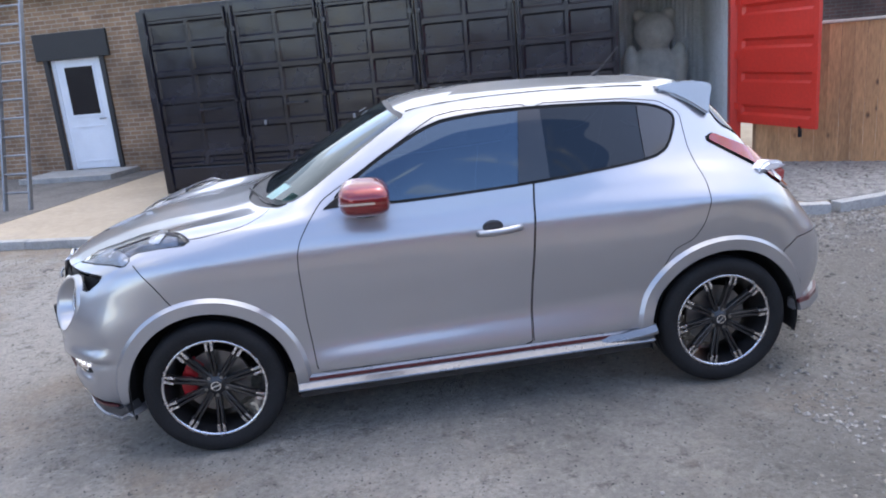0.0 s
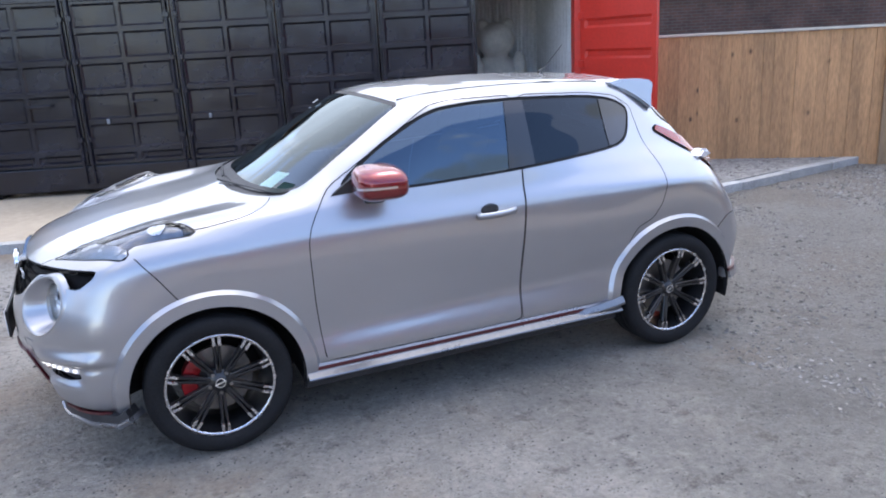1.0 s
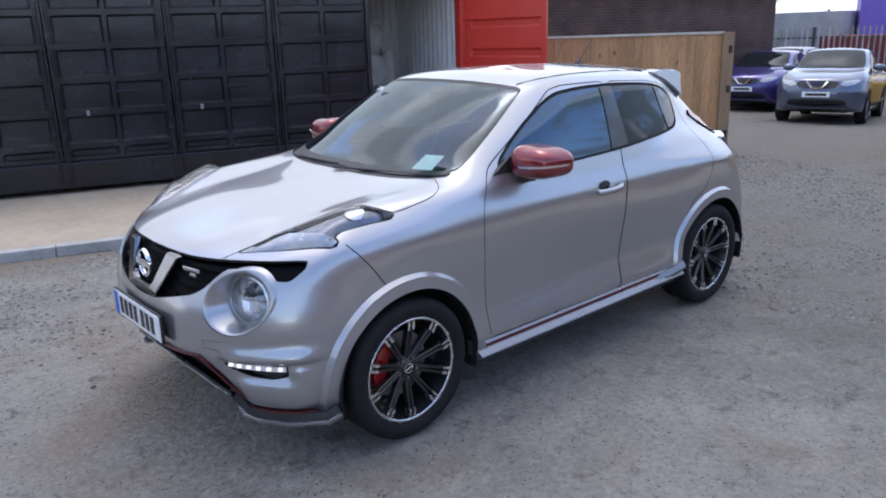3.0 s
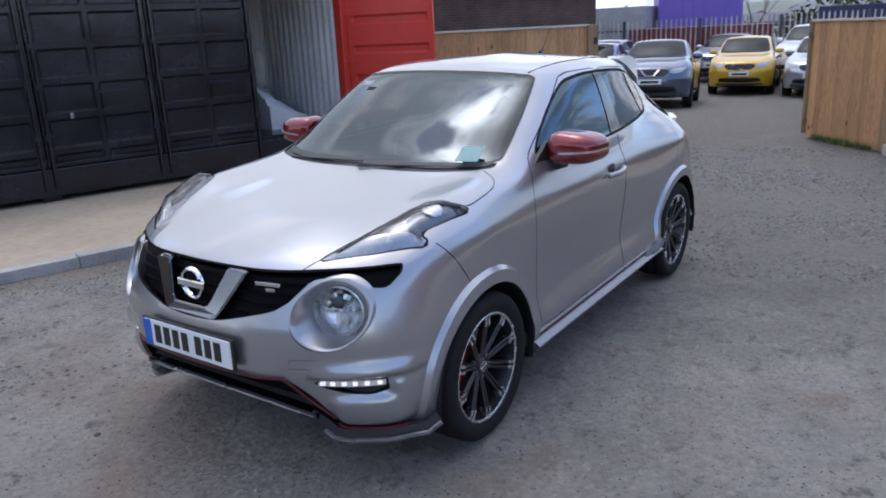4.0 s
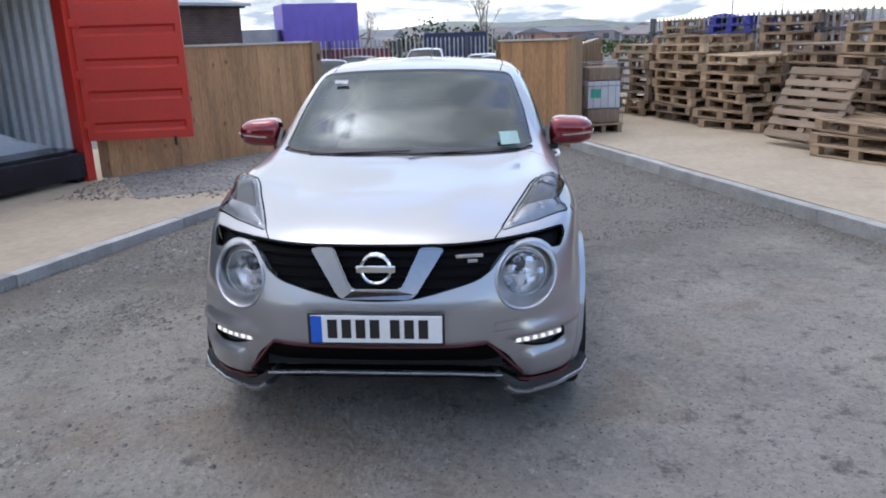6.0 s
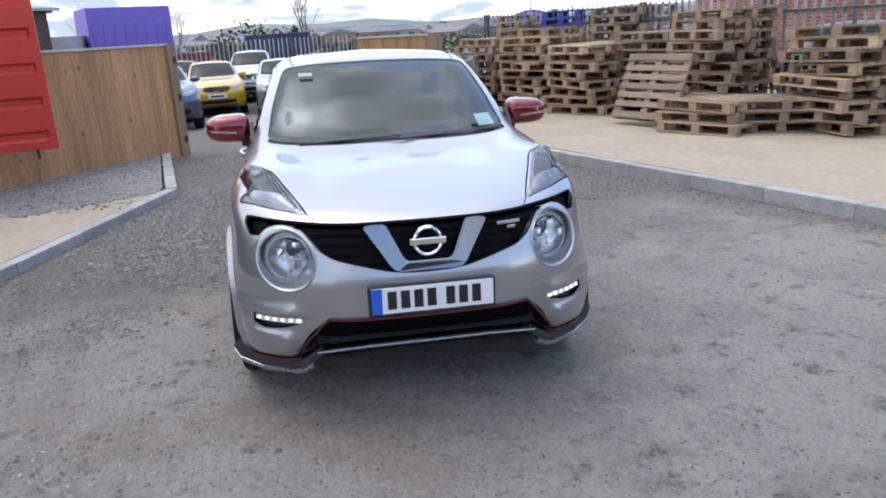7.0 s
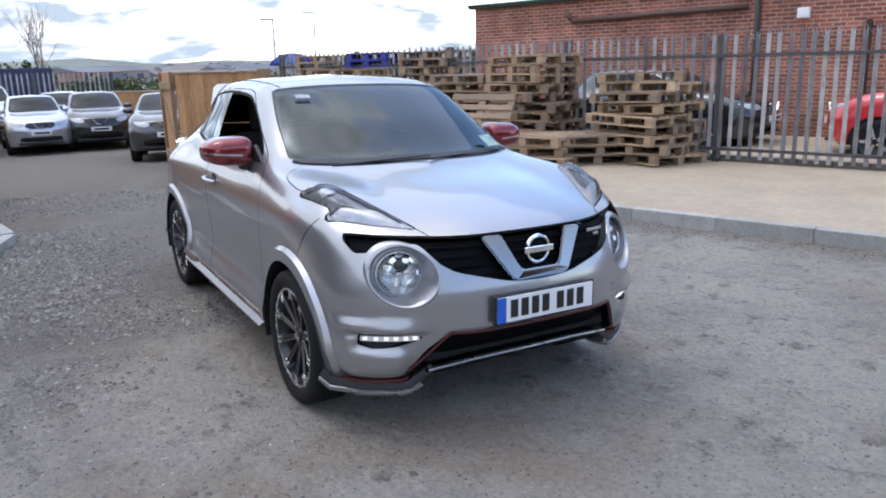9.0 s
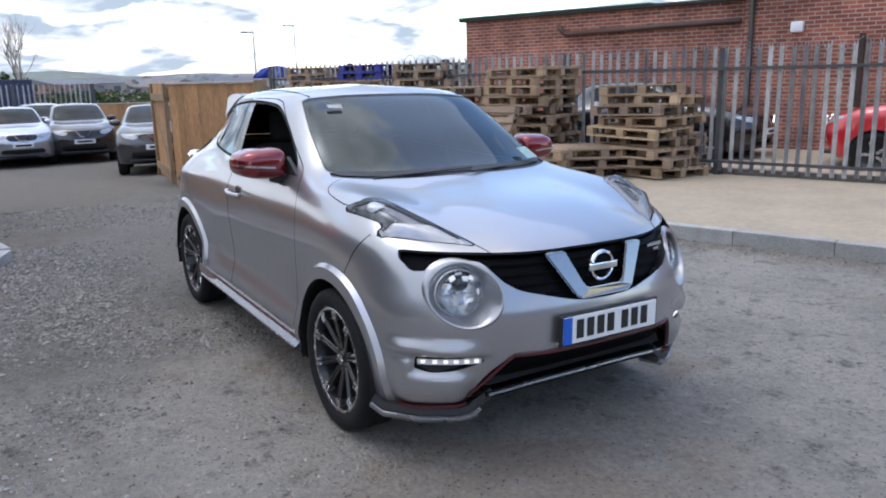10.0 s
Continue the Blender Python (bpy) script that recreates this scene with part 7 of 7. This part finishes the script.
for i in range(60):
    a0, a1 = [math.radians(110 + 110 * k / 60) for k in (i, i + 1)]
    h0, h1 = [4.0 + 1.2 * math.sin(k * .37) + .8 * math.sin(k * 1.3) for k in (i, i + 1)]
    hill.faces.new([hill.verts.new(c) for c in ((math.cos(a0) * 190, math.sin(a0) * 190, -1), (math.cos(a1) * 190, math.sin(a1) * 190, -1), (math.cos(a1) * 330, math.sin(a1) * 330, h1 + 2), (math.cos(a0) * 330, math.sin(a0) * 330, h0 + 2))])
bmesh.ops.remove_doubles(hill, verts=hill.verts[:], dist=.01)
tagged(part("backdrop", hill, HILL, None, "", True), "low far hillside beyond the town", "hill", kind="structure")
for x, y, h in ((-60, 19.5, 5.6), (-66, 25.5, 6.6)):
    lp = thing("street_lamp", "tall grey street lamp far beyond the yard", "street lamp", pose(x, y, 0))
    part("column", tube(bmesh.new(), (0, 0, 0), (0, 0, h), .07, 8, .05), GALV, lp)
    part("lantern", boxed((-.15, -1.1, h - .05), (.15, .05, h + .08), .04), GALV, lp)
# blue parasol beyond the pallets
CANOPY = mat("blue_canopy", (.03, .07, .45), .6, var=.15)
par = thing("parasol", "big blue parasol beyond the wooden fence", "parasol", pose(-30, 10.35, 0))
part("pole", tube(bmesh.new(), (0, 0, 0), (0, 0, 2.2), .03, 8), GALV, par)
PANEL = mat("pale_canopy", (.16, .22, .62), .6, var=.15)
dome = [(1.08, 1.74), (.98, 1.92), (.66, 2.14), (.34, 2.24), (.02, 2.28)]
for k in range(8):
    gore, rows = bmesh.new(), []
    for r, z in dome:
        rows.append([gore.verts.new((r * math.cos(a), r * math.sin(a), z)) for a in np.linspace(k, k + 1, 4) * math.pi / 4])
    for p, q in zip(rows, rows[1:]):
        for i in range(3):
            gore.faces.new((p[i], p[i + 1], q[i + 1], q[i]))
    bmesh.ops.solidify(gore, geom=gore.faces[:], thickness=.004)
    part("canopy_panel", gore, PANEL if k % 2 else CANOPY, par, "pale blue fabric panel" if k % 2 else "deep blue fabric panel", True)
